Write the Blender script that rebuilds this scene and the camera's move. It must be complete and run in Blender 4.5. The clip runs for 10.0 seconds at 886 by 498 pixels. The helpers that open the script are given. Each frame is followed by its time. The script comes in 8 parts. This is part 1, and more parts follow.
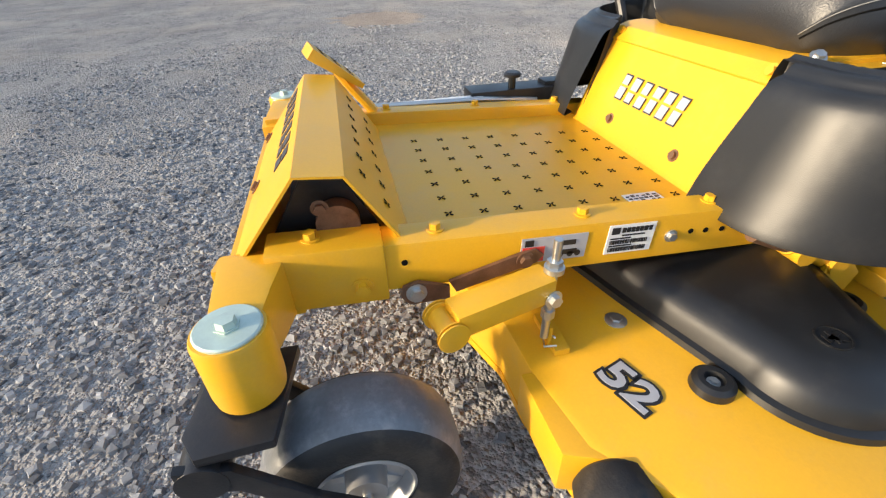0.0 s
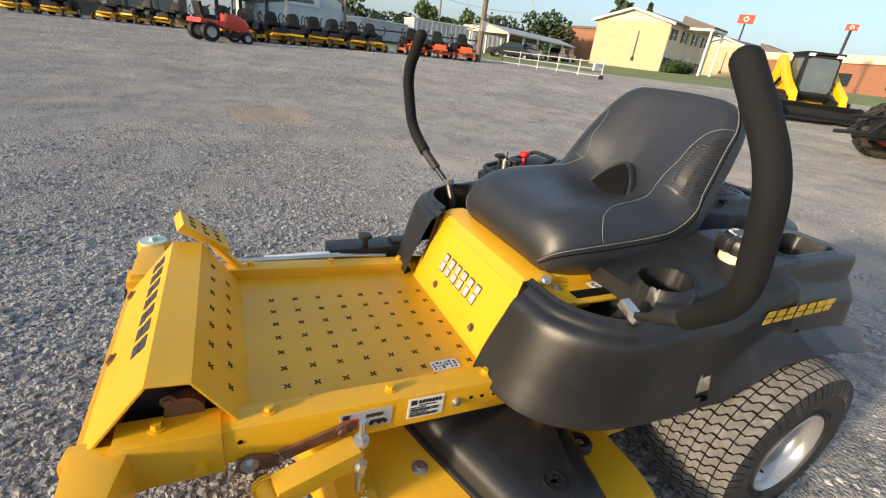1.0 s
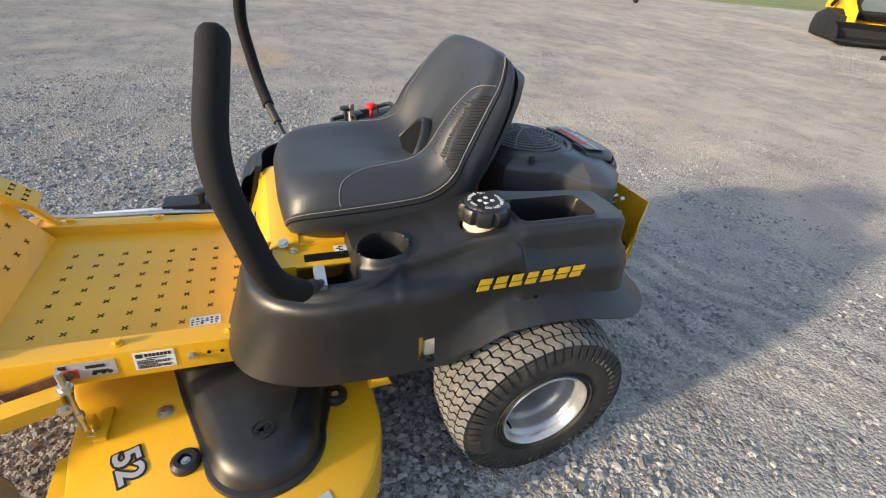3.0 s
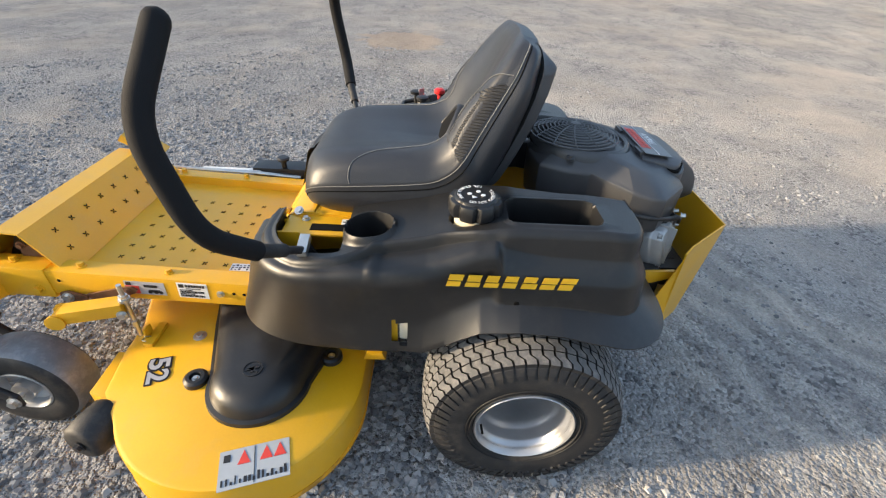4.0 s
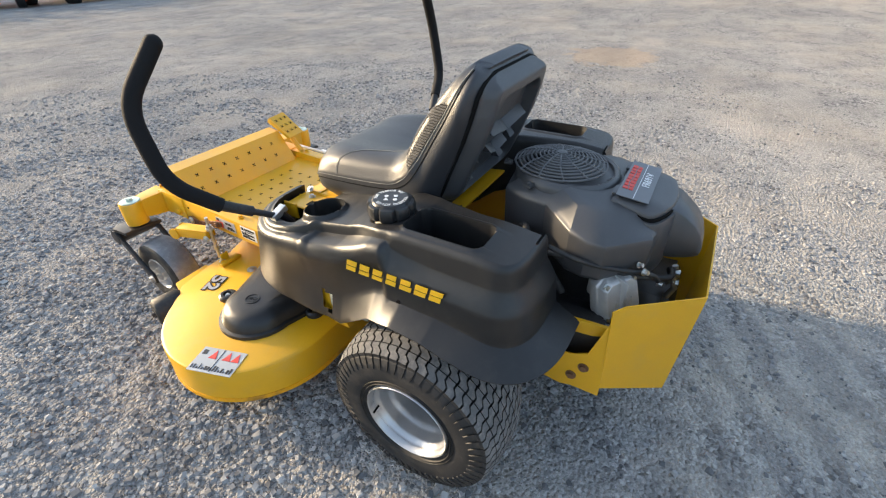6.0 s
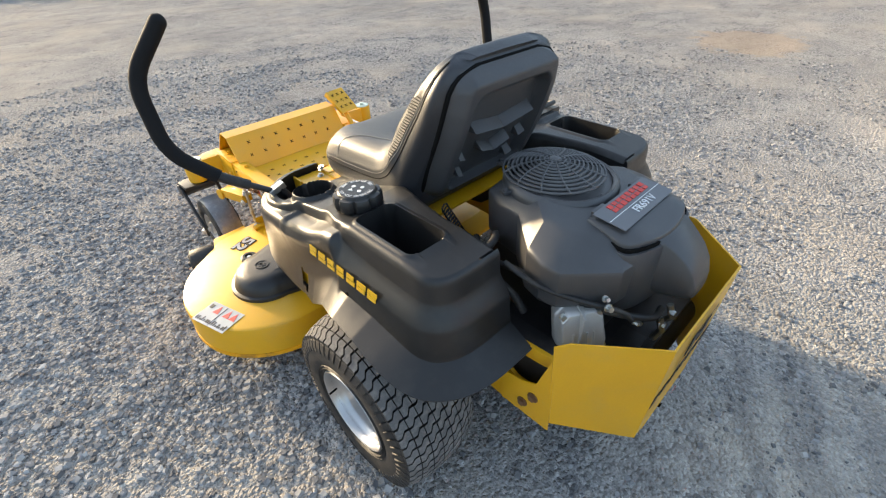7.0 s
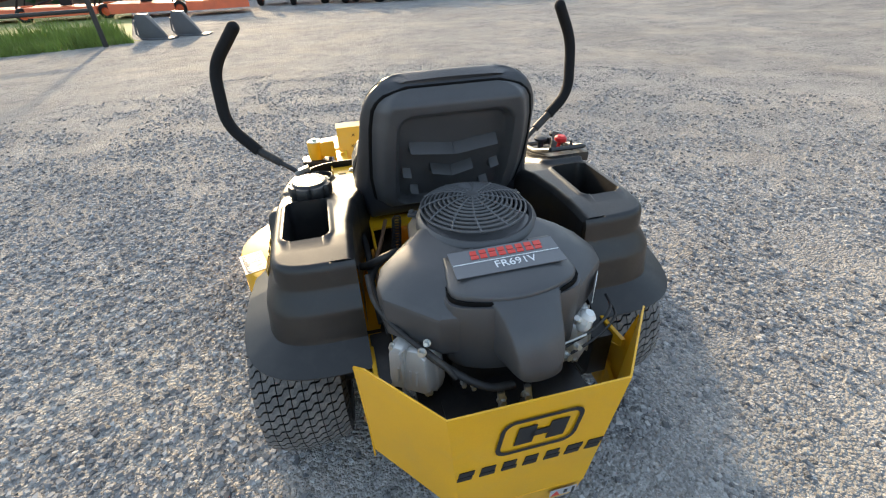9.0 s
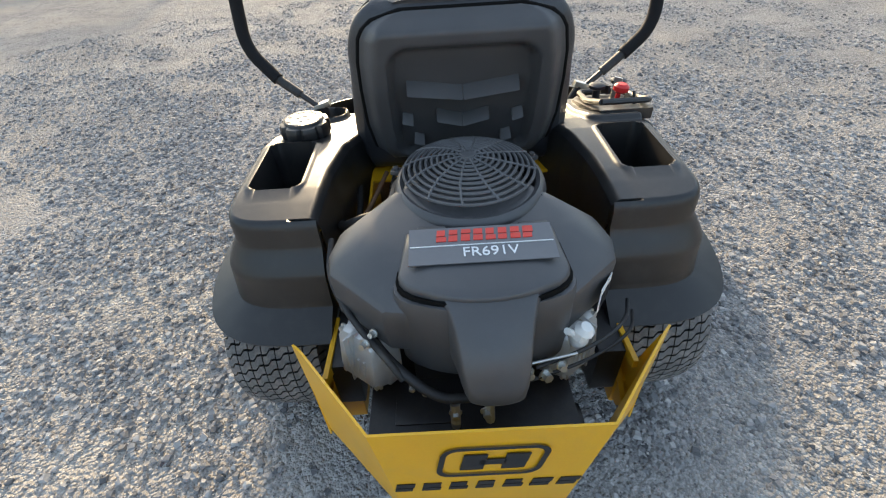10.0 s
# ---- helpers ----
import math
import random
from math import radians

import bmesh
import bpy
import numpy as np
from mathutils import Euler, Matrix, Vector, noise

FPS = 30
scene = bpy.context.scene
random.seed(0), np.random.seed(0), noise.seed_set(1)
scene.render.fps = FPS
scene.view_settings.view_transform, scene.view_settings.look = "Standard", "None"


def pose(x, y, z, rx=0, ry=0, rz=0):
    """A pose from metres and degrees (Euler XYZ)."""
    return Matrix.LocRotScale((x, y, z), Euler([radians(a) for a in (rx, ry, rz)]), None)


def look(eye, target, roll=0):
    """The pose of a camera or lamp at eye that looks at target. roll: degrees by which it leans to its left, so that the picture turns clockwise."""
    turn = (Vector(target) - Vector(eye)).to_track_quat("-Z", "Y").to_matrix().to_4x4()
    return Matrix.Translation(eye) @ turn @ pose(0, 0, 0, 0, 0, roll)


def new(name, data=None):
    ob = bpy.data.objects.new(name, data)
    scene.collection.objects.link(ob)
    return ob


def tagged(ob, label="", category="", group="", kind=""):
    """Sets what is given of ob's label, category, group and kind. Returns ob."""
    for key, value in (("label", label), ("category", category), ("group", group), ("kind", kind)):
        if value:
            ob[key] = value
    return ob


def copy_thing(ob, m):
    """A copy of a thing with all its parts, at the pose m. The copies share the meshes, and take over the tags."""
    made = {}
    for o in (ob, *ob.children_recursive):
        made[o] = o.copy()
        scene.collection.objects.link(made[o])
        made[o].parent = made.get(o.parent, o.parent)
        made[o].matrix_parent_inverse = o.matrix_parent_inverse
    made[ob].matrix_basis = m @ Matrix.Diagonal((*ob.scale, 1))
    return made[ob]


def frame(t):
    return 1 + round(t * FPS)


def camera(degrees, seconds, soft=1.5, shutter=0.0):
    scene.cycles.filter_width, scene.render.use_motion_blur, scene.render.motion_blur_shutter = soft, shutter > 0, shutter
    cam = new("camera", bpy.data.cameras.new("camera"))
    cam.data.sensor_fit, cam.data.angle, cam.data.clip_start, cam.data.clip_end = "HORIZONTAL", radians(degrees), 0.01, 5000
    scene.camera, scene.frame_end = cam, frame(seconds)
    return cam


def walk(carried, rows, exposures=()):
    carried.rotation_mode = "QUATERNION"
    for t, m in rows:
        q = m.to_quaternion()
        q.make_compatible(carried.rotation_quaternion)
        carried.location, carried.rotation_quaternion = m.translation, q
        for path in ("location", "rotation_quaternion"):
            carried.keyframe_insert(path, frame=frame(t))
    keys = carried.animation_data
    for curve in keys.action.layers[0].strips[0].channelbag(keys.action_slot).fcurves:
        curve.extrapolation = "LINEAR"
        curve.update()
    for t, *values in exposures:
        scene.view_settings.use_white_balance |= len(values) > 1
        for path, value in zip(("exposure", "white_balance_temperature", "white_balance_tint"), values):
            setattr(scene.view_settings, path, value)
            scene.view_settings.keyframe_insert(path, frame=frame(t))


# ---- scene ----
cam = camera(90.0, 10.0, soft=1.2)
PATH = [
    (0, (-0.798, 1.608, 0.751), (0.816, 1.27, -0.38), -1.8),
    (0.5, (-0.842, 1.605, 0.928), (0.787, 1.058, -0.095), 6.0),
    (1, (-0.922, 1.543, 1.038), (0.7, 0.7, 0.225), 7.6),
    (1.5, (-1.096, 1.432, 1.119), (0.563, 0.536, 0.451), 4.6),
    (2, (-1.168, 1.304, 1.164), (0.458, 0.373, 0.466), 2.7),
    (2.2, (-1.178, 1.224, 1.16), (0.416, 0.287, 0.397), 3.8),
    (2.5, (-1.152, 1.073, 1.149), (0.385, 0.174, 0.239), 6.4),
    (3, (-1.161, 0.925, 1.163), (0.392, 0.253, 0.097), 6.1),
    (3.2, (-1.198, 0.849, 1.163), (0.392, 0.327, 0.067), 5.2),
    (4.3, (-1.211, 0.495, 1.187), (0.414, 0.533, 0.021), 4.1),
    (4.5, (-1.163, 0.429, 1.183), (0.453, 0.517, 0.009), 4.5),
    (5, (-1.123, 0.308, 1.182), (0.441, 0.647, -0.018), 1.0),
    (5.5, (-1.125, 0.092, 1.249), (0.346, 0.683, 0.03), -0.7),
    (6, (-1.124, -0.079, 1.235), (0.294, 0.761, 0.102), -1.0),
    (6.2, (-1.053, -0.1, 1.262), (0.28, 0.731, 0.025), -2.4),
    (7.3, (-0.831, -0.418, 1.242), (0.186, 0.866, 0.095), -1.6),
    (7.5, (-0.795, -0.498, 1.256), (0.172, 0.849, 0.138), -2.2),
    (8, (-0.675, -0.594, 1.251), (0.098, 0.882, 0.144), -1.6),
    (8.5, (-0.464, -0.603, 1.231), (0.173, 0.928, 0.112), 0.1),
    (9, (-0.29, -0.649, 1.231), (0.086, 0.976, 0.128), -2.4),
    (9.5, (-0.133, -0.678, 1.224), (-0.069, 0.97, 0.093), -4.1),
    (10, (-0.067, -0.501, 1.172), (-0.082, 1.017, -0.13), -3.8),
]
walk(cam, [(t, look(eye, target, roll)) for t, eye, target, roll in PATH], exposures=[(0.0, 2.20, 6200, 9), (0.5, 2.05, 6350, 9), (1.0, 1.92, 6600, 9), (1.5, 1.82, 6750, 9), (2.0, 1.82, 6750, 9), (2.5, 1.96, 6600, 9), (3.0, 2.20, 6500, 9), (4.5, 2.42, 6550, 9), (6.0, 2.60, 6750, 9), (7.5, 2.68, 7000, 8), (10.0, 2.74, 7000, 8)])

# ---- world and light ----
SUN = Vector((-0.16, 0.955, 0.25)).normalized()
world = bpy.data.worlds.new("sky")
scene.world = world
world.use_nodes = True
wn = world.node_tree.nodes
wn.clear()
sky = wn.new("ShaderNodeTexSky")
sky.sky_type = "NISHITA"
sky.sun_disc = False
sky.sun_elevation = math.asin(SUN.z)
sky.sun_rotation = math.atan2(SUN.x, SUN.y)
sky.air_density, sky.dust_density, sky.ozone_density = 1.0, 3.0, 2.5
wb = wn.new("ShaderNodeBackground")
wb.inputs["Strength"].default_value = 0.15
wo = wn.new("ShaderNodeOutputWorld")
haze = wn.new("ShaderNodeMix")
haze.data_type = "RGBA"
haze.inputs["Factor"].default_value = 0.66
haze.inputs["B"].default_value = (0.61, 0.73, 0.88, 1)
world.node_tree.links.new(sky.outputs[0], haze.inputs["A"])
world.node_tree.links.new(haze.outputs["Result"], wb.inputs[0])
world.node_tree.links.new(wb.outputs[0], wo.inputs[0])
sun_data = bpy.data.lights.new("sun", "SUN")
sun_data.energy, sun_data.angle, sun_data.color = 1.5, radians(3.0), (1.0, 0.78, 0.52)
sun = new("sun", sun_data)
sun.matrix_world = look(SUN * 60, (0, 0, 0))

# ---- materials ----


def mat(name, base, rough=0.5, metal=0.0, var=0.12, scale=6.0, fine=120.0, bump=0.05, coat=0.0, dirt=None, dirt_amount=0.0, spec=0.5, rough_var=0.15, bump_scale=None, matte=0.0):
    """A surface with broad and fine variation of colour, roughness and relief."""
    m = bpy.data.materials.new(name)
    m.use_nodes = True
    n, k = m.node_tree.nodes, m.node_tree.links
    b = n["Principled BSDF"]
    b.inputs["Metallic"].default_value = metal
    b.inputs["Specular IOR Level"].default_value = spec
    b.inputs["Coat Weight"].default_value = coat
    b.inputs["Diffuse Roughness"].default_value = matte
    b.inputs["Coat Roughness"].default_value = 0.2
    co = n.new("ShaderNodeTexCoord")
    big, small = n.new("ShaderNodeTexNoise"), n.new("ShaderNodeTexNoise")
    big.inputs["Scale"].default_value, big.inputs["Detail"].default_value = scale, 5.0
    small.inputs["Scale"].default_value, small.inputs["Detail"].default_value = fine, 3.0
    k.new(co.outputs["Object"], big.inputs["Vector"])
    k.new(co.outputs["Object"], small.inputs["Vector"])
    add = n.new("ShaderNodeMath")
    add.operation = "MULTIPLY_ADD"
    add.inputs[1].default_value = 0.35
    k.new(small.outputs["Fac"], add.inputs[0])
    k.new(big.outputs["Fac"], add.inputs[2])
    ramp = n.new("ShaderNodeMapRange")
    ramp.inputs["From Min"].default_value, ramp.inputs["From Max"].default_value = 0.4, 0.95
    ramp.inputs["To Min"].default_value, ramp.inputs["To Max"].default_value = 1 - var, 1 + var
    k.new(add.outputs[0], ramp.inputs["Value"])
    mix = n.new("ShaderNodeMix")
    mix.data_type, mix.blend_type = "RGBA", "MULTIPLY"
    mix.inputs["Factor"].default_value = 1.0
    mix.inputs["A"].default_value = (*base, 1)
    k.new(ramp.outputs[0], mix.inputs["B"])
    colour = mix.outputs["Result"]
    if dirt:
        wear = n.new("ShaderNodeTexNoise")
        wear.inputs["Scale"].default_value, wear.inputs["Detail"].default_value, wear.inputs["Roughness"].default_value = scale * 2.3, 9.0, 0.7
        k.new(co.outputs["Object"], wear.inputs["Vector"])
        lim = n.new("ShaderNodeMapRange")
        lim.inputs["From Min"].default_value, lim.inputs["From Max"].default_value = 0.5, 0.78
        lim.inputs["To Max"].default_value = dirt_amount
        k.new(wear.outputs["Fac"], lim.inputs["Value"])
        mix2 = n.new("ShaderNodeMix")
        mix2.data_type = "RGBA"
        mix2.inputs["B"].default_value = (*dirt, 1)
        k.new(lim.outputs[0], mix2.inputs["Factor"])
        k.new(colour, mix2.inputs["A"])
        colour = mix2.outputs["Result"]
    k.new(colour, b.inputs["Base Color"])
    rr = n.new("ShaderNodeMapRange")
    rr.inputs["To Min"].default_value, rr.inputs["To Max"].default_value = max(0.02, rough - rough_var), min(1.0, rough + rough_var)
    k.new(big.outputs["Fac"], rr.inputs["Value"])
    k.new(rr.outputs[0], b.inputs["Roughness"])
    if bump:
        bp = n.new("ShaderNodeBump")
        bp.inputs["Strength"].default_value = bump
        bp.inputs["Distance"].default_value = bump_scale or 0.002
        k.new(small.outputs["Fac"], bp.inputs["Height"])
        k.new(bp.outputs[0], b.inputs["Normal"])
    return m


YELLOW = mat("yellow_paint", (0.72, 0.378, 0.010), 0.42, var=0.08, scale=5, fine=240, bump=0.06, coat=0.18, dirt=(0.42, 0.33, 0.16), dirt_amount=0.20, bump_scale=0.0006)
PLASTIC = mat("black_plastic", (0.013, 0.0132, 0.014), 0.38, spec=0.5, var=0.25, scale=7, fine=900, bump=0.25, dirt=(0.12, 0.11, 0.095), dirt_amount=0.14, bump_scale=0.0008, rough_var=0.06)
ENGINE_BLACK = mat("engine_black_plastic", (0.044, 0.045, 0.049), 0.42, spec=0.7, var=0.25, scale=8, fine=700, bump=0.18, dirt=(0.13, 0.12, 0.10), dirt_amount=0.12, bump_scale=0.0006, rough_var=0.06)
BLACK_STEEL = mat("black_painted_steel", (0.014, 0.014, 0.016), 0.4, var=0.3, scale=12, fine=300, bump=0.08, dirt=(0.15, 0.12, 0.09), dirt_amount=0.15)
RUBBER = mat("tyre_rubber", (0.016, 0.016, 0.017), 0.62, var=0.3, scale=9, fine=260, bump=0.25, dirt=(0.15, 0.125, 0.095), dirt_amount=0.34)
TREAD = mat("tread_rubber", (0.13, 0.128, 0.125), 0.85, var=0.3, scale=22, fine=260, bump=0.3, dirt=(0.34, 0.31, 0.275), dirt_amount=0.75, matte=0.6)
FOAM = mat("grip_foam", (0.008, 0.008, 0.009), 0.8, var=0.2, scale=14, fine=600, bump=0.4, bump_scale=0.0012, spec=0.25)
VINYL = mat("seat_vinyl", (0.021, 0.0225, 0.027), 0.42, spec=0.6, var=0.22, scale=6, fine=330, bump=0.5, bump_scale=0.0012, rough_var=0.06, dirt=(0.10, 0.095, 0.085), dirt_amount=0.12)
MESH_VINYL = mat("seat_ribbed_vinyl", (0.027, 0.027, 0.028), 0.6, var=0.2, scale=6, fine=1200, bump=0.8, bump_scale=0.002)
SHELL = mat("seat_back_shell", (0.055, 0.056, 0.060), 0.46, spec=0.5, var=0.2, scale=6, fine=800, bump=0.3, bump_scale=0.0008, dirt=(0.12, 0.11, 0.095), dirt_amount=0.12)
rib_n, rib_k = MESH_VINYL.node_tree.nodes, MESH_VINYL.node_tree.links
rib_wave = rib_n.new("ShaderNodeTexWave")
rib_wave.bands_direction = "Z"
rib_wave.inputs["Scale"].default_value = 48
rib_co = rib_n.new("ShaderNodeTexCoord")
rib_k.new(rib_co.outputs["Object"], rib_wave.inputs["Vector"])
for nd in list(rib_n):
    if nd.bl_idname == "ShaderNodeBump":
        nd.inputs["Distance"].default_value = 0.003
        rib_k.new(rib_wave.outputs["Fac"], nd.inputs["Height"])
THREAD = mat("stitching", (0.24, 0.235, 0.22), 0.8, var=0.1)
ZINC = mat("zinc_plated_steel", (0.55, 0.56, 0.55), 0.35, metal=0.9, var=0.15, scale=30, fine=300, bump=0.05)
ZINC_GREEN = mat("pale_green_zinc", (0.50, 0.60, 0.53), 0.42, metal=0.35, var=0.12, scale=40, fine=300, bump=0.04)
RUST = mat("bronze_steel", (0.20, 0.11, 0.065), 0.5, metal=0.5, var=0.35, scale=40, fine=400, bump=0.1)
GUARD_PLASTIC = mat("guard_plastic", (0.085, 0.086, 0.09), 0.5, var=0.2, scale=20, fine=500, bump=0.1)
SCUFFED = mat("scuffed_yellow_paint", (0.80, 0.37, 0.006), 0.45, var=0.1, scale=6, fine=200, bump=0.1, dirt=(0.05, 0.04, 0.035), dirt_amount=0.95)
# Bluish grey: wear and dust, with the sky's reflection painted in.
WORN_SHEEN_RUBBER = mat("worn_sheen_rubber", (0.15, 0.16, 0.175), 0.42, var=0.3, scale=16, fine=160, bump=0.2, dirt=(0.36, 0.36, 0.36), dirt_amount=0.6)
RIM = mat("silver_wheel_paint", (0.44, 0.445, 0.455), 0.30, metal=0.65, var=0.08, scale=9, fine=200, bump=0.03, dirt=(0.26, 0.23, 0.18), dirt_amount=0.22, rough_var=0.06)
# Disc grey is darkened: the shade deep in the wheel is put into it.
DISC = mat("shaded_wheel_disc", (0.13, 0.135, 0.14), 0.30, metal=0.5, var=0.1, scale=12, fine=200, bump=0.04, dirt=(0.2, 0.17, 0.13), dirt_amount=0.25)
ALUMINIUM = mat("cast_aluminium", (0.50, 0.50, 0.49), 0.42, metal=0.4, var=0.15, scale=20, fine=500, bump=0.25, bump_scale=0.0008)
# Near-black: paints the shade in holes and gaps, and colours small black parts.
DARK = mat("black_and_hole_shade", (0.004, 0.004, 0.004), 0.9, var=0.2, bump=0, spec=0.15)
WHITE = mat("white_vinyl_label", (0.74, 0.74, 0.72), 0.45, var=0.05, bump=0)
PALE_LABEL = mat("pale_grey_label", (0.37, 0.40, 0.43), 0.45, var=0.08, bump=0)
GREY_LABEL = mat("grey_label", (0.40, 0.40, 0.42), 0.42, var=0.06, bump=0)
RED_LABEL = mat("red_print", (0.62, 0.05, 0.035), 0.45, var=0.06, bump=0)
INK = mat("black_print", (0.015, 0.015, 0.017), 0.45, var=0.1, bump=0)
GOLD_PRINT = mat("yellow_print", (0.80, 0.46, 0.02), 0.4, var=0.05, bump=0)
NAVY_PRINT = mat("dark_blue_print", (0.03, 0.035, 0.055), 0.4, var=0.1, bump=0)
PALE_PRINT = mat("pale_print", (0.70, 0.71, 0.72), 0.4, var=0.05, bump=0)
TANK = mat("cream_tank_plastic", (0.68, 0.62, 0.47), 0.5, var=0.08, bump=0.05)
RED_PLASTIC = mat("red_plastic", (0.60, 0.02, 0.02), 0.35, var=0.1, bump=0)

# ---- shapes ----


class Shape:
    """Gathers the corners and faces of one mesh."""

    def __init__(self):
        self.v, self.f = [], []

    def add(self, verts, faces):
        o = len(self.v)
        self.v += [tuple(p) for p in verts]
        self.f += [tuple(i + o for i in f) for f in faces]
        return self

    def box(self, centre, size, turn=None):
        c, h = Vector(centre), Vector(size) / 2
        pts = [Vector((sx * h.x, sy * h.y, sz * h.z)) for sz in (-1, 1) for sy in (-1, 1) for sx in (-1, 1)]
        if turn:
            r = Euler([radians(a) for a in turn]).to_matrix()
            pts = [r @ p for p in pts]
        return self.add([c + p for p in pts], [(0, 2, 3, 1), (4, 5, 7, 6), (0, 1, 5, 4), (2, 6, 7, 3), (0, 4, 6, 2), (1, 3, 7, 5)])

    def loft(self, rings, caps=True, closed=True):
        n = len(rings[0])
        verts = [p for r in rings for p in r]
        faces = []
        for i in range(len(rings) - 1):
            for j in range(n if closed else n - 1):
                a, b = i * n + j, i * n + (j + 1) % n
                faces.append((a, b, b + n, a + n))
        if caps:
            faces.append(tuple(reversed(range(n))))
            faces.append(tuple(range((len(rings) - 1) * n, len(rings) * n)))
        return self.add(verts, faces)

    def cyl(self, p0, p1, r0, r1=None, n=20, caps=True):
        p0, p1 = Vector(p0), Vector(p1)
        r1 = r0 if r1 is None else r1
        q = (p1 - p0).to_track_quat("Z", "Y")
        rings = [[p + q @ Vector((r * math.cos(2 * math.pi * i / n), r * math.sin(2 * math.pi * i / n), 0)) for i in range(n)] for p, r in ((p0, r0), (p1, r1))]
        return self.loft(rings, caps)

    def lathe(self, profile, origin, axis, n=40, caps=True):
        """profile: (radius, distance along the axis)."""
        o, q = Vector(origin), Vector(axis).to_track_quat("Z", "Y")
        rings = [[o + q @ Vector((r * math.cos(2 * math.pi * i / n), r * math.sin(2 * math.pi * i / n), h)) for i in range(n)] for r, h in profile]
        return self.loft(rings, caps)

    def tube(self, pts, r, n=12, bend=0.0, radii=None):
        """A round bar through the points, its corners rounded by the length bend."""
        pts = [Vector(p) for p in pts]
        path = [pts[0]]
        for i in range(1, len(pts) - 1):
            if bend:
                a = pts[i] + (pts[i - 1] - pts[i]).normalized() * min(bend, (pts[i - 1] - pts[i]).length * 0.48)
                b = pts[i] + (pts[i + 1] - pts[i]).normalized() * min(bend, (pts[i + 1] - pts[i]).length * 0.48)
                path += [(1 - t) ** 2 * a + 2 * t * (1 - t) * pts[i] + t * t * b for t in (0, 0.17, 0.33, 0.5, 0.67, 0.83, 1)]
            else:
                path.append(pts[i])
        path.append(pts[-1])
        rings, up = [], None
        for i, p in enumerate(path):
            d = (path[min(i + 1, len(path) - 1)] - path[max(i - 1, 0)]).normalized()
            if up is None:
                up = d.orthogonal().normalized()
            up = (up - d * up.dot(d)).normalized()
            side = d.cross(up)
            rr = r if radii is None else radii(i / (len(path) - 1))
            rings.append([p + rr * (math.cos(2 * math.pi * j / n) * up + math.sin(2 * math.pi * j / n) * side) for j in range(n)])
        return self.loft(rings)

    def prism(self, poly, axis, a, b):
        """A polygon drawn out along an axis: x takes (y, z), y takes (x, z), z takes (x, y)."""
        put = {"x": lambda p, h: (h, p[0], p[1]), "y": lambda p, h: (p[0], h, p[1]), "z": lambda p, h: (p[0], p[1], h)}[axis]
        return self.loft([[put(p, a) for p in poly], [put(p, b) for p in poly]])

    def sheet(self, line, axis, a, b, thick):
        """A bent plate: a line of points, thickened, drawn out along an axis."""
        line = [Vector(p) for p in line]
        other = []
        for i, p in enumerate(line):
            d = (line[min(i + 1, len(line) - 1)] - line[max(i - 1, 0)]).normalized()
            other.append(p + Vector((-d.y, d.x)) * thick)
        return self.prism([tuple(p) for p in line] + [tuple(p) for p in reversed(other)], axis, a, b)

    def ball(self, c, size, n=12, m=8):
        c = Vector(c)
        rings = [[c + Vector((size[0] * math.sin(math.pi * j / m) * math.cos(2 * math.pi * i / n), size[1] * math.sin(math.pi * j / m) * math.sin(2 * math.pi * i / n), -size[2] * math.cos(math.pi * j / m))) for i in range(n)] for j in range(1, m)]
        self.loft(rings)
        return self

    def grid(self, rows, closed=False):
        return self.loft(rows, caps=False, closed=closed)


def mesh_of(name, shape, material, bevel=0.0, smooth=35, segments=2):
    me = bpy.data.meshes.new(name)
    me.from_pydata(shape.v, [], shape.f)
    bm = bmesh.new()
    bm.from_mesh(me)
    bmesh.ops.recalc_face_normals(bm, faces=bm.faces)
    if bevel:
        edges = [e for e in bm.edges if e.is_manifold and e.calc_face_angle(0) > radians(28)]
        bmesh.ops.bevel(bm, geom=edges, offset=bevel, segments=segments, profile=0.7, affect="EDGES", clamp_overlap=True)
    bm.to_mesh(me)
    bm.free()
    for p in me.polygons:
        p.use_smooth = smooth > 0
    if smooth:
        me.set_sharp_from_angle(angle=radians(smooth))
    me.materials.append(material)
    return me


PIECES = {"pictogram", "shell_rib", "guard_bracket", "guard_ring", "guard_spoke", "sidewall_ring", "cover_hinge", "guard_clip", "wheel_nut", "cover_bolt", "cooling_fin", "guard_bolt", "shell_ridge", "rim_spoke", "pocket_bolt", "siding_rib", "sign_block", "hitch_arm", "rear_frame_plate", "engine_fitting", "red_triangle", "cast_rib", "transaxle_and_block", "rib", "track_lug"}


def islands(shape):
    """The separate pieces of a shape, each a shape of its own."""
    up = list(range(len(shape.v)))

    def root(i):
        while up[i] != i:
            up[i] = up[up[i]]
            i = up[i]
        return i

    for f in shape.f:
        for i in f[1:]:
            up[root(i)] = root(f[0])
    groups = {}
    for f in shape.f:
        groups.setdefault(root(f[0]), []).append(f)
    out = []
    for faces in groups.values():
        ids = sorted({i for f in faces for i in f})
        at = {i: k for k, i in enumerate(ids)}
        p = Shape()
        p.v, p.f = [shape.v[i] for i in ids], [tuple(at[i] for i in f) for f in faces]
        out.append(p)
    return out


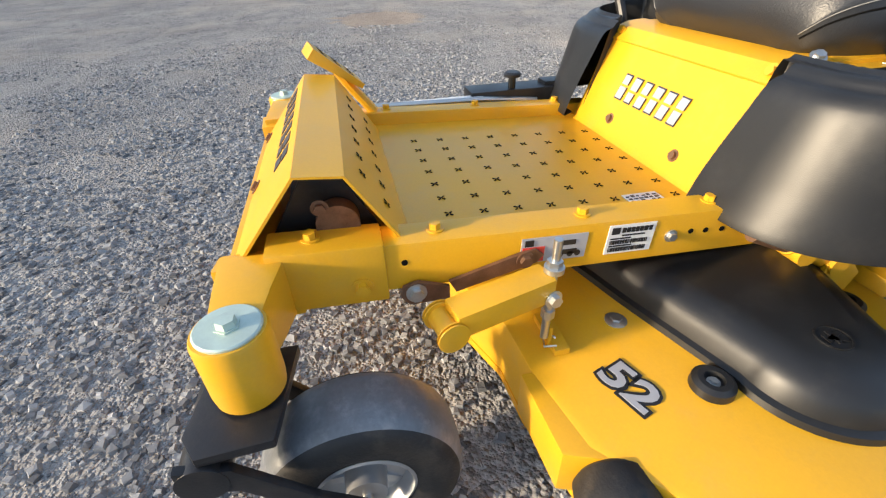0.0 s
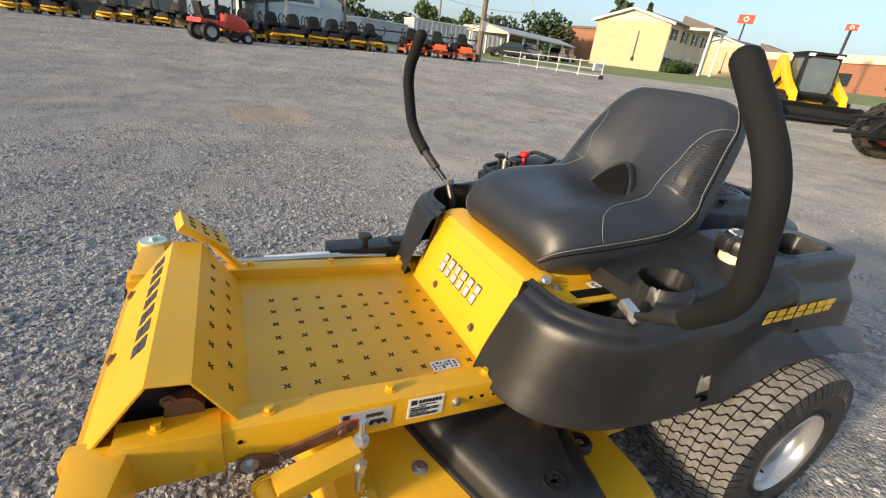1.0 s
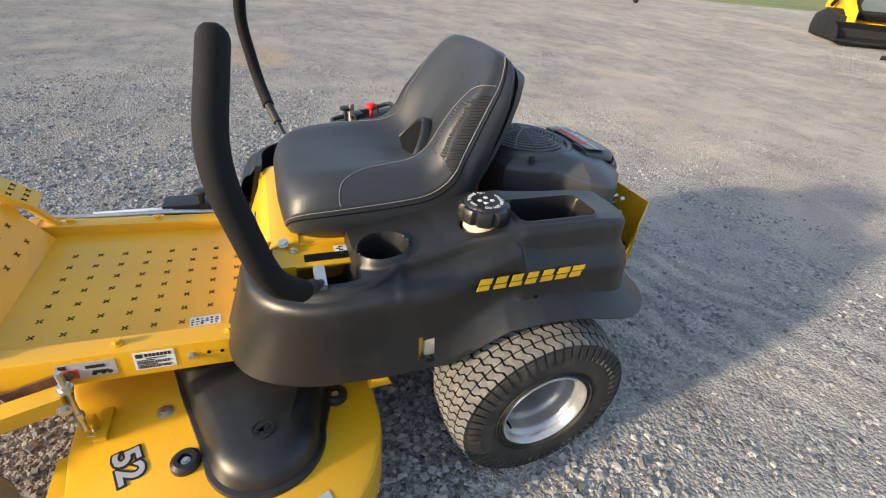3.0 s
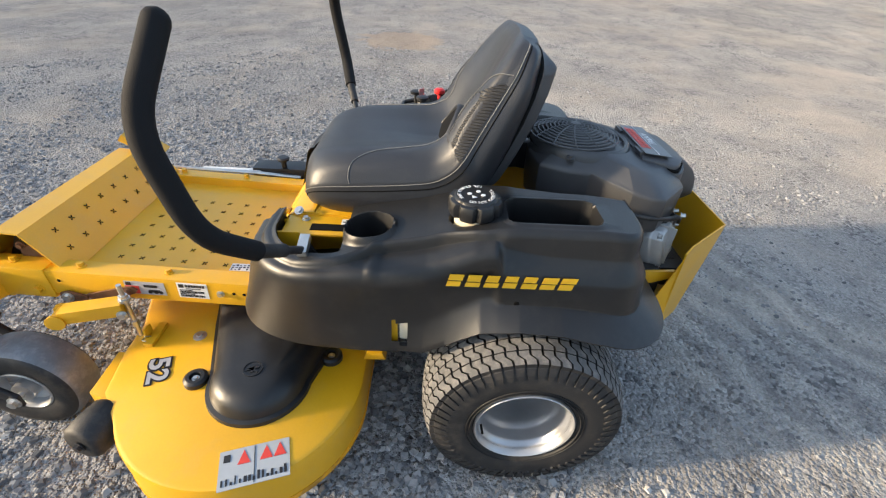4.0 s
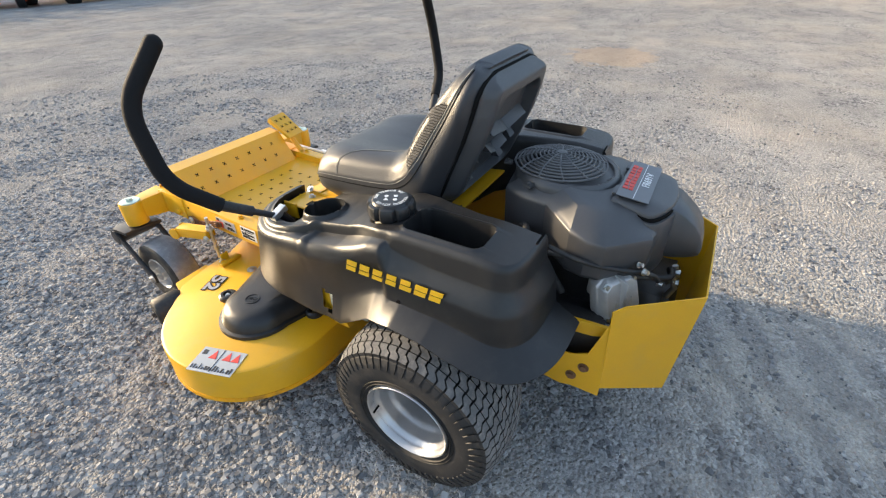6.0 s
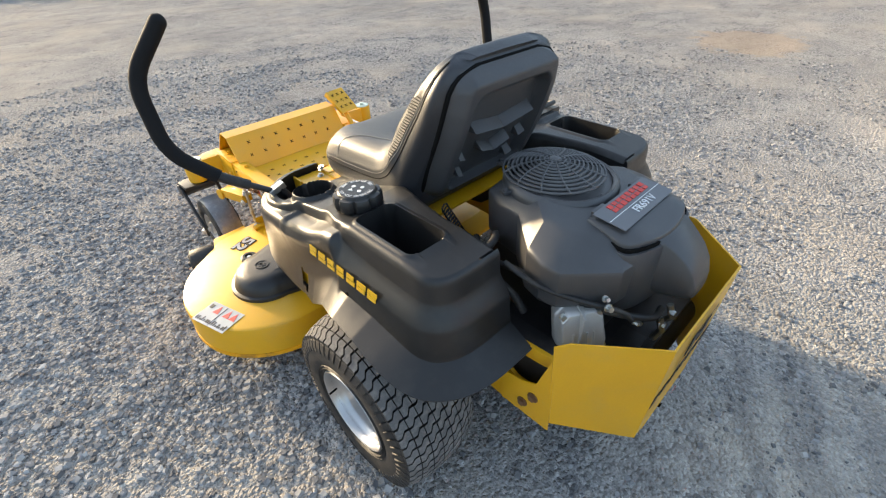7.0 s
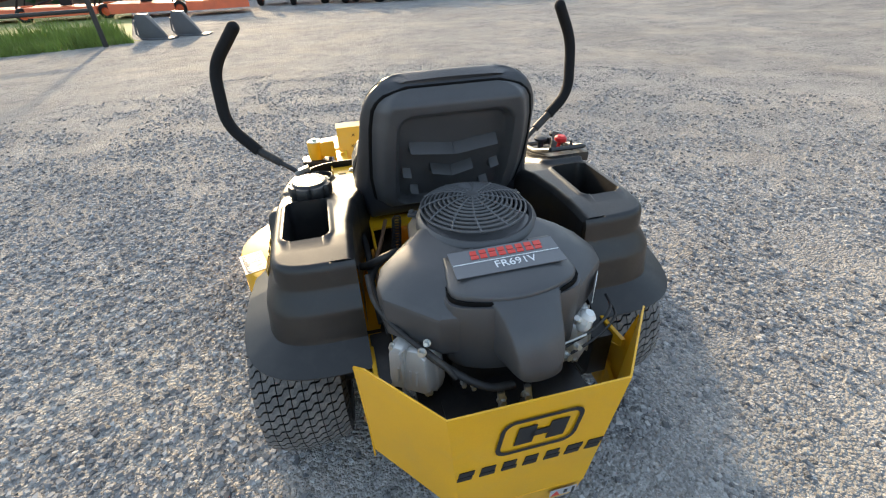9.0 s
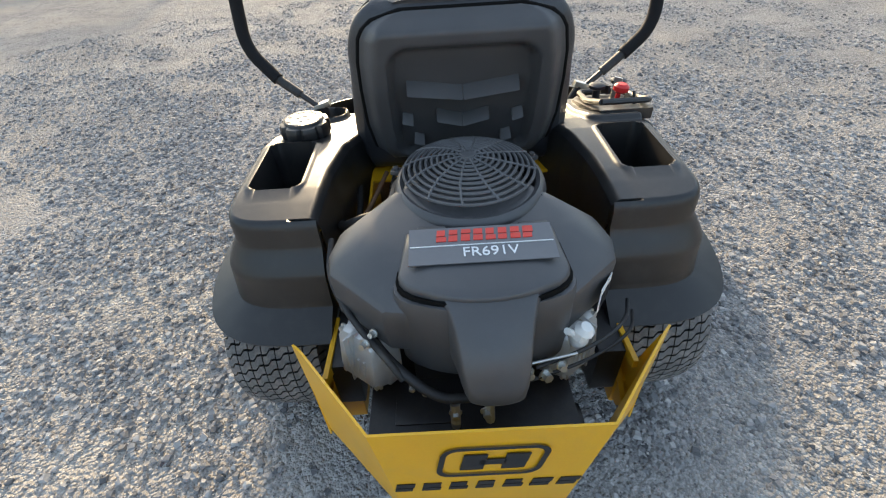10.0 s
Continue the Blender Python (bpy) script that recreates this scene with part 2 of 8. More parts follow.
def part(name, shape, material, parent, label="", bevel=0.0, smooth=35, segments=2):
    if name in PIECES:
        pieces = islands(shape)
        for p in pieces[1:]:
            ob = new(name, mesh_of(name, p, material, bevel, smooth, segments))
            ob.parent = parent
            if parent == mower:
                ob.matrix_parent_inverse = Matrix.Translation((0, -0.8, 0))
            if label:
                tagged(ob, label)
        shape = pieces[0]
    ob = new(name, mesh_of(name, shape, material, bevel, smooth, segments))
    ob.parent = parent
    if label:
        tagged(ob, label)
    return ob


def thing(name, label, category, at=(0, 0, 0), group="", kind=""):
    ob = new(name)
    ob.empty_display_size = 0.1
    ob.location = at
    return tagged(ob, label, category, group, kind)


def letters(text, size, m, material, parent, name="lettering", depth=0.0006, shear=0.0, spacing=1.0, fit=None, grow=0.0):
    """Raised or printed characters in the built-in font, laid at the pose m (reading along x, up along y)."""
    cu = bpy.data.curves.new("letters", "FONT")
    cu.body, cu.size, cu.extrude, cu.align_x, cu.align_y, cu.shear, cu.space_character = text, size, depth, "CENTER", "CENTER", shear, spacing
    cu.resolution_u = 3
    cu.offset = grow
    tmp = new("tmp", cu)
    me = bpy.data.meshes.new_from_object(tmp.evaluated_get(bpy.context.evaluated_depsgraph_get()))
    bpy.data.objects.remove(tmp)
    bpy.data.curves.remove(cu)
    if fit:
        w = max(v.co.x for v in me.vertices) - min(v.co.x for v in me.vertices)
        me.transform(Matrix.Diagonal((fit / w, 1, 1, 1)))
    me.transform(m)
    me.materials.clear()
    me.materials.append(material)
    ob = new(name, me)
    ob.parent = parent
    return ob


def frame_of(origin, right, up):
    """A pose whose x runs along right and whose y runs along up."""
    r = Vector(right).normalized()
    u = Vector(up)
    u = (u - r * u.dot(r)).normalized()
    n = r.cross(u)
    return Matrix(((r.x, u.x, n.x, origin[0]), (r.y, u.y, n.y, origin[1]), (r.z, u.z, n.z, origin[2]), (0, 0, 0, 1)))


def plate(shape, m, x0, y0, x1, y1, z=0.0, t=0.0008, slant=0.0):
    """A thin flat bar on the plane of the pose m."""
    pts = [(x0, y0), (x1, y0), (x1 + slant * (y1 - y0), y1), (x0 + slant * (y1 - y0), y1)]
    return shape.loft([[m @ Vector((x, y, h)) for x, y in pts] for h in (z - t, z + t)])


def word_bars(name, m, width, height, count, material, parent, slant=0.2, label="", fill=0.82):
    """A printed name drawn as plain slanted bars, two for each character."""
    step = width / count
    rng = random.Random(count)
    for i in range(count):
        x = -width / 2 + i * step
        cut = height * rng.uniform(-0.10, 0.10)
        for y0, y1, w in ((-height / 2, cut - 0.05 * height, rng.uniform(0.86, 1.0)), (cut + 0.05 * height, height / 2, rng.uniform(0.80, 1.0))):
            lean = slant * y0
            s = plate(Shape(), m, x + lean, y0, x + lean + step * fill * w, y1, slant=slant)
            out = part(name, s, material, parent, label, smooth=0)
            if parent == mower:
                out.matrix_parent_inverse = Matrix.Translation((0, -0.8, 0))


def hexbolt(shape, p, axis, r=0.008, h=0.006, washer=True):
    p, a = Vector(p), Vector(axis).normalized()
    if washer:
        shape.cyl(p, p + a * 0.002, r * 1.5, n=18)
    shape.cyl(p, p + a * (h + 0.002), r, n=6)
    return shape


def lerp(table, v):
    return float(np.interp(v, [a for a, b in table], [b for a, b in table]))


def smoothstep(a, b, v):
    t = min(1.0, max(0.0, (v - a) / (b - a)))
    return t * t * (3 - 2 * t)

# ---- the mower ----
AXLE_Y, AXLE_Z = 0.352, 0.243
REAR_X = -0.03
mower = thing("ride_on_mower", "yellow and black zero-turn ride-on lawn mower parked on gravel", "lawn mower", (0, 0.8, 0))


def mpart(name, shape, material, parent=None, label="", bevel=0.0, smooth=35, segments=2):
    """A part of the mower; its corners are given in the place's own metres."""
    ob = part(name, shape, material, parent or mower, label, bevel, smooth, segments)
    if parent is None:
        ob.matrix_parent_inverse = Matrix.Translation((0, -0.8, 0))
    return ob


def rail_top(y):
    return 0.405 + (y - 1.06) * 0.045


# frame rails
for side, xo, xi in ((-1, -0.312, -0.258), (1, 0.312, 0.262)):
    s = Shape()
    ys = (0.0, 0.55, 1.0, 1.72)
    s.loft([[(xo, y, rail_top(y)), (xi, y, rail_top(y)), (xi, y, rail_top(y) - 0.075), (xo, y, rail_top(y) - 0.075)] for y in ys])
    rail = mpart("frame_rail", s, YELLOW, bevel=0.005)
    s = Shape()
    s.loft([[(xo - side * -0.004, y, rail_top(y) + 0.004), (xi - side * 0.003, y, rail_top(y) + 0.004), (xi - side * 0.003, y, rail_top(y) - 0.088), (xo + side * 0.004, y, rail_top(y) - 0.088)] for y in (1.585, 1.735)])
    mpart("rail_sleeve", s, YELLOW, bevel=0.005)
    for y in (1.678, 1.511, 1.286, 1.066) if side < 0 else (1.511, 1.287, 1.07):
        s = Shape()
        zt = rail_top(y) + (0.004 if y > 1.6 else 0)
        hexbolt(s, ((xo + xi) / 2 + 0.003, y, zt), (0, 0, 1), 0.0085, 0.009)
        mpart("rail_bolt", s, YELLOW, rail, "yellow painted hex bolt")
    if side < 0:
        for y, z in ((1.405, 0.045), (1.56, 0.03), (1.112, 0.033), (1.085, 0.034), (1.055, 0.035)):
            # no hole is cut: a near-black disc paints its shade
            s = Shape().cyl((xo - 0.001, y, rail_top(y) - z), (xo + 0.01, y, rail_top(y) - z), 0.0045, n=14)
            mpart("bolt_hole_shade", s, DARK, rail)
        s = hexbolt(Shape(), (xo, 1.147, 0.372), (-1, 0, 0), 0.007, 0.006)
        mpart("side_bolt", s, ZINC, rail, "zinc-plated hex bolt")
        s = hexbolt(Shape(), (xo - 0.004, 1.62, 0.37), (-1, 0, 0), 0.010, 0.009)
        mpart("side_bolt", s, YELLOW, rail)
        # warning label and maker's plate on the rail's side
        m = frame_of((xo - 0.0006, 1.335, 0.383), (0, -1, -0.045), (0, 0, 1))
        s = plate(Shape(), m, -0.058, -0.021, 0.045, 0.021)
        lab = mpart("warning_label", s, GREY_LABEL, rail, "grey and red safety label", smooth=0)
        s = plate(Shape(), m, -0.056, -0.019, -0.022, 0.006, 0.0012)
        mpart("red_panel", s, RED_LABEL, lab, smooth=0)
        s = Shape()
        plate(s, m, 0.002, -0.012, 0.03, -0.004, 0.0012)
        plate(s, m, -0.008, 0.004, 0.026, 0.012, 0.0012)
        plate(s, m, -0.053, 0.008, -0.04, 0.018, 0.0012)
        for x in (0.004, 0.02, 0.032):
            s.cyl(m @ Vector((x, -0.012, 0)), m @ Vector((x, -0.012, 0.002)), 0.005, n=12)
        mpart("pictogram", s, INK, lab, smooth=0)
        m = frame_of((xo - 0.0006, 1.218, 0.380), (0, -1, -0.045), (0, 0, 1))
        s = plate(Shape(), m, -0.039, -0.025, 0.039, 0.025)
        lab = mpart("maker_label", s, WHITE, rail, "white label with printed bars", smooth=0)
        s = Shape()
        plate(s, m, -0.034, 0.010, -0.021, 0.021, 0.0012)
        for i in range(7):
            plate(s, m, -0.017 + i * 0.0073, 0.012, -0.0112 + i * 0.0073, 0.020, 0.0012)
        plate(s, m, -0.016, 0.006, 0.022, 0.008, 0.0012)
        plate(s, m, -0.034, 0.001, 0.0, 0.003, 0.0012)
        plate(s, m, -0.034, -0.012, 0.004, -0.010, 0.0012)
        x = -0.034
        rng = random.Random(4)
        while x < 0.03:
            w = rng.choice((0.0006, 0.0012, 0.002))
            plate(s, m, x, -0.008, x + w, -0.001, 0.0012)
            plate(s, m, x, -0.021, x + w, -0.014, 0.0012)
            x += w + rng.choice((0.0008, 0.0014))
        mpart("printed_bar", s, INK, lab, smooth=0)

# floor pan with punched crosses
PAN_SLOPE = 0.043


def pan_z(y):
    return 0.394 + (y - 1.47) * PAN_SLOPE


s = Shape()
s.loft([[(-0.258, y, pan_z(y)), (0.262, y, pan_z(y)), (0.262, y, pan_z(y) - 0.004), (-0.258, y, pan_z(y) - 0.004)] for y in (0.96, 1.30, 1.60)])
floor_pan = mpart("floor_pan", s, YELLOW, label="yellow steel foot floor punched with rows of crosses")
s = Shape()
# near-black bars on the uncut steel, painted as the shade in the slots
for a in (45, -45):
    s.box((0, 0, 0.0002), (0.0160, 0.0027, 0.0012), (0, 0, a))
cross_dark = mesh_of("cross_slot_shade", s, DARK, smooth=0)
s = Shape()
for k in range(4):
    a = radians(90 * k)
    c = Vector((math.cos(a), math.sin(a), 0)) * 0.004
    s.add([c + Vector((0.003 * math.cos(a + b), 0.003 * math.sin(a + b), 0)) for b in (2.1, -2.1)] + [c * 0.2 + Vector((0, 0, 0.0011)), c * 1.2], [(0, 2, 3), (1, 3, 2), (0, 1, 2)])
cross_lip = mesh_of("cross_lip", s, YELLOW, smooth=0)


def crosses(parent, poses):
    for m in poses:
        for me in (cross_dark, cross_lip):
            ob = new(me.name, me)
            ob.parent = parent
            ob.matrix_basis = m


poses = []
for i in range(7):
    for j in range(8):
        y = 1.47 - j * 0.0586
        poses.append(Matrix.Translation((-0.194 + i * 0.0555 - j * 0.001, y, pan_z(y) + 0.0006)))
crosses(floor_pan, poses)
# drain holes are near-black discs, their shade painted on the pan
for x, y in ((-0.232, 1.43), (-0.232, 1.16), (-0.243, 1.22), (0.19, 1.0), (0.05, 1.002), (-0.225, 1.565), (0.225, 1.565)):
    mpart("drain_hole_shade", Shape().cyl((x, y, pan_z(y) - 0.003), (x, y, pan_z(y) + 0.0012), 0.005, n=14), DARK, floor_pan)
m = frame_of((-0.205, 1.125, pan_z(1.125) + 0.001), (0.05, -1, -PAN_SLOPE), (1, 0.05, 0))
lab = mpart("floor_label", plate(Shape(), m, -0.034, -0.016, 0.034, 0.016), PALE_PRINT, floor_pan, "pale safety label stuck to the floor", smooth=0)
s = Shape()
rng = random.Random(7)
for i in range(6):
    for j in range(3):
        if rng.random() < 0.8:
            plate(s, m, -0.031 + i * 0.0105, -0.013 + j * 0.009, -0.031 + i * 0.0105 + rng.uniform(0.004, 0.008), -0.013 + j * 0.009 + rng.uniform(0.002, 0.006), 0.0012)
mpart("printed_bar", s, NAVY_PRINT, lab, smooth=0)

# foot tower at the front of the floor
TX0, TX1 = -0.292, 0.243
profile = [(1.541, 0.398), (1.621, 0.524), (1.683, 0.530), (1.800, 0.385), (1.795, 0.372)]
s = Shape().sheet([(y, z) for y, z in profile], "x", TX0, TX1, -0.004)
tower = mpart("foot_tower", s, YELLOW, label="folded yellow steel foot rest with punched crosses", smooth=25)
poses = []
q = (Vector((0, 1.621, 0.524)) - Vector((0, 1.541, 0.398)))
slope = math.degrees(math.atan2(q.z, q.y))
for i in range(7):
    for fr in (0.36, 0.72):
        p = Vector((0, 1.541, 0.398)) + q * fr
        poses.append(Matrix.Translation((-0.225 + i * 0.064 + (0.012 if fr > 0.5 else 0), p.y - 0.0009, p.z + 0.0007)) @ Matrix.Rotation(radians(slope), 4, "X"))
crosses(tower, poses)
# inner bracket and dark inside of the tower
s = Shape().prism([(1.56, 0.37), (1.63, 0.50), (1.675, 0.51), (1.76, 0.375)], "x", TX0 + 0.06, TX0 + 0.066)
mpart("inner_gusset", s, BLACK_STEEL, tower)
s = Shape().box((-0.02, 1.66, 0.36), (0.49, 0.2, 0.01))
mpart("tower_base", s, BLACK_STEEL, tower)
s = Shape()
s.cyl((TX0 + 0.03, 1.64, 0.44), (TX0 + 0.055, 1.64, 0.44), 0.03, n=24)
hexbolt(s, (TX0 + 0.03, 1.66, 0.47), (-1, 0, 0), 0.008)
mpart("lift_pivot", s, RUST, tower)
m = frame_of((0.018, 1.7113, 0.4950), (-1, 0, 0), (0, -0.117, 0.145))
word_bars("name_bar", m @ Matrix.Translation((0, 0, 0.0006)), 0.38, 0.042, 7, NAVY_PRINT, mower, slant=0.2, fill=0.7)
for x in (-0.046, 0.202):
    s = hexbolt(Shape(), (x, 1.778, 0.4125), (0, 0.145, 0.117), 0.009, 0.005)
    mpart("tower_bolt", s, RUST, tower)

# folding deck-lift pedal beside the tower
s = Shape()
m = frame_of((0.288, 1.629, 0.550), (1, 0.15, 0), (0, 0.75, 0.62))
s.loft([[m @ Vector((x, y, h)) for x, y in ((-0.05, -0.085), (0.05, -0.085), (0.05, 0.045), (-0.05, 0.045))] for h in (-0.002, 0.002)])
s.loft([[m @ Vector((x, y, h)) for x, y in ((-0.05, 0.041), (0.05, 0.041), (0.05, 0.045), (-0.05, 0.045))] for h in (-0.024, 0)])
for x in (-0.050, 0.046):
    s.loft([[m @ Vector((x, y, h)), m @ Vector((x + 0.004, y, h)), m @ Vector((x + 0.004, y, h - d)), m @ Vector((x, y, h - d))] for y, h, d in ((-0.085, 0.0, 0.010), (0.045, 0.0, 0.024))])
pedal = mpart("lift_pedal", s, YELLOW, bevel=0.0015, label="small yellow tilted foot pedal with punched crosses")
crosses(pedal, [m @ Matrix.Translation((x, y, 0.003)) for x in (-0.03, 0.0, 0.03) for y in (-0.052, -0.018, 0.018)])
s = Shape().tube([(0.285, 1.620, 0.535), (0.283, 1.59, 0.49), (0.285, 1.54, 0.425)], 0.012, 8)
mpart("pedal_arm", s, YELLOW, pedal)
s = Shape().tube([(0.33, 1.62, 0.425), (0.33, 1.25, 0.415), (0.335, 1.10, 0.40)], 0.007, 8)
mpart("lift_rod", s, ZINC, pedal, "bare steel lift rod")

# front arms, caster forks and wheels


def caster(cx, cy, side, cy_wheel):
    ax = -0.312 if side < 0 else 0.312
    s = Shape()
    s.loft([[(ax + side * -0.05, y0, 0.335), (ax + side * -0.05, y0, 0.418), (ax + side * 0.0005, y0, 0.428), (ax + side * 0.0005, y0, 0.337)] for y0 in (1.70, 1.80)])
    arm = mpart("front_arm", s, YELLOW, bevel=0.006)
    s = Shape()
    d = Vector((cx, cy, 0)) - Vector((ax, 1.752, 0))
    nrm = Vector((-d.y, d.x, 0)).normalized() * 0.034
    s.loft([[Vector((ax, 1.752, 0)) + d * f + nrm * w * sg + Vector((0, 0, z)) for sg, z in ((1, z0), (1, z1), (-1, z1), (-1, z0))] for f, w, z0, z1 in ((-0.2, 1.25, 0.34, 0.432), (0.45, 1.0, 0.345, 0.428), (1.0, 0.8, 0.355, 0.42))])
    mpart("arm_link", s, YELLOW, arm, bevel=0.006)
    s = Shape().lathe([(0.030, 0.330), (0.040, 0.332), (0.0415, 0.345), (0.0415, 0.418), (0.039, 0.424), (0.036, 0.424)], (cx, cy, 0), (0, 0, 1), 40)
    mpart("spindle_housing", s, YELLOW, arm)
    s = Shape().lathe([(0.033, 0.422), (0.036, 0.424), (0.036, 0.4265), (0.034, 0.428)], (cx, cy, 0), (0, 0, 1), 36)
    cap = mpart("dust_cap", s, ZINC_GREEN, arm, "pale green zinc-plated cap washer")
    s = Shape()
    s.lathe([(0.014, 0.428), (0.014, 0.4295), (0.0, 0.4295)], (cx, cy, 0), (0, 0, 1), 6, caps=False)
    s.cyl((cx, cy, 0.428), (cx, cy, 0.438), 0.0115, 0.0105, 6)
    mpart("cap_bolt", s, ZINC_GREEN, arm)
    # fork
    s = Shape()
    s.prism([(cx - 0.075, cy - 0.03), (cx + 0.06, cy - 0.05), (cx + 0.062, cy + 0.03), (cx + 0.03, cy + 0.055), (cx - 0.05, cy + 0.068), (cx - 0.08, cy + 0.05)], "z", 0.312, 0.326)
    fork = mpart("caster_fork", s, BLACK_STEEL, bevel=0.004, label="black steel front caster fork")
    wx = cx - 0.004
    for sg in (-1, 1):
        s = Shape()
        x = wx + sg * 0.073
        s.loft([[(x - 0.006, y, z), (x + 0.006, y, z), (x + 0.006, y, z - h), (x - 0.006, y, z - h)] for y, z, h in ((cy + 0.075, 0.314, 0.036), (cy + 0.02, 0.30, 0.042), (cy - 0.06, 0.205, 0.042), (cy_wheel - 0.012, 0.155, 0.04))])
        mpart("fork_arm", s, BLACK_STEEL, fork, bevel=0.004)
    s = Shape().cyl((wx - 0.08, cy + 0.052, 0.285), (wx + 0.08, cy + 0.052, 0.285), 0.028, n=20)
    mpart("fork_crown", s, BLACK_STEEL, fork, bevel=0.003)
    s = Shape().cyl((wx - 0.082, cy_wheel, 0.138), (wx + 0.082, cy_wheel, 0.138), 0.008, n=12)
    hexbolt(s, (wx - 0.08, cy_wheel, 0.138), (-1, 0, 0), 0.012, 0.01)
    mpart("axle_bolt", s, ZINC, fork)
    s = Shape().lathe([(0.068, -0.045), (0.085, -0.053), (0.112, -0.053), (0.130, -0.048), (0.138, -0.032), (0.1395, 0), (0.138, 0.032), (0.130, 0.048), (0.112, 0.053), (0.085, 0.053), (0.068, 0.045)], (wx, cy_wheel, 0.1395), (1, 0, 0), 56, caps=False)
    tyre = mpart("caster_tyre", s, RUBBER, label="smooth black front caster tyre", smooth=50)
    s = Shape().lathe([(0.1290, -0.0475), (0.1345, -0.0425), (0.1392, -0.030), (0.1408, 0), (0.1392, 0.030), (0.1345, 0.0425), (0.1290, 0.0475)], (wx, cy_wheel, 0.1395), (1, 0, 0), 56, caps=False)
    mpart("tyre_tread", s, WORN_SHEEN_RUBBER, tyre, "scuffed grey-worn running surface with the sky's sheen painted in", smooth=60)
    s = Shape()
    for sg in (-1, 1):
        s.lathe([(0.070, sg * 0.047), (0.066, sg * 0.049), (0.062, sg * 0.040), (0.058, sg * 0.022), (0.030, sg * 0.018), (0.028, sg * 0.052), (0.018, sg * 0.054), (0.0, sg * 0.054)], (wx, cy_wheel, 0.1395), (1, 0, 0), 36, caps=False)
    rim = mpart("caster_rim", s, RIM, tyre, "grey steel caster rim")
    s = Shape()
    for k in range(5):
        a = 2 * math.pi * k / 5
        s.box((wx - 0.02, cy_wheel + 0.044 * math.cos(a), 0.1395 + 0.044 * math.sin(a)), (0.006, 0.034, 0.014), (math.degrees(a), 0, 0))
    mpart("rim_spoke", s, RIM, tyre)


caster(-0.417, 1.762, -1, 1.655)
caster(0.500, 1.764, 1, 1.665)
s = Shape().box((0.02, 1.765, 0.372), (0.60, 0.06, 0.06))
mpart("front_crossbeam", s, YELLOW, bevel=0.005)

# deck hanger on the rail
s = Shape().prism([(1.558, 0.330), (1.570, 0.345), (1.566, 0.362), (1.545, 0.368), (1.500, 0.352), (1.500, 0.330)], "x", -0.322, -0.316)
hanger = mpart("lift_bracket", s, RUST, label="bronze-coated steel lift bracket")
s = hexbolt(Shape(), (-0.322, 1.548, 0.350), (-1, 0, 0), 0.010, 0.008)
mpart("pivot_bolt", s, ZINC, hanger)
s = Shape().prism([(1.49, 0.338), (1.37, 0.368), (1.36, 0.380), (1.372, 0.390), (1.39, 0.388), (1.50, 0.358)], "x", -0.320, -0.314)
mpart("slot_plate", s, RUST, hanger)
s = hexbolt(Shape(), (-0.320, 1.388, 0.376), (-1, 0, 0), 0.009, 0.007)
mpart("slot_bolt", s, RUST, hanger)
s = Shape()
a, b = Vector((-0.392, 1.515, 0.348)), Vector((-0.362, 1.372, 0.358))
d = (b - a).normalized()
w = Vector((d.y, -d.x, 0)) * 0.022
s.loft([[p + w + Vector((0, 0, 0.026)), p - w + Vector((0, 0, 0.026)), p - w + Vector((0, 0, -0.012)), p + w + Vector((0, 0, -0.012))] for p in (a, b)])
link = mpart("lift_arm", s, YELLOW, bevel=0.006, label="short yellow steel deck lift arm")
s = Shape()
s.cyl(a - w * 1.3 + Vector((0, 0.008, 0)), a + w * 1.3 + Vector((0, 0.008, 0)), 0.016, n=24)
for f in (-1.2, -0.95, 0.95, 1.2):
    s.cyl(a + w * f + Vector((0, 0.008, 0)), a + w * (f + 0.12) + Vector((0, 0.008, 0)), 0.022, n=24)
mpart("arm_boss", s, YELLOW, link, bevel=0.003)
s = hexbolt(Shape(), a - w * 1.25 + Vector((0, 0.004, -0.004)), -w, 0.010, 0.009)
mpart("boss_bolt", s, YELLOW, link)
s = hexbolt(Shape(), (-0.384, 1.371, 0.352), (-1, -0.2, 0), 0.009, 0.008)
mpart("arm_bolt", s, ZINC, link)
s = Shape().cyl((-0.364, 1.366, 0.26), (-0.364, 1.364, 0.435), 0.006, n=12)
s.cyl((-0.364, 1.365, 0.384), (-0.364, 1.365, 0.392), 0.014, n=20)
s.cyl((-0.364, 1.365, 0.392), (-0.364, 1.365, 0.402), 0.011, n=6)
s.cyl((-0.364, 1.365, 0.30), (-0.364, 1.365, 0.315), 0.010, n=6)
mpart("height_stud", s, ZINC, link, "threaded zinc-plated stud with nuts")

# cutting deck
DECK_Z = 0.235
left_edge = [(-0.462 + 0.298 * math.cos(radians(a)), 1.048 + 0.298 * math.sin(radians(a))) for a in range(272, 119, -4)]
outline = [(-0.10, 0.75)] + left_edge + [(-0.53, 1.375), (-0.40, 1.40), (-0.30, 1.405), (-0.20, 1.44), (0.0, 1.46), (0.22, 1.44), (0.36, 1.40), (0.62, 1.33), (0.66, 1.20), (0.66, 0.86), (0.55, 0.76), (0.2, 0.75)]


def inset(poly, d):
    out, n = [], len(poly)
    for i, p in enumerate(poly):
        a, b = Vector(poly[i - 1]), Vector(poly[(i + 1) % n])
        t = (b - a).normalized()
        out.append((p[0] + t.y * d, p[1] - t.x * d))
    return out


s = Shape()
rings = []
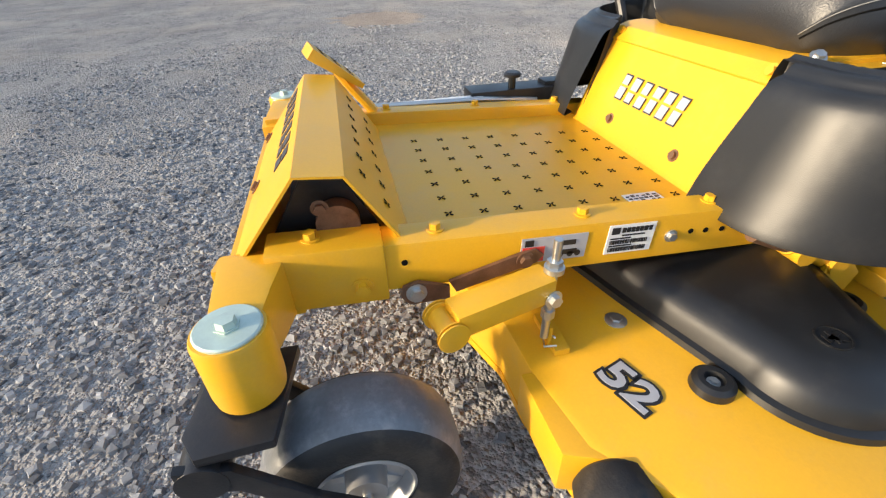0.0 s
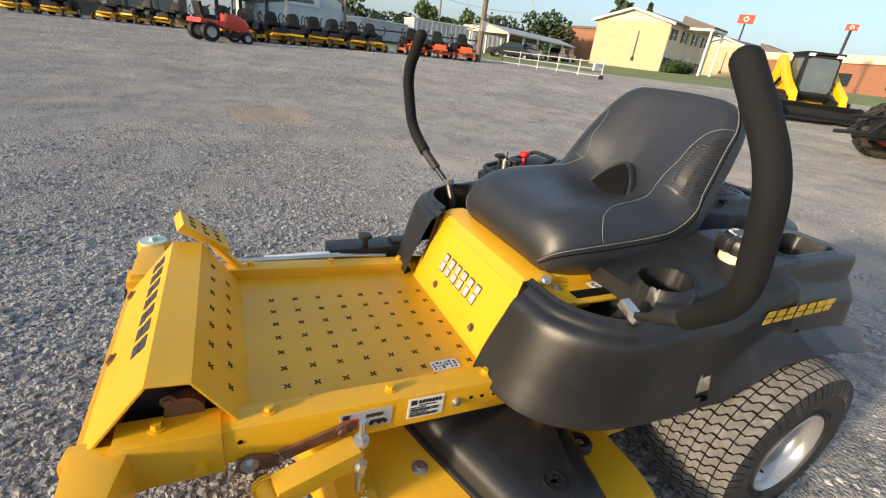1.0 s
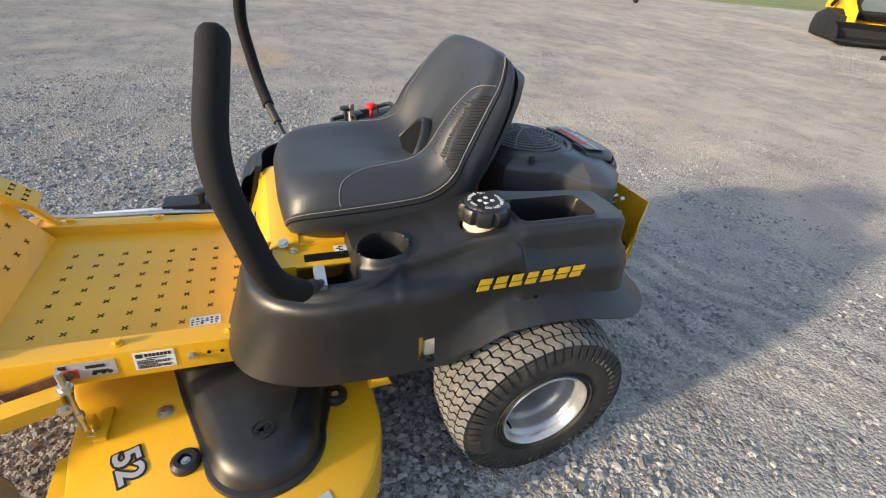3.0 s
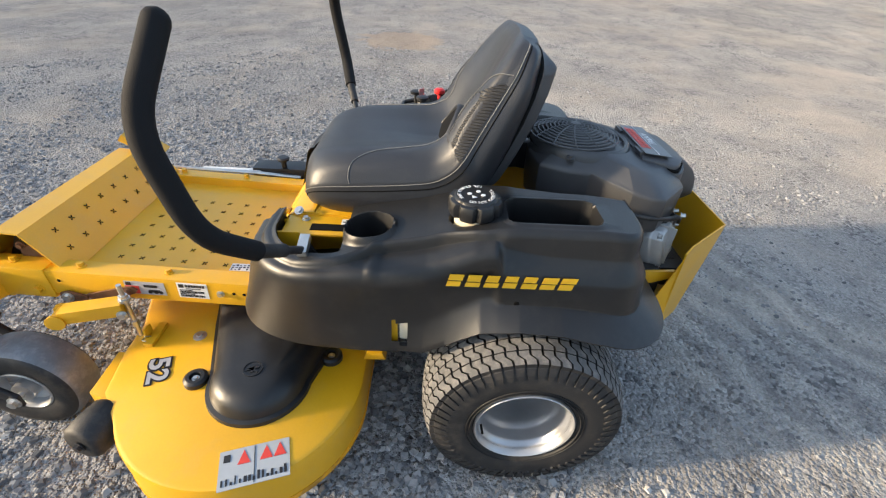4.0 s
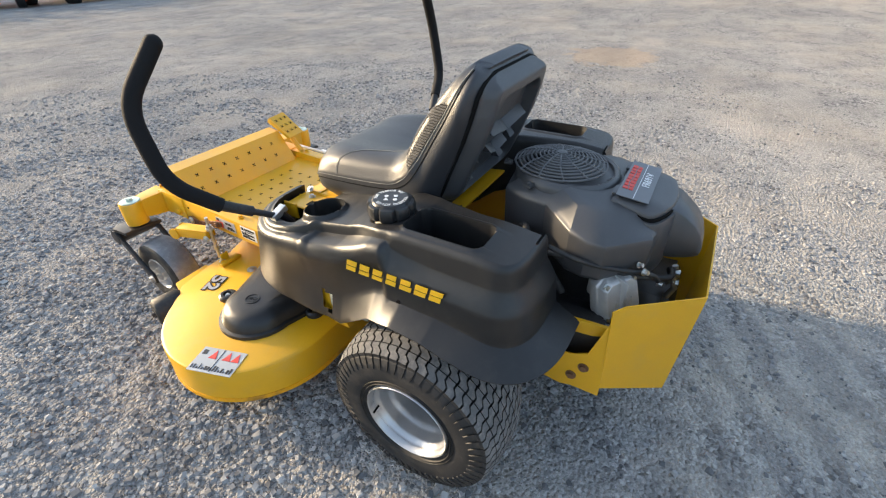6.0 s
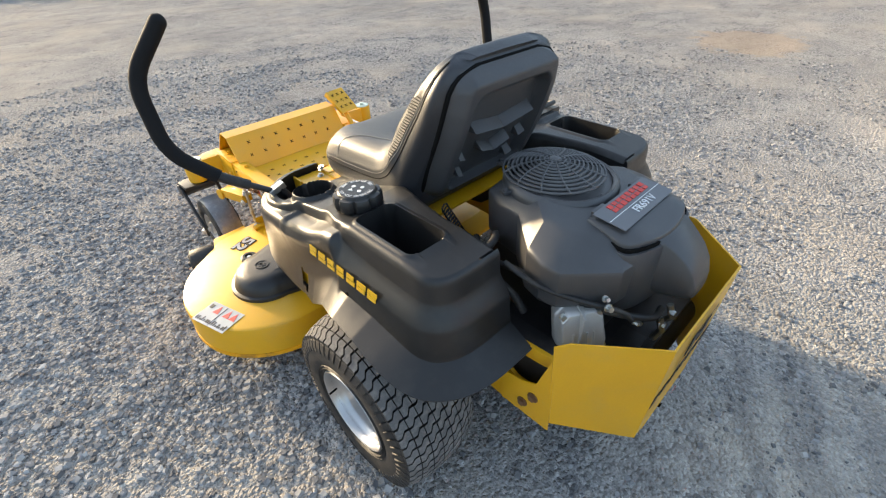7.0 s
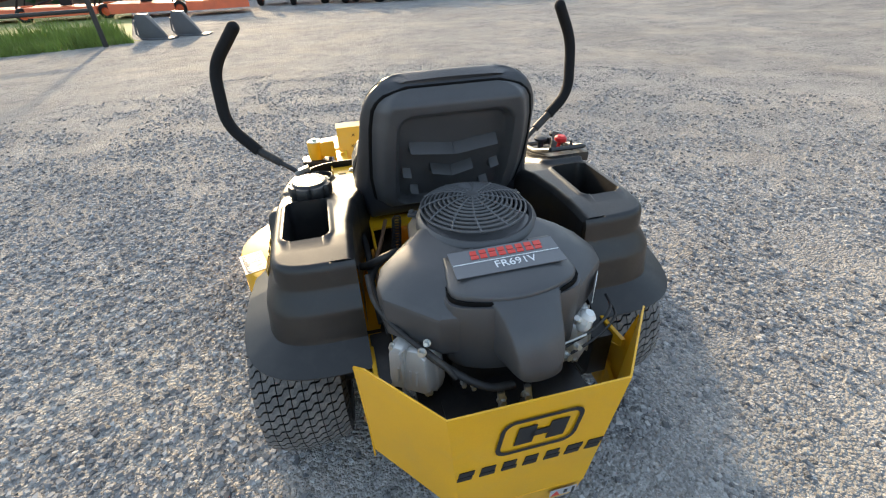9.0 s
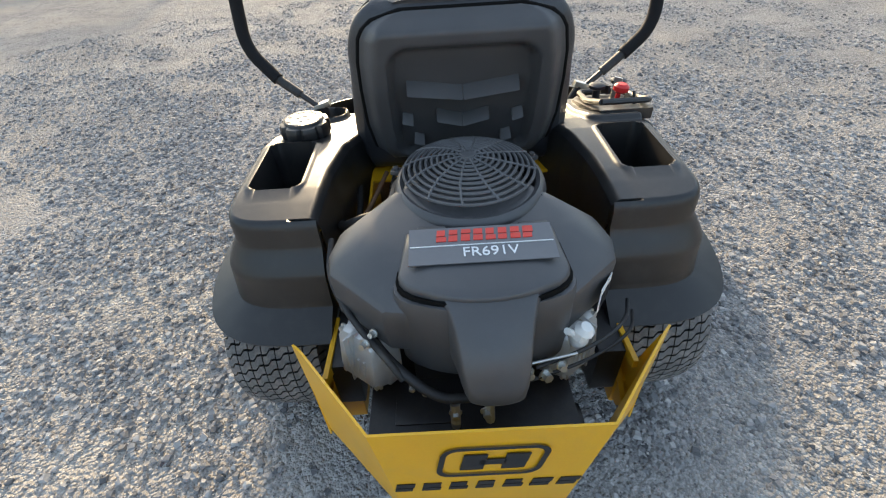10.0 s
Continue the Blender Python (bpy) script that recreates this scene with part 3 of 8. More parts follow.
for d, z in ((0.0, 0.112), (0.0, DECK_Z - 0.012), (0.003, DECK_Z - 0.004), (0.012, DECK_Z)):
    rings.append([(x, y, z) for x, y in inset(outline, d)])
s.loft(rings, caps=False)
n = len(outline)
s.f.append(tuple(range(3 * n, 4 * n)))
deck = mpart("mower_deck", s, YELLOW, label="yellow pressed-steel cutting deck", smooth=40)
s = Shape().loft([[(x, y, z) for x, y in inset(outline, d)] for d, z in ((-0.002, 0.108), (-0.002, 0.124), (0.004, 0.124), (0.004, 0.108))], caps=False)
mpart("deck_rim", s, SCUFFED, deck, "lower deck edge scraped to dark steel")
s = Shape().prism([(-0.56, 1.33), (-0.53, 1.41), (-0.40, 1.415), (-0.40, 1.37)], "z", 0.150, DECK_Z - 0.004)
mpart("front_bracket", s, YELLOW, deck, bevel=0.005)
# moulded belt cover
s = Shape()
rings = []
for d, z in ((0.0, DECK_Z), (0.002, DECK_Z + 0.010), (0.012, DECK_Z + 0.013), (0.018, DECK_Z + 0.034), (0.030, DECK_Z + 0.052), (0.052, DECK_Z + 0.062), (0.075, DECK_Z + 0.065)):
    ring = []
    for a in range(90, 271, 6):
        r = 0.128 - d
        ring.append((-0.488 + r * math.cos(radians(a)) * 1.0, 1.008 + r * math.sin(radians(a)) * 1.0, z))
    ring.append((-0.30, 1.008 - (0.185 - d), z))
    ring.append((-0.14, 1.008 - (0.215 - d), z + 0.04 * (z > DECK_Z + 0.02)))
    ring.append((-0.14, 1.008 + (0.235 - d), z + 0.04 * (z > DECK_Z + 0.02)))
    ring.append((-0.30, 1.008 + (0.190 - d), z))
    rings.append(ring)
s.loft(rings)
cover = mpart("belt_cover", s, PLASTIC, deck, "black moulded plastic belt cover", smooth=50)
m = Matrix.Translation((-0.498, 1.011, DECK_Z + 0.0655))
s = Shape()
s.lathe([(0.021, -0.004), (0.0235, 0.0), (0.0235, 0.002), (0.0205, 0.002), (0.0205, 0.0)], m.translation, (0, 0, 1), 32, caps=False)
plate(s, m, -0.012, -0.014, -0.005, 0.014, 0.0012, slant=0.4)
plate(s, m, 0.003, -0.014, 0.010, 0.014, 0.0012, slant=-0.4)
plate(s, m, -0.012, -0.003, 0.012, 0.003, 0.0012)
mpart("moulded_emblem", s, PLASTIC, deck)
for x, y in ((-0.488, 1.168), (-0.400, 0.846)):
    s = Shape().lathe([(0.030, 0.0), (0.029, 0.012), (0.022, 0.017), (0.014, 0.017), (0.012, 0.008), (0.0, 0.008)], (x, y, DECK_Z), (0, 0, 1), 28, caps=False)
    lug = mpart("cover_lug", s, PLASTIC, deck)
    s = hexbolt(Shape(), (x, y, DECK_Z + 0.008), (0, 0, 1), 0.006, 0.004)
    mpart("lug_bolt", s, ZINC, deck)
s = hexbolt(Shape(), (-0.338, 1.226, DECK_Z), (0, 0, 1), 0.009, 0.006)
s.lathe([(0.018, 0.0), (0.018, 0.002), (0.011, 0.004)], (-0.338, 1.226, DECK_Z), (0, 0, 1), 24)
mpart("deck_bolt", s, ZINC, deck)
s = Shape().prism([(-0.385, 1.33), (-0.30, 1.33), (-0.30, 1.355), (-0.385, 1.355)], "z", DECK_Z, DECK_Z + 0.012)
s.box((-0.35, 1.355, DECK_Z + 0.02), (0.03, 0.006, 0.04))
mpart("hanger_tab", s, YELLOW, deck, bevel=0.003)
s = Shape().tube([(-0.372, 1.352, 0.262), (-0.358, 1.346, 0.250), (-0.352, 1.360, 0.244), (-0.370, 1.366, 0.244), (-0.378, 1.35, 0.25)], 0.0018, 6)
mpart("hairpin", s, ZINC, deck)
# size mark
m = frame_of((-0.461, 1.279, DECK_Z + 0.0012), (-0.94, -0.34, 0), (0.34, -0.94, 0)) @ Matrix.Diagonal((1.10, 1.12, 1, 1))
mark = letters("52", 0.060, m, INK, deck, fit=0.082, grow=0.0052, name="size_mark")
letters("52", 0.060, m @ Matrix.Translation((0, 0, 0.0009)), GREY_LABEL, mark, fit=0.074, grow=0.0014, name="number")
# warning decal at the deck's edge
m = frame_of((-0.698, 0.950, DECK_Z + 0.0012), (0.294, -0.956, 0), (0.963, 0.270, 0)) @ Matrix.Diagonal((1.09, 1.39, 1, 1))
lab = mpart("deck_label", plate(Shape(), m, -0.066, -0.032, 0.066, 0.032), PALE_LABEL, deck, "grey and red warning label", smooth=0)
s = Shape()
for x in (-0.02, 0.022, 0.048):
    s.loft([[m @ Vector((x + px, 0.014 + py, h)) for px, py in ((-0.012, -0.010), (0.012, -0.010), (0.0, 0.013))] for h in (0.0008, 0.0018)])
mpart("red_triangle", s, RED_LABEL, lab, smooth=0)
s = Shape()
rng = random.Random(3)
plate(s, m, -0.001, -0.03, 0.0, 0.03, 0.0012)
for i in range(15):
    x = -0.06 + i * 0.0082
    plate(s, m, x, -0.026, x + rng.uniform(0.002, 0.006), -0.026 + rng.uniform(0.004, 0.015), 0.0012)
plate(s, m, -0.058, 0.012, -0.046, 0.024, 0.0012)
mpart("pictogram", s, INK, lab, smooth=0)
# anti-scalp roller
s = Shape().lathe([(0.012, -0.048), (0.040, -0.050), (0.050, -0.040), (0.053, 0.0), (0.050, 0.040), (0.040, 0.050), (0.012, 0.048)], (-0.596, 1.360, 0.190), (0.97, -0.25, 0), 36)
roller = mpart("anti_scalp_roller", s, RUBBER, deck, "black plastic anti-scalp roller", smooth=50)
s = hexbolt(Shape(), (-0.645, 1.373, 0.190), (-0.97, 0.25, 0), 0.010, 0.008)
mpart("roller_bolt", s, BLACK_STEEL, deck)
s = Shape().box((-0.515, 1.37, 0.19), (0.05, 0.012, 0.03), (0, 0, -15))
mpart("roller_bracket", s, YELLOW, deck, bevel=0.002)
# discharge chute, on the far side
s = Shape().loft([[(0.62, y, z0), (0.62, y, z1), (0.86, y, z1 - 0.11), (0.86, y, z0 - 0.02)] for y, z0, z1 in ((0.90, 0.14, 0.25), (0.98, 0.14, 0.262), (1.22, 0.14, 0.262), (1.30, 0.14, 0.25))])
chute = mpart("discharge_chute", s, PLASTIC, deck, "black plastic grass discharge chute", bevel=0.008)
s = Shape().box((0.38, 1.15, 0.405), (0.08, 0.26, 0.05))
s.box((0.38, 1.02, 0.43), (0.05, 0.10, 0.02))
box = mpart("height_gauge", s, BLACK_STEEL, label="black steel cutting-height gauge with pin", bevel=0.004)
s = Shape().lathe([(0.010, 0.43), (0.010, 0.458), (0.022, 0.460), (0.023, 0.467), (0.018, 0.472), (0.0, 0.473)], (0.358, 1.164, 0), (0, 0, 1), 24, caps=False)
mpart("pin_knob", s, BLACK_STEEL, box)
s = Shape().box((0.345, 1.36, 0.415), (0.02, 0.22, 0.012))
mpart("gauge_strip", s, WHITE, box)

# seat box
s = Shape()
s.loft([[(-0.238, y, z), (0.236, y, z), (0.236, y - 0.004, z - 0.002), (-0.238, y - 0.004, z - 0.002)] for y, z in ((1.040, 0.370), (0.968, 0.566))], caps=True)
seat_box = mpart("seat_box", s, YELLOW, label="folded yellow steel seat box", smooth=25)
s = Shape()
s.loft([[(-0.240, y, z), (0.236, y, z), (0.236, y - 0.003, z - 0.004), (-0.240, y - 0.003, z - 0.004)] for y, z in ((0.974, 0.563), (0.952, 0.587), (0.930, 0.595), (0.89, 0.597))])
mpart("seat_box_lip", s, YELLOW, seat_box, smooth=25)
s = Shape().box((-0.002, 0.68, 0.590), (0.476, 0.46, 0.008))
mpart("seat_plate", s, YELLOW, seat_box, bevel=0.003)
for sx in (-0.240, 0.236):
    s = Shape().prism([(1.03, 0.372), (0.960, 0.570), (0.935, 0.592), (0.44, 0.594), (0.20, 0.56), (0.20, 0.36)], "x", sx - 0.003, sx + 0.003)
    mpart("side_plate", s, YELLOW, seat_box)
for x, y, z in ((-0.212, 0.960, 0.578), (0.207, 0.960, 0.578), (-0.13, 1.022, 0.415), (0.095, 1.022, 0.415)):
    s = hexbolt(Shape(), (x, y, z), (0, 0.93, 0.36), 0.008, 0.006)
    mpart("box_bolt", s, RUST if z < 0.5 else YELLOW, seat_box)
m = frame_of((0.0, 1.000, 0.482), (-1, 0, 0), (0, -0.072, 0.196))
word_bars("name_bar", m @ Matrix.Translation((0.002, 0, 0.0022)), 0.222, 0.050, 6, GREY_LABEL, mower, slant=0.12, fill=0.62)
word_bars("name_bar_shadow", m @ Matrix.Translation((0.0, 0.0, 0.0012)), 0.222, 0.056, 6, NAVY_PRINT, mower, slant=0.12, fill=0.72)

# rear lift link below the fender
s = Shape().tube([(-0.345, 1.03, 0.375), (-0.345, 0.945, 0.338)], 0.012, 12)
rl = mpart("lift_rod_end", s, RUST, label="bronze-coated lift rod with a yellow clevis")
s = Shape().tube([(-0.345, 0.95, 0.342), (-0.345, 0.86, 0.30)], 0.016, 12)
s.cyl((-0.37, 0.93, 0.332), (-0.32, 0.93, 0.332), 0.02, n=16)
s.cyl((-0.37, 0.85, 0.296), (-0.32, 0.85, 0.296), 0.018, n=16)
mpart("clevis", s, YELLOW, rl)
s = Shape().prism([(0.88, 0.235), (0.80, 0.235), (0.79, 0.27), (0.83, 0.31), (0.87, 0.30)], "x", -0.365, -0.358)
s.prism([(0.76, 0.235), (0.70, 0.235), (0.71, 0.26), (0.75, 0.26)], "x", -0.40, -0.33)
mpart("clevis_bracket", s, YELLOW, rl, bevel=0.001)

# rear wheels


def tread_shape(cx, r, width, rows, count):
    """Interlocking S-shaped lugs in rings round the tyre."""
    s = Shape()
    pitch = 2 * math.pi * r / count
    half = pitch / 2 - 0.0022
    for row in range(rows):
        w0 = (row - (rows - 1) / 2) * width / rows
        for k in range(count):
            a0 = 2 * math.pi * (k + (0.5 if row % 2 else 0)) / count
            line = [(-0.0075, -0.50), (-0.0068, -0.17), (0.0068, 0.17), (0.0075, 0.50)]
            top, low = [], []
            for u, w in line:
                for du in (-half, half):
                    ww = w0 + w * width / rows * 0.92
                    crown = r - 0.021 * (abs(ww) / (width / 2)) ** 2.6
                    for lst, rr in ((top, crown), (low, crown - 0.012)):
                        a = a0 + (u + du * (0.95 if lst is top else 1.02)) / r
                        lst.append((cx + ww, AXLE_Y + rr * math.sin(a), AXLE_Z + rr * math.cos(a)))
            faces = []
            for j in range(3):
                i = 2 * j
                faces += [(i, i + 1, i + 3, i + 2), (i, i + 2, i + 10, i + 8), (i + 1, i + 9, i + 11, i + 3)]
            faces += [(0, 8, 9, 1), (6, 7, 15, 14)]
            s.add(top + low, faces)
    return s


def shoulder_shape(cx, width, count, side):
    """Lugs that run down one sidewall from the outermost ring."""
    s = Shape()
    for sg in (side,):
        for k in range(count):
            a0 = 2 * math.pi * (k + (0.25 if sg > 0 else 0.75)) / count
            rings = []
            for ww, rr, hw in ((0.455, 0.2205, 0.0098), (0.496, 0.211, 0.0092), (0.522, 0.196, 0.0080), (0.530, 0.184, 0.004)):
                ring = []
                for da, dr in ((-hw, -0.006), (-hw, 0.0018), (hw, 0.0018), (hw, -0.006)):
                    a = a0 + da / 0.21
                    x = cx + sg * (ww * width + dr * 0.8)
                    ring.append((x, AXLE_Y + (rr + dr) * math.sin(a), AXLE_Z + (rr + dr) * math.cos(a)))
                rings.append(ring)
            s.loft(rings)
    return s


def rear_wheel(cx, side, width=0.215):
    w = width / 2
    prof = [(0.112, -w * 0.86), (0.126, -w * 0.97), (0.152, -w * 1.04), (0.186, -w * 1.05), (0.212, -w * 0.97), (0.224, -w * 0.80), (0.2315, -w * 0.4), (0.233, 0), (0.2315, w * 0.4), (0.224, w * 0.80), (0.212, w * 0.97), (0.186, w * 1.05), (0.152, w * 1.04), (0.126, w * 0.97), (0.112, w * 0.86)]
    s = Shape().lathe(prof, (cx, AXLE_Y, AXLE_Z), (1, 0, 0), 72, caps=False)
    tyre = mpart("rear_tyre", s, RUBBER, label="knobbly black turf drive tyre dusted with dirt", smooth=50)
    tread = mpart("tread", tread_shape(cx, 0.2455, width, 7, 56), TREAD, tyre, "dusty grey worn tread lugs with groove shade painted on their sides", smooth=0)
    # Lug sides take darker rubber: the grooves' shade is put into their colour.
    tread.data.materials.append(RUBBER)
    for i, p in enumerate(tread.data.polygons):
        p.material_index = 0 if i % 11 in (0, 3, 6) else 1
    for sg in (-1, 1):
        mpart("shoulder_tread", shoulder_shape(cx, width, 56, sg), RUBBER, tyre, smooth=0)
    s = Shape()
    for sg in (-1, 1):
        for rr in (0.131, 0.139):
            s.lathe([(rr - 0.0015, sg * w * 0.98), (rr, sg * w * 1.036), (rr + 0.0015, sg * w * 0.98)], (cx, AXLE_Y, AXLE_Z), (1, 0, 0), 60, caps=False)
    mpart("sidewall_ring", s, RUBBER, tyre)
    sg = -1 if side < 0 else 1
    o = (cx, AXLE_Y, AXLE_Z)
    prof = [(0.119, 0.90 * w), (0.1215, 0.98 * w), (0.118, 1.02 * w), (0.1135, 0.99 * w), (0.1120, 0.84 * w), (0.1095, 0.78 * w), (0.1045, 0.74 * w), (0.1028, 0.66 * w), (0.1015, 0.46 * w), (0.0995, 0.38 * w), (0.0955, 0.33 * w), (0.0940, 0.22 * w), (0.0925, -0.05 * w), (0.0905, -0.18 * w), (0.0880, -0.30 * w), (0.0850, -0.37 * w), (0.0815, -0.40 * w)]
    s = Shape().lathe([(r, h) for r, h in prof], o, (sg, 0, 0), 64, caps=False)
    s.lathe([(0.119, -0.9 * w), (0.108, -0.85 * w), (0.093, -0.60 * w)], o, (sg, 0, 0), 40, caps=False)
    rim = mpart("wheel_rim", s, RIM, tyre, "silver painted steel rim", smooth=70)
    s = Shape().lathe([(0.083, -0.38 * w), (0.079, -0.43 * w), (0.050, -0.42 * w), (0.044, -0.36 * w), (0.037, -0.35 * w)], o, (sg, 0, 0), 48, caps=False)
    mpart("wheel_disc", s, DISC, tyre, "grey wheel disc deep in the rim, darkened for its shade", smooth=40)
    s = Shape().cyl((cx - sg * 0.075, AXLE_Y, AXLE_Z), (cx - sg * 0.042, AXLE_Y, AXLE_Z), 0.037, n=24)
    s.cyl((cx - sg * 0.042, AXLE_Y, AXLE_Z), (cx - sg * 0.026, AXLE_Y, AXLE_Z), 0.012, n=12)
    mpart("hub", s, DARK, tyre)
    s = Shape()
    for k in range(4):
        a = radians(45 + 90 * k)
        hexbolt(s, (cx - sg * 0.046, AXLE_Y + 0.060 * math.cos(a), AXLE_Z + 0.060 * math.sin(a)), (sg, 0, 0), 0.008, 0.008)
    mpart("wheel_nut", s, ZINC, tyre)
    s = Shape().cyl((cx + sg * 0.088, AXLE_Y + 0.10, AXLE_Z - 0.02), (cx + sg * 0.112, AXLE_Y + 0.098, AXLE_Z - 0.02), 0.003, n=8)
    mpart("valve_stem", s, DARK, tyre)


rear_wheel(-0.491, -1)
rear_wheel(0.431, 1)
s = Shape().cyl((-0.40, AXLE_Y, AXLE_Z), (0.34, AXLE_Y, AXLE_Z), 0.03, n=16)
# boxes made deep to keep stray sun off the ground behind
s.box((-0.25, AXLE_Y, 0.255), (0.17, 0.18, 0.23))
s.box((0.19, AXLE_Y, 0.255), (0.17, 0.18, 0.23))
# unseen drums, added to block sun that got past beside the wheels
s.cyl((-0.412, AXLE_Y, AXLE_Z), (-0.33, AXLE_Y, AXLE_Z), 0.085, n=28)
s.cyl((0.27, AXLE_Y, AXLE_Z), (0.35, AXLE_Y, AXLE_Z), 0.085, n=28)
mpart("transaxle_and_block", s, BLACK_STEEL, bevel=0.01, label="black hydrostatic transaxles between the wheels, with added sun-blocking drums")
s = Shape().prism([(0.20, 0.30), (0.05, 0.28), (-0.02, 0.30), (-0.04, 0.33), (0.10, 0.42), (0.20, 0.42)], "x", -0.318, -0.308)
s.prism([(0.20, 0.30), (0.05, 0.28), (-0.02, 0.30), (-0.04, 0.33), (0.10, 0.42), (0.20, 0.42)], "x", 0.268, 0.278)
mpart("rear_frame_plate", s, YELLOW, bevel=0.001)

# fenders: a moulded shell, with the cup holder, the lever pocket and the storage bin sunk into its top
TOP_Z = [(0.150, 0.706), (0.20, 0.712), (0.24, 0.715), (0.42, 0.715), (0.50, 0.702), (0.60, 0.668), (0.72, 0.645), (0.80, 0.622), (0.88, 0.606), (1.02, 0.600)]
SHOULDER_Z = [(0.14, 0.628), (0.22, 0.632), (0.34, 0.636), (0.40, 0.645), (0.50, 0.668), (0.58, 0.655), (0.66, 0.632), (0.74, 0.606), (0.84, 0.590), (1.02, 0.588)]
BOTTOM_Z = [(0.035, 0.490), (0.10, 0.488), (0.16, 0.496), (0.23, 0.512), (0.31, 0.526), (0.40, 0.525), (0.48, 0.500), (0.55, 0.445), (0.60, 0.408), (0.68, 0.396), (0.80, 0.393), (1.10, 0.390)]
FLARE = [(0.035, 0.062), (0.12, 0.066), (0.25, 0.068), (0.40, 0.055), (0.52, 0.028), (0.66, 0.0), (0.80, 0.0), (1.02, 0.004)]
S_EDGE, Y_REAR, Y_FRONT, CORNER = 0.432, 0.150, 0.978, 0.16


def s_in(y):
    """Inner side of the fender, which steps away from the engine."""
    return lerp([(0.15, 0.268), (0.30, 0.262), (0.40, 0.245), (0.47, 0.222), (0.53, 0.208)], y)


def rounded_rect(u, v, hu, hv, r):
    du, dv = max(abs(u) - hu + r, 0), max(abs(v) - hv + r, 0)
    return math.hypot(du, dv) - r + min(max(abs(u) - hu + r, abs(v) - hv + r), 0)


def fender_top(sv, y, side):
    z = lerp(TOP_Z, y)
    d = rounded_rect(sv - 0.366, y - 0.335, 0.049, 0.094, 0.02)
    z += 0.004 * smoothstep(0.016, 0.006, d) - 0.165 * smoothstep(0.003, -0.006, d)
    # the deck rolls over towards the engine
    roll = max(0.0, 1 - (sv - s_in(y)) / 0.016) * (1 - smoothstep(0.45, 0.58, y))
    z -= 0.014 * roll ** 2
    if side < 0:
        d = math.hypot(sv - 0.352, y - 0.728) - 0.051
        z += (0.012 + 0.16 * max(0.0, y - 0.70)) * smoothstep(0.013, 0.004, d) - 0.12 * smoothstep(0.002, -0.006, d)
        d = math.hypot(sv - 0.354, y - 0.50) - 0.05
        z -= 0.03 * smoothstep(0.004, -0.008, d)
    else:
        d = rounded_rect(sv - 0.40, y - 0.60, 0.085, 0.13, 0.03)
        z += 0.012 * smoothstep(0.01, -0.004, d)
    # the lever pocket, open towards the seat box
    d = max(rounded_rect(sv - 0.20, y - 0.775, 0.211, 0.181, 0.139), 0.788 - y)
    z += 0.006 * smoothstep(0.014, 0.004, d) * smoothstep(0.80, 0.86, y) - 0.13 * smoothstep(0.004, -0.006, d)
    return z


def edge_line():
    """Outer edge of the deck: rounded rear corner, straight side, rounded front; with the outward direction."""
    w, out = S_EDGE - s_in(Y_REAR), []
    for k in range(23):
        a = math.pi / 2 * k / 23
        out.append((s_in(Y_REAR) + w * math.sin(a) ** 0.42, Y_REAR + 0.085 * (1 - math.cos(a) ** 0.42)))
    y = Y_REAR + 0.085
    while y < Y_FRONT - CORNER - 0.002:
        out.append((S_EDGE, y))
        y += 0.0045
    for k in range(41):
        a = math.pi / 2 * k / 41
        out.append((S_EDGE - CORNER * (1 - math.cos(a)), Y_FRONT - 0.002 - CORNER * (1 - math.sin(a))))
    for k in range(9):
        out.append((S_EDGE - CORNER - (S_EDGE - CORNER - 0.208) * k / 8, Y_FRONT - 0.002 * (1 - k / 8)))
    res = []
    for i, p in enumerate(out):
        q, r = out[max(i - 1, 0)], out[min(i + 1, len(out) - 1)]
        t = Vector((r[0] - q[0], r[1] - q[1])).normalized()
        n = Vector((t.y, -t.x))
        if i == 0:
            n = Vector((0, -1))
        if i == len(out) - 1:
            n = Vector((0, 1))
        res.append((p, n))
    return res


def ledge_in(y):
    """How far the deck steps in above the ledge, between the lever pocket and the bin."""
    return 0.028 * smoothstep(0.47, 0.58, y) * (1 - smoothstep(0.68, 0.79, y))


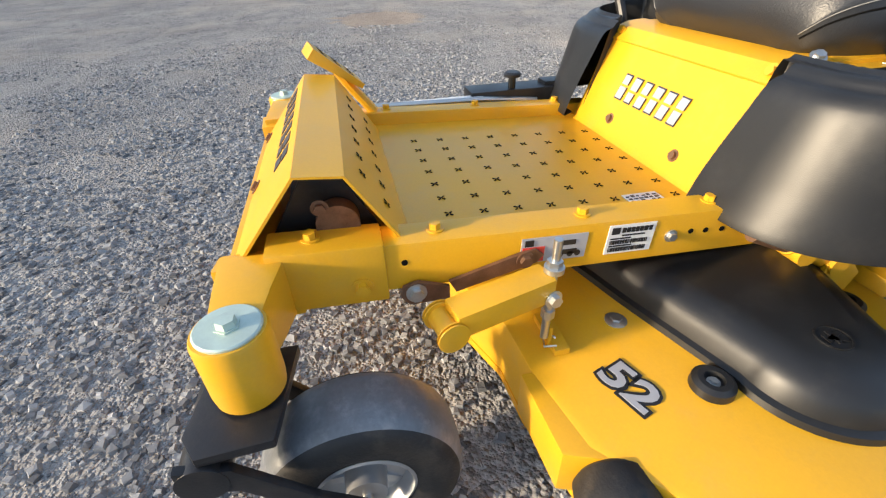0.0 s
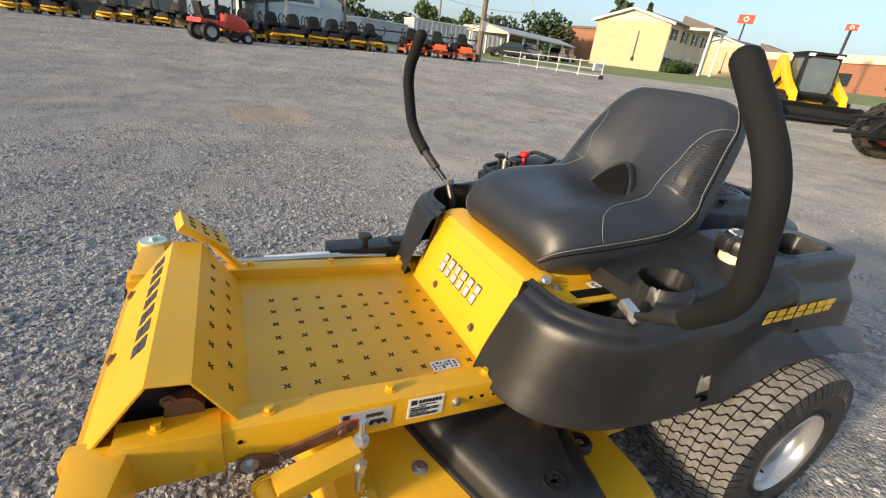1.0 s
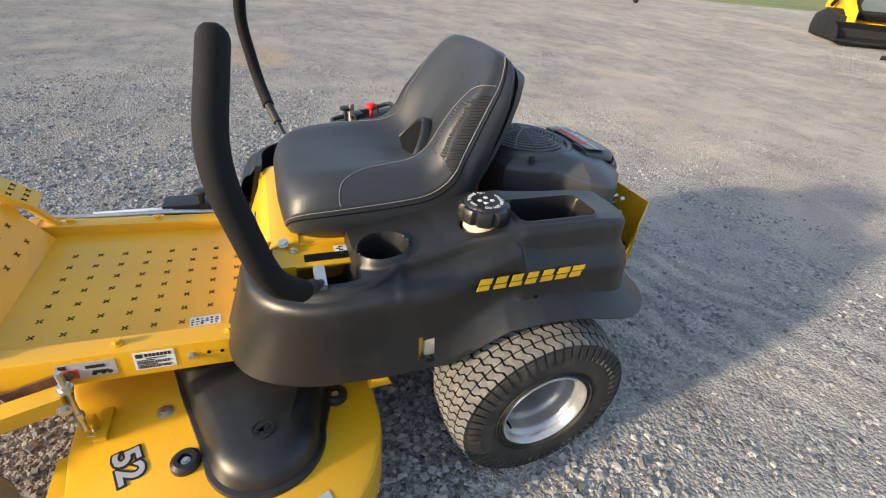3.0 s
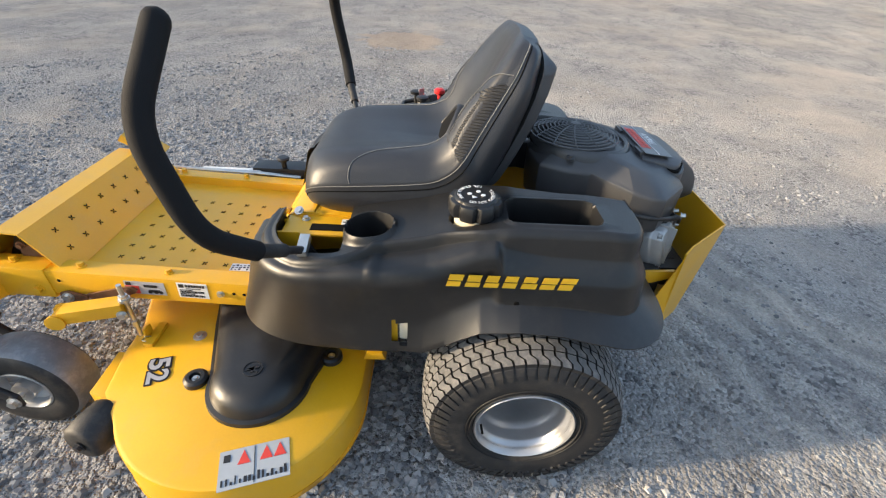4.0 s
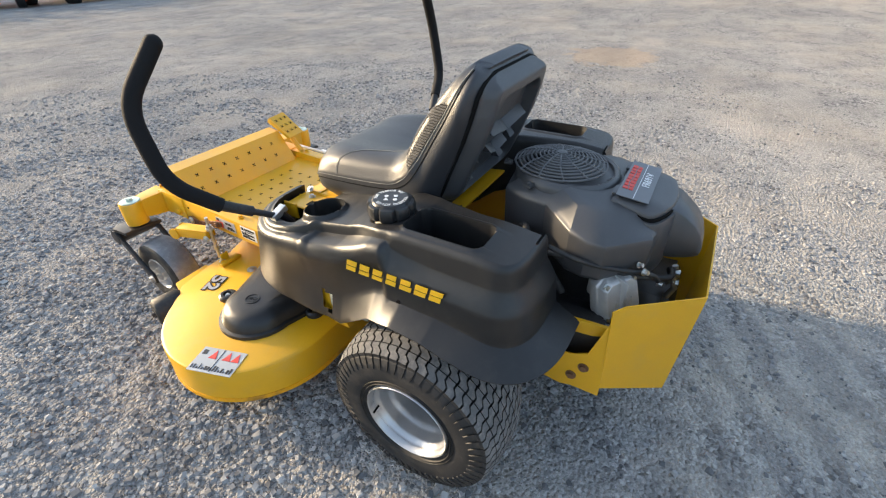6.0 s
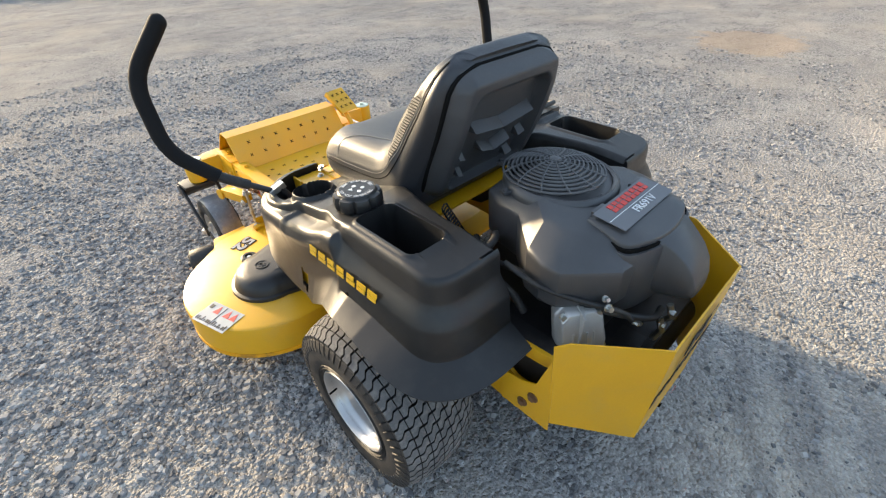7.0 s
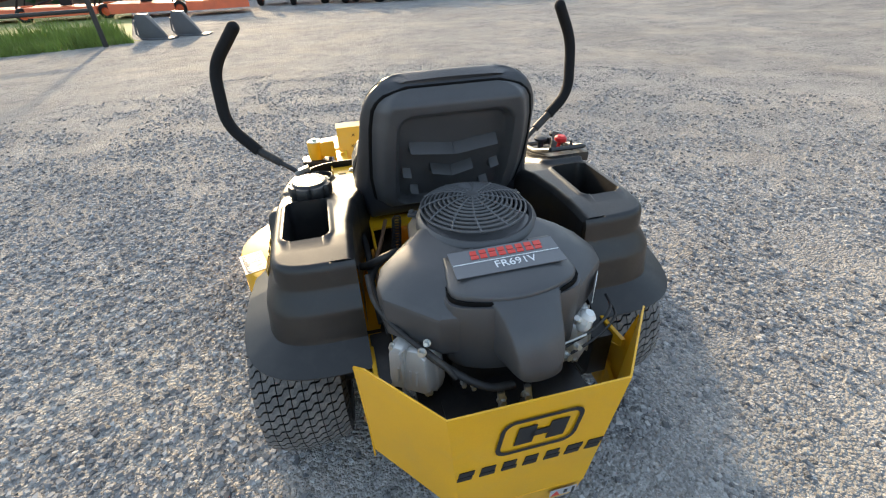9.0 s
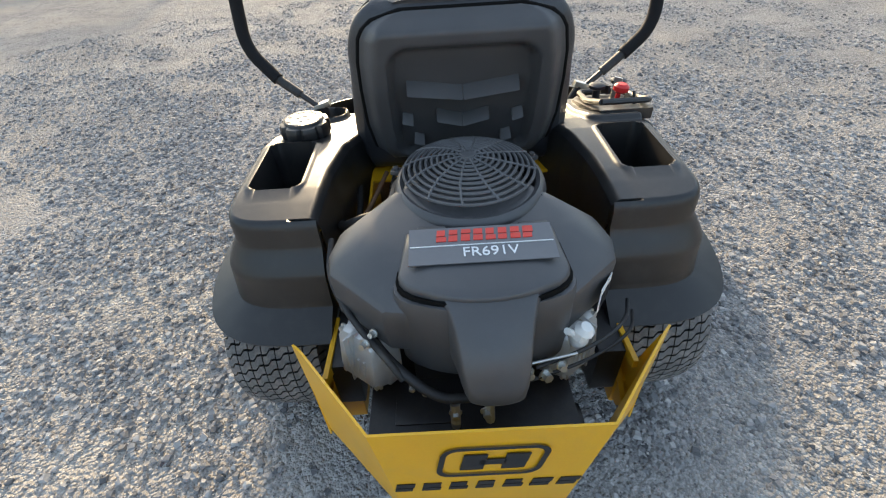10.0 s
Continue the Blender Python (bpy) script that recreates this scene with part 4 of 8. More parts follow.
def fender(side):
    rows, inner = [], []
    for (se, y), n in edge_line():
        back, front = 1 - smoothstep(0.438, 0.462, y), smoothstep(0.70, 0.86, y)
        zt, zs, fl = lerp(TOP_Z, y), lerp(SHOULDER_Z, y), lerp(FLARE, y)
        zb = lerp(BOTTOM_Z, y + n.y * (0.05 + fl))
        si, ins = s_in(y), ledge_in(y)
        drop = 1 + 14 * ins
        row = [(si - 0.004, y, zb + 0.01), (si - 0.003, y, fender_top(si, y, side) - 0.012)]
        for k in range(111):
            if y > Y_FRONT - CORNER:
                sv = si + (se - si) * k / 110
            else:
                sv = min(max(0.208 + (S_EDGE - 0.208) * k / 110, si), se - ins)
            row.append((sv, y, fender_top(sv, y, side)))
        z0 = max(row[-1][2], zt - 0.003)
        stepped = [(0.005, zt - 0.002), (0.010, zt - 0.008), (0.013, zt - 0.020), (0.0145, zs + 0.024), (0.0165, zs + 0.017), (0.025, zs + 0.004), (0.034, zs - 0.011), (0.0415, zs - 0.024), (0.0440, zs - 0.030), (0.0448, zs - 0.040)]
        plain = [(0.003 - ins, z0 - 0.002), (0.006 - ins, z0 - 0.007), (0.0075 - ins, z0 - 0.014 * drop), (0.0095 - ins, z0 - 0.0195 * drop), (0.015 - ins * 0.9, z0 - 0.0215 * drop), (0.024, z0 - 0.0225 * drop), (0.032, z0 - 0.0265 * drop), (0.0385, z0 - 0.034 * drop), (0.042, z0 - 0.044 * drop), (0.044, min(zs, z0 - 0.05) - 0.012 * drop)]
        nose = [(0.004, z0 - 0.001), (0.008, z0 - 0.004), (0.0105, z0 - 0.009), (0.012, z0 - 0.0135), (0.0145, z0 - 0.0155), (0.019, z0 - 0.0165), (0.025, z0 - 0.0195), (0.030, z0 - 0.026), (0.0325, z0 - 0.035), (0.0335, z0 - 0.046)]
        plain = [(p[0] + (q[0] - p[0]) * front, p[1] + (q[1] - p[1]) * front) for p, q in zip(plain, nose)]
        sk = [(p[0] + (q[0] - p[0]) * back, p[1] + (q[1] - p[1]) * back) for p, q in zip(plain, stepped)]
        d1, z1 = sk[-1]
        for k in range(1, 17):
            a = k / 16
            sk.append((d1 + 0.004 * a + fl * (0.10 * a + 0.90 * max(0.0, (a - 0.62) / 0.38) ** 0.95) - 0.012 * math.sin(a * math.pi) * (1 - back) * (1 - front), z1 + (zb - z1) * a))
        d2 = sk[-1][0]
        sk += [(d2 - 0.0005, zb - 0.003), (d2 - 0.004, zb - 0.004), (d2 - 0.010, zb - 0.001), (d2 - 0.022, zb + 0.004)]
        row += [(se + n.x * d, y + n.y * d, z) for d, z in sk]
        if not inner:
            inner = row[2:3] + row[113:]
        lean = smoothstep(0.80, 0.97, y)
        if y > 0.86:
            row = [(a + (0.024 if side < 0 else -0.03) * smoothstep(0.42, 0.60, c) * max(0.0, 1 - (a - 0.208) / 0.15) * (k > 112), b, c) for k, (a, b, c) in enumerate(row)]
        out = 0.045 * smoothstep(0.72, 0.92, y) if side > 0 else 0.0
        rows.append([(REAR_X + side * a + out, b + lean * (0.60 - c) * 0.25, c) for a, b, c in row])
    s = Shape().grid(rows)
    if side < 0:
        # slot cut through the side
        def centre(f):
            return sum((Vector(s.v[i]) for i in f), Vector()) / len(f)

        s.f = [f for f in s.f if not ((c := centre(f)).x < -0.44 and 0.634 < c.y < 0.672 and 0.418 < c.z < 0.476)]
    end = [(REAR_X + side * (s_in(Y_REAR) + 0.0005), b, c) for a, b, c in inner[:-4]] + [(REAR_X + side * (s_in(Y_REAR) + 0.0005), Y_REAR, inner[-5][2])]
    s.add(end, [tuple(range(len(end)))])
    return mpart("fender_shell", s, PLASTIC, label="moulded black plastic rear fender with storage bin", smooth=42)


fender_l = fender(-1)
fender_r = fender(1)
# word on the fender's side, window slot and screw
m = frame_of((-0.5075, 0.418, 0.611), (0, -1, 0.0), (0.05, 0, 1))
word_bars("name_bar", m @ Matrix.Translation((0, 0, 0.001)), 0.270, 0.029, 7, GOLD_PRINT, fender_l, slant=0.25)
mpart("fuel_tank", Shape().box((-0.450, 0.592, 0.490), (0.085, 0.128, 0.15)), TANK, fender_l, "cream plastic fuel tank seen through the slot", bevel=0.012)
mpart("tank_bracket", Shape().box((-0.486, 0.692, 0.470), (0.004, 0.066, 0.13)), YELLOW, fender_l, bevel=0.001)
s = Shape().cyl((-0.508, 0.405, 0.557), (-0.514, 0.405, 0.557), 0.006, n=14)
mpart("fender_screw", s, DARK, fender_l)
# fuel cap
C = Vector((-0.384, 0.500, 0.0))
s = Shape().lathe([(0.043, 0.665), (0.043, 0.712), (0.034, 0.715)], C, (0, 0, 1), 32)
mpart("filler_neck", s, TANK, fender_l, "cream plastic fuel filler neck")
s = Shape()
rings = []
for z, r, b in ((0.704, 0.055, 1), (0.711, 0.0585, 1), (0.729, 0.0585, 1), (0.737, 0.055, 1), (0.7385, 0.047, 0.3), (0.742, 0.045, 0), (0.744, 0.042, 0)):
    rings.append([C + Vector((math.cos(2 * math.pi * i / 80) * (r - b * 0.0075 * max(0, math.cos(8 * 2 * math.pi * i / 80)) ** 4), math.sin(2 * math.pi * i / 80) * (r - b * 0.0075 * max(0, math.cos(8 * 2 * math.pi * i / 80)) ** 4), z)) for i in range(80)])
s.loft(rings)
fuel_cap = mpart("fuel_cap", s, PLASTIC, fender_l, "black screw fuel cap with pale printed ring", smooth=30)
text = "DO NOT OVERFILL   10% ETHANOL MAX   "
for i, ch in enumerate(text):
    if ch != " ":
        a = radians(160) + 2 * math.pi * i / len(text)
        p = C + Vector((0.0365 * math.cos(a), 0.0365 * math.sin(a), 0.7448))
        letters(ch, 0.0118, frame_of(p, (-math.sin(a), math.cos(a), 0), (-math.cos(a), -math.sin(a), 0.0)), PALE_PRINT, fender_l, depth=0.0003, name="cap_letter")
s = Shape()
mm = Matrix.Translation(C + Vector((0, 0, 0.7448))) @ Matrix.Rotation(radians(-60), 4, "Z")
for px, py in ((-0.011, 0.008), (0.011, 0.008), (0.011, -0.010)):
    s.loft([[mm @ Vector((px + 0.005 * math.cos(2 * math.pi * i / 12), py + 0.005 * math.sin(2 * math.pi * i / 12), h)) for i in range(12)] for h in (-0.001, 0.0004)])
s.loft([[mm @ Vector((-0.011 + px, -0.008 + py, h)) for px, py in ((-0.006, -0.004), (0.006, -0.004), (0, 0.007))] for h in (-0.001, 0.0004)])
mpart("cap_pictogram", s, PALE_PRINT, fender_l, smooth=0)
# brackets that show in the lever pockets
s = Shape()
s.box((-0.285, 0.865, 0.585), (0.085, 0.17, 0.006))
s.box((-0.262, 0.87, 0.555), (0.006, 0.18, 0.06))
s.box((-0.33, 0.93, 0.57), (0.006, 0.05, 0.05))
pocket = mpart("pocket_bracket", s, YELLOW, bevel=0.002)
# near-black bar painted as the shade in the bracket's slot
mpart("pocket_slot_shade", Shape().box((-0.297, 0.835, 0.5885), (0.028, 0.10, 0.003)), DARK, pocket)
s = Shape()
hexbolt(s, (-0.245, 0.925, 0.602), (-0.6, 0.2, 1), 0.008)
hexbolt(s, (-0.262, 0.905, 0.588), (0, 0, 1), 0.007)
mpart("pocket_bolt", s, ZINC, pocket)
mpart("pocket_label", Shape().box((-0.277, 0.80, 0.5888), (0.04, 0.03, 0.001)), WHITE, pocket, smooth=0)
s = Shape()
for i in range(5):
    s.box((-0.292 + i * 0.007, 0.80 + (i % 2) * 0.006, 0.5898), (0.004, 0.010, 0.0008))
mpart("pocket_print", s, INK, pocket, smooth=0)
# control panel on the far fender
s = Shape()
ring = [(0.315, 0.49), (0.44, 0.49), (0.455, 0.52), (0.462, 0.69), (0.44, 0.735), (0.33, 0.735), (0.305, 0.69), (0.305, 0.52)]
s.loft([[(x, y, lerp(TOP_Z, y) + h) for x, y in ring] for h in (-0.01, 0.018)])
panel = mpart("control_panel", s, PLASTIC, fender_r, "black control panel with key, choke knob and switches", bevel=0.004)
s = Shape().tube([(0.32, 0.505, 0.735), (0.435, 0.505, 0.735), (0.45, 0.60, 0.70), (0.445, 0.715, 0.675), (0.33, 0.72, 0.675), (0.315, 0.60, 0.70), (0.32, 0.505, 0.735)], 0.0075, 8, bend=0.02)
mpart("panel_rim", s, PLASTIC, fender_r)
s = Shape().cyl((0.385, 0.585, 0.69), (0.390, 0.583, 0.730), 0.006, n=12)
s.lathe([(0.012, 0.0), (0.019, 0.006), (0.019, 0.016), (0.012, 0.022)], (0.391, 0.583, 0.724), (0.1, 0, 1), 20)
mpart("choke_knob", s, RED_PLASTIC, fender_r, "red pull knob")
s = Shape().cyl((0.415, 0.668, 0.665), (0.417, 0.668, 0.712), 0.006, n=12)
s.lathe([(0.010, 0.0), (0.020, 0.004), (0.021, 0.012), (0.012, 0.017)], (0.417, 0.668, 0.712), (0.05, 0, 1), 20)
mpart("blade_knob", s, PLASTIC, fender_r, "black pull knob")
s = Shape().cyl((0.355, 0.64, 0.67), (0.352, 0.642, 0.715), 0.010, n=12)
s.lathe([(0.013, 0.0), (0.021, 0.005), (0.021, 0.012), (0.012, 0.016)], (0.352, 0.642, 0.712), (0, 0, 1), 20)
s.box((0.375, 0.645, 0.712), (0.008, 0.03, 0.022), (0, 0, 25))
mpart("switch_knob", s, INK, fender_r)
s = Shape()
s.cyl((0.405, 0.65, 0.67), (0.407, 0.65, 0.708), 0.011, n=14)
s.box((0.408, 0.648, 0.722), (0.004, 0.022, 0.030), (0, 0, 40))
mpart("ignition_key", s, ZINC, fender_r, "steel key in the ignition")
s = Shape()
s.box((0.425, 0.60, 0.70), (0.012, 0.03, 0.02), (0, 20, 0))
mpart("panel_switch", s, INK, fender_r)
mpart("toggle", Shape().cyl((0.42, 0.55, 0.70), (0.415, 0.56, 0.735), 0.004, n=8), INK, fender_r)

# steering levers with foam grips


def lever(pts, side):
    a, b, c, d, e = [Vector(p) for p in pts]
    s = Shape().tube([a, b, c, d], 0.0190, 18, bend=0.055)
    s.ball(a, (0.0190, 0.0190, 0.0190), 18, 8)
    grip = mpart("lever_grip", s, FOAM, label="black foam-covered steering lever", smooth=60)
    far = d + (e - d) * 0.55
    s = Shape().tube([c + (d - c) * 0.6, d, far], 0.0140, 14, bend=0.02)
    mpart("grip_sleeve", s, RUBBER, grip, smooth=60)
    s = Shape().tube([d, e], 0.009, 12)
    mpart("lever_bar", s, BLACK_STEEL, grip)
    s = Shape().box(e + Vector((side * -0.012, 0, 0.004)), (0.05, 0.022, 0.018), (0, side * 18, 0))
    mpart("lever_clamp", s, ZINC, grip, "bright zinc lever clamp", bevel=0.002)
    s = Shape().tube([e + Vector((side * -0.02, 0, 0)), e + Vector((side * -0.05, -0.005, -0.05)), e + Vector((side * -0.06, -0.005, -0.12))], 0.012, 10, bend=0.02)
    mpart("lever_post", s, BLACK_STEEL, grip)


lever([(-0.546, 0.974, 1.070), (-0.640, 0.992, 0.958), (-0.643, 0.948, 0.785), (-0.557, 0.905, 0.700), (-0.440, 0.864, 0.622)], -1)
lever([(0.540, 0.963, 1.072), (0.604, 0.975, 0.955), (0.600, 0.943, 0.775), (0.514, 0.918, 0.707), (0.400, 0.877, 0.630)], 1)

# seat
SX = -0.015


def spline(pts, n):
    """Smooth line through the points, n steps between each two."""
    out = []
    for i in range(len(pts) - 1):
        p0, p1, p2, p3 = pts[max(i - 1, 0)], pts[i], pts[i + 1], pts[min(i + 2, len(pts) - 1)]
        for k in range(n):
            t = k / n
            out.append(0.5 * ((2 * p1) + (-p0 + p2) * t + (2 * p0 - 5 * p1 + 4 * p2 - p3) * t * t + (-p0 + 3 * p1 - 3 * p2 + p3) * t ** 3))
    return out + [pts[-1]]


def seat_row(c, b, hb, e, he, k, hk, puff):
    """One cut across the seat: middle c, bolster b, seam edge e, lower edge k."""
    half = [Vector((hk, *k)), Vector(((hk + he) / 2 + 0.016, (k[0] + e[0]) / 2, (k[1] + e[1]) / 2)), Vector((he, *e)),
            Vector((he - 0.006, e[0] + (b[0] - e[0]) * 0.25, e[1] + (b[1] - e[1]) * 0.25)) + puff * 0.004,
            Vector(((he + hb) / 2 + 0.012, (e[0] + b[0]) / 2, (e[1] + b[1]) / 2)) + puff * 0.020, Vector((hb, *b)) + puff * 0.004,
            Vector((hb * 0.5, (b[0] + c[0] * 2) / 3, (b[1] + c[1] * 2) / 3)), Vector((0, *c))]
    right = spline(half, 5)
    return [Vector((SX + p.x, p.y, p.z)) for p in right] + [Vector((SX - p.x, p.y, p.z)) for p in reversed(right[:-1])]


UPW, FWD = Vector((0, 0, 1)), Vector((0, 0.92, 0.39))
SEAT = [
    ((0.900, 0.598), (0.900, 0.598), 0.090, (0.898, 0.592), 0.130, (0.890, 0.592), 0.120, Vector()),
    ((0.922, 0.626), (0.920, 0.626), 0.100, (0.914, 0.612), 0.165, (0.895, 0.591), 0.160, Vector()),
    ((0.926, 0.658), (0.925, 0.658), 0.110, (0.914, 0.630), 0.188, (0.885, 0.590), 0.175, UPW * 0.2),
    ((0.918, 0.691), (0.916, 0.691), 0.125, (0.903, 0.648), 0.207, (0.870, 0.589), 0.188, UPW * 0.4),
    ((0.900, 0.714), (0.897, 0.716), 0.140, (0.880, 0.662), 0.224, (0.845, 0.588), 0.200, UPW * 0.6),
    ((0.865, 0.730), (0.860, 0.733), 0.155, (0.845, 0.670), 0.234, (0.815, 0.588), 0.208, UPW * 0.8),
    ((0.810, 0.736), (0.805, 0.742), 0.165, (0.790, 0.676), 0.240, (0.760, 0.588), 0.213, UPW),
    ((0.740, 0.736), (0.735, 0.748), 0.168, (0.720, 0.682), 0.243, (0.700, 0.588), 0.216, UPW),
    ((0.670, 0.731), (0.665, 0.753), 0.168, (0.650, 0.689), 0.245, (0.640, 0.589), 0.218, UPW),
    ((0.610, 0.726), (0.610, 0.761), 0.166, (0.590, 0.699), 0.246, (0.585, 0.590), 0.218, UPW * 0.9),
    ((0.565, 0.730), (0.575, 0.780), 0.165, (0.548, 0.723), 0.247, (0.525, 0.596), 0.218, (UPW + FWD) * 0.5),
    ((0.535, 0.750), (0.553, 0.808), 0.165, (0.522, 0.754), 0.247, (0.470, 0.624), 0.216, (UPW + FWD) * 0.5),
    ((0.515, 0.785), (0.535, 0.840), 0.164, (0.500, 0.790), 0.234, (0.460, 0.690), 0.223, FWD),
    ((0.498, 0.825), (0.515, 0.872), 0.162, (0.478, 0.832), 0.226, (0.432, 0.755), 0.215, FWD),
    ((0.462, 0.900), (0.476, 0.920), 0.154, (0.444, 0.895), 0.213, (0.396, 0.842), 0.204, FWD),
    ((0.438, 0.950), (0.447, 0.960), 0.140, (0.420, 0.942), 0.206, (0.378, 0.900), 0.197, FWD * 0.8),
    ((0.419, 0.990), (0.424, 0.992), 0.118, (0.404, 0.978), 0.187, (0.367, 0.954), 0.179, FWD * 0.6),
    ((0.405, 1.009), (0.408, 1.008), 0.092, (0.393, 1.001), 0.160, (0.365, 0.981), 0.152, FWD * 0.4),
    ((0.397, 1.015), (0.398, 1.013), 0.070, (0.398, 1.007), 0.125, (0.367, 0.992), 0.120, FWD * 0.1),
    ((0.366, 1.004), (0.366, 1.003), 0.060, (0.369, 1.001), 0.107, (0.370, 0.995), 0.102, Vector())]
cuts = [seat_row(*r) for r in SEAT]
columns = [spline([c[i] for c in cuts], 4) for i in range(len(cuts[0]))]
rings = [[tuple(col[j]) for col in columns] for j in range(len(columns[0]))]
fold = 10 * 4 + 2
cushion = mpart("seat_cushion", Shape().loft(rings[:fold + 1]), VINYL, label="black vinyl seat cushion with pale stitching", smooth=60)
backrest = mpart("backrest", Shape().loft(rings[fold:]), VINYL, label="black vinyl backrest with ribbed side panels", smooth=60)


def shell_y(z):
    """y of the rear edge of the padding at a height."""
    return lerp([(0.612, 0.512), (0.640, 0.488), (0.690, 0.458), (0.755, 0.430), (0.842, 0.394), (0.900, 0.376), (0.956, 0.364), (0.992, 0.362)], z)


def shell_half(z):
    return 0.965 * lerp([(0.640, 0.160), (0.652, 0.190), (0.675, 0.204), (0.755, 0.212), (0.842, 0.208), (0.900, 0.203), (0.944, 0.194), (0.962, 0.182), (0.974, 0.163), (0.982, 0.138), (0.988, 0.10)], z)


# moulded rear shell with its sunk middle
def shell_out(x, z):
    e = min(shell_half(z) - abs(x), (0.990 - z) * 0.9, (z - 0.636) * 1.2)
    sunk = rounded_rect(x, z - 0.798, 0.140 - 0.10 * max(0.0, z - 0.84), 0.126, 0.03)
    return 0.004 + 0.036 * smoothstep(0.0, 0.034, e) - 0.034 * smoothstep(0.010, -0.006, sunk)


rows = []
for i in range(75):
    z = 0.640 + 0.347 * i / 74
    hw = shell_half(z)
    rows.append([(SX + hw * (k / 34 - 1), shell_y(z) - shell_out(hw * (k / 34 - 1), z), z) for k in range(69)])
shell = mpart("seat_back_shell", Shape().grid(rows), SHELL, label="black moulded plastic seat back shell", smooth=45)
s = Shape()
for x0, x1, z0, z1 in ((-0.112, 0.112, 0.818, 0.842), (-0.056, 0.056, 0.748, 0.770)):
    for xa, xb, da, db in ((x0, 0.0, 0.016, 0.0), (0.0, x1, 0.0, 0.016)):
        front = []
        for x, z, h in ((xa, z0 + da, 0.036), (xb, z0 + db, 0.036), (xb, z1 + db, 0.004), (xa, z1 + da, 0.004)):
            front.append((SX + x, shell_y(z) - 0.003 - h, z))
        s.loft([[(x, y + 0.04, z) for x, y, z in front], front])
mpart("shell_ridge", s, SHELL, shell, bevel=0.003)
s = Shape()
for sg in (-1, 1):
    for x, z in ((0.118, 0.765), (0.098, 0.705)):
        s.loft([[(SX + sg * (x + a), shell_y(z + c) - 0.003 - h + off, z + c) for a, c, h in ((-0.012, -0.012, 0.03), (0.012, -0.004, 0.03), (0.010, 0.016, 0.005), (-0.012, 0.010, 0.005))] for off in (0.04, 0.0)])
mpart("shell_rib", s, SHELL, shell, bevel=0.002)
s = Shape()
rr = [(SX + sg * shell_half(z) * 1.012, shell_y(z) + 0.002, z) for sg, zs in ((-1, [0.645 + 0.0142 * i for i in range(25)]), (1, [0.645 + 0.0142 * i for i in range(24, -1, -1)])) for z in zs]
s.tube(rr, 0.0055, 8)
mpart("seat_piping", s, DARK, shell)
# opening at the foot of the backrest: a black plug painted as its shade, with its padded rim
O_C, O_T, O_N = Vector((SX, 0.563, 0.742)), Vector((0, -0.52, 0.854)), Vector((0, 0.854, 0.52))
loop = []
for i in range(36):
    a = 2 * math.pi * i / 36
    loop.append((0.064 * math.sin(a) * (1 - 0.42 * math.cos(a)), 0.070 * math.cos(a)))
s = Shape()
rings = []
for sc, off in ((1.24, -0.014), (1.20, 0.002), (1.14, 0.0085), (1.08, 0.0105), (1.03, 0.008), (1.0, 0.002), (0.98, -0.03)):
    rings.append([O_C + Vector((x * sc, 0, 0)) + O_T * (z * sc) + O_N * (off + 0.10 * max(0, abs(z * sc) - 0.02) ** 1.15) for x, z in loop])
s.loft(rings, caps=False)
mpart("lumbar_rim", s, VINYL, backrest, smooth=60)
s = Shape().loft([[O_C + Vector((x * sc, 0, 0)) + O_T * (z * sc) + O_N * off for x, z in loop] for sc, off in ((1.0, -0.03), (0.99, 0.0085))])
mpart("lumbar_opening_shade", s, DARK, backrest)


def curve_pts(ctrl, n=40):
    """Points on a smooth line through the control points."""
    out = []
    c = [Vector(p) for p in ctrl]
    for i in range(len(c) - 1):
        p0, p1, p2, p3 = c[max(i - 1, 0)], c[i], c[i + 1], c[min(i + 2, len(c) - 1)]
        for k in range(n // (len(c) - 1) + 1):
            t = k / (n // (len(c) - 1) + 1)
            out.append(0.5 * ((2 * p1) + (-p0 + p2) * t + (2 * p0 - 5 * p1 + 4 * p2 - p3) * t * t + (-p0 + 3 * p1 - 3 * p2 + p3) * t ** 3))
    out.append(c[-1])
    return out


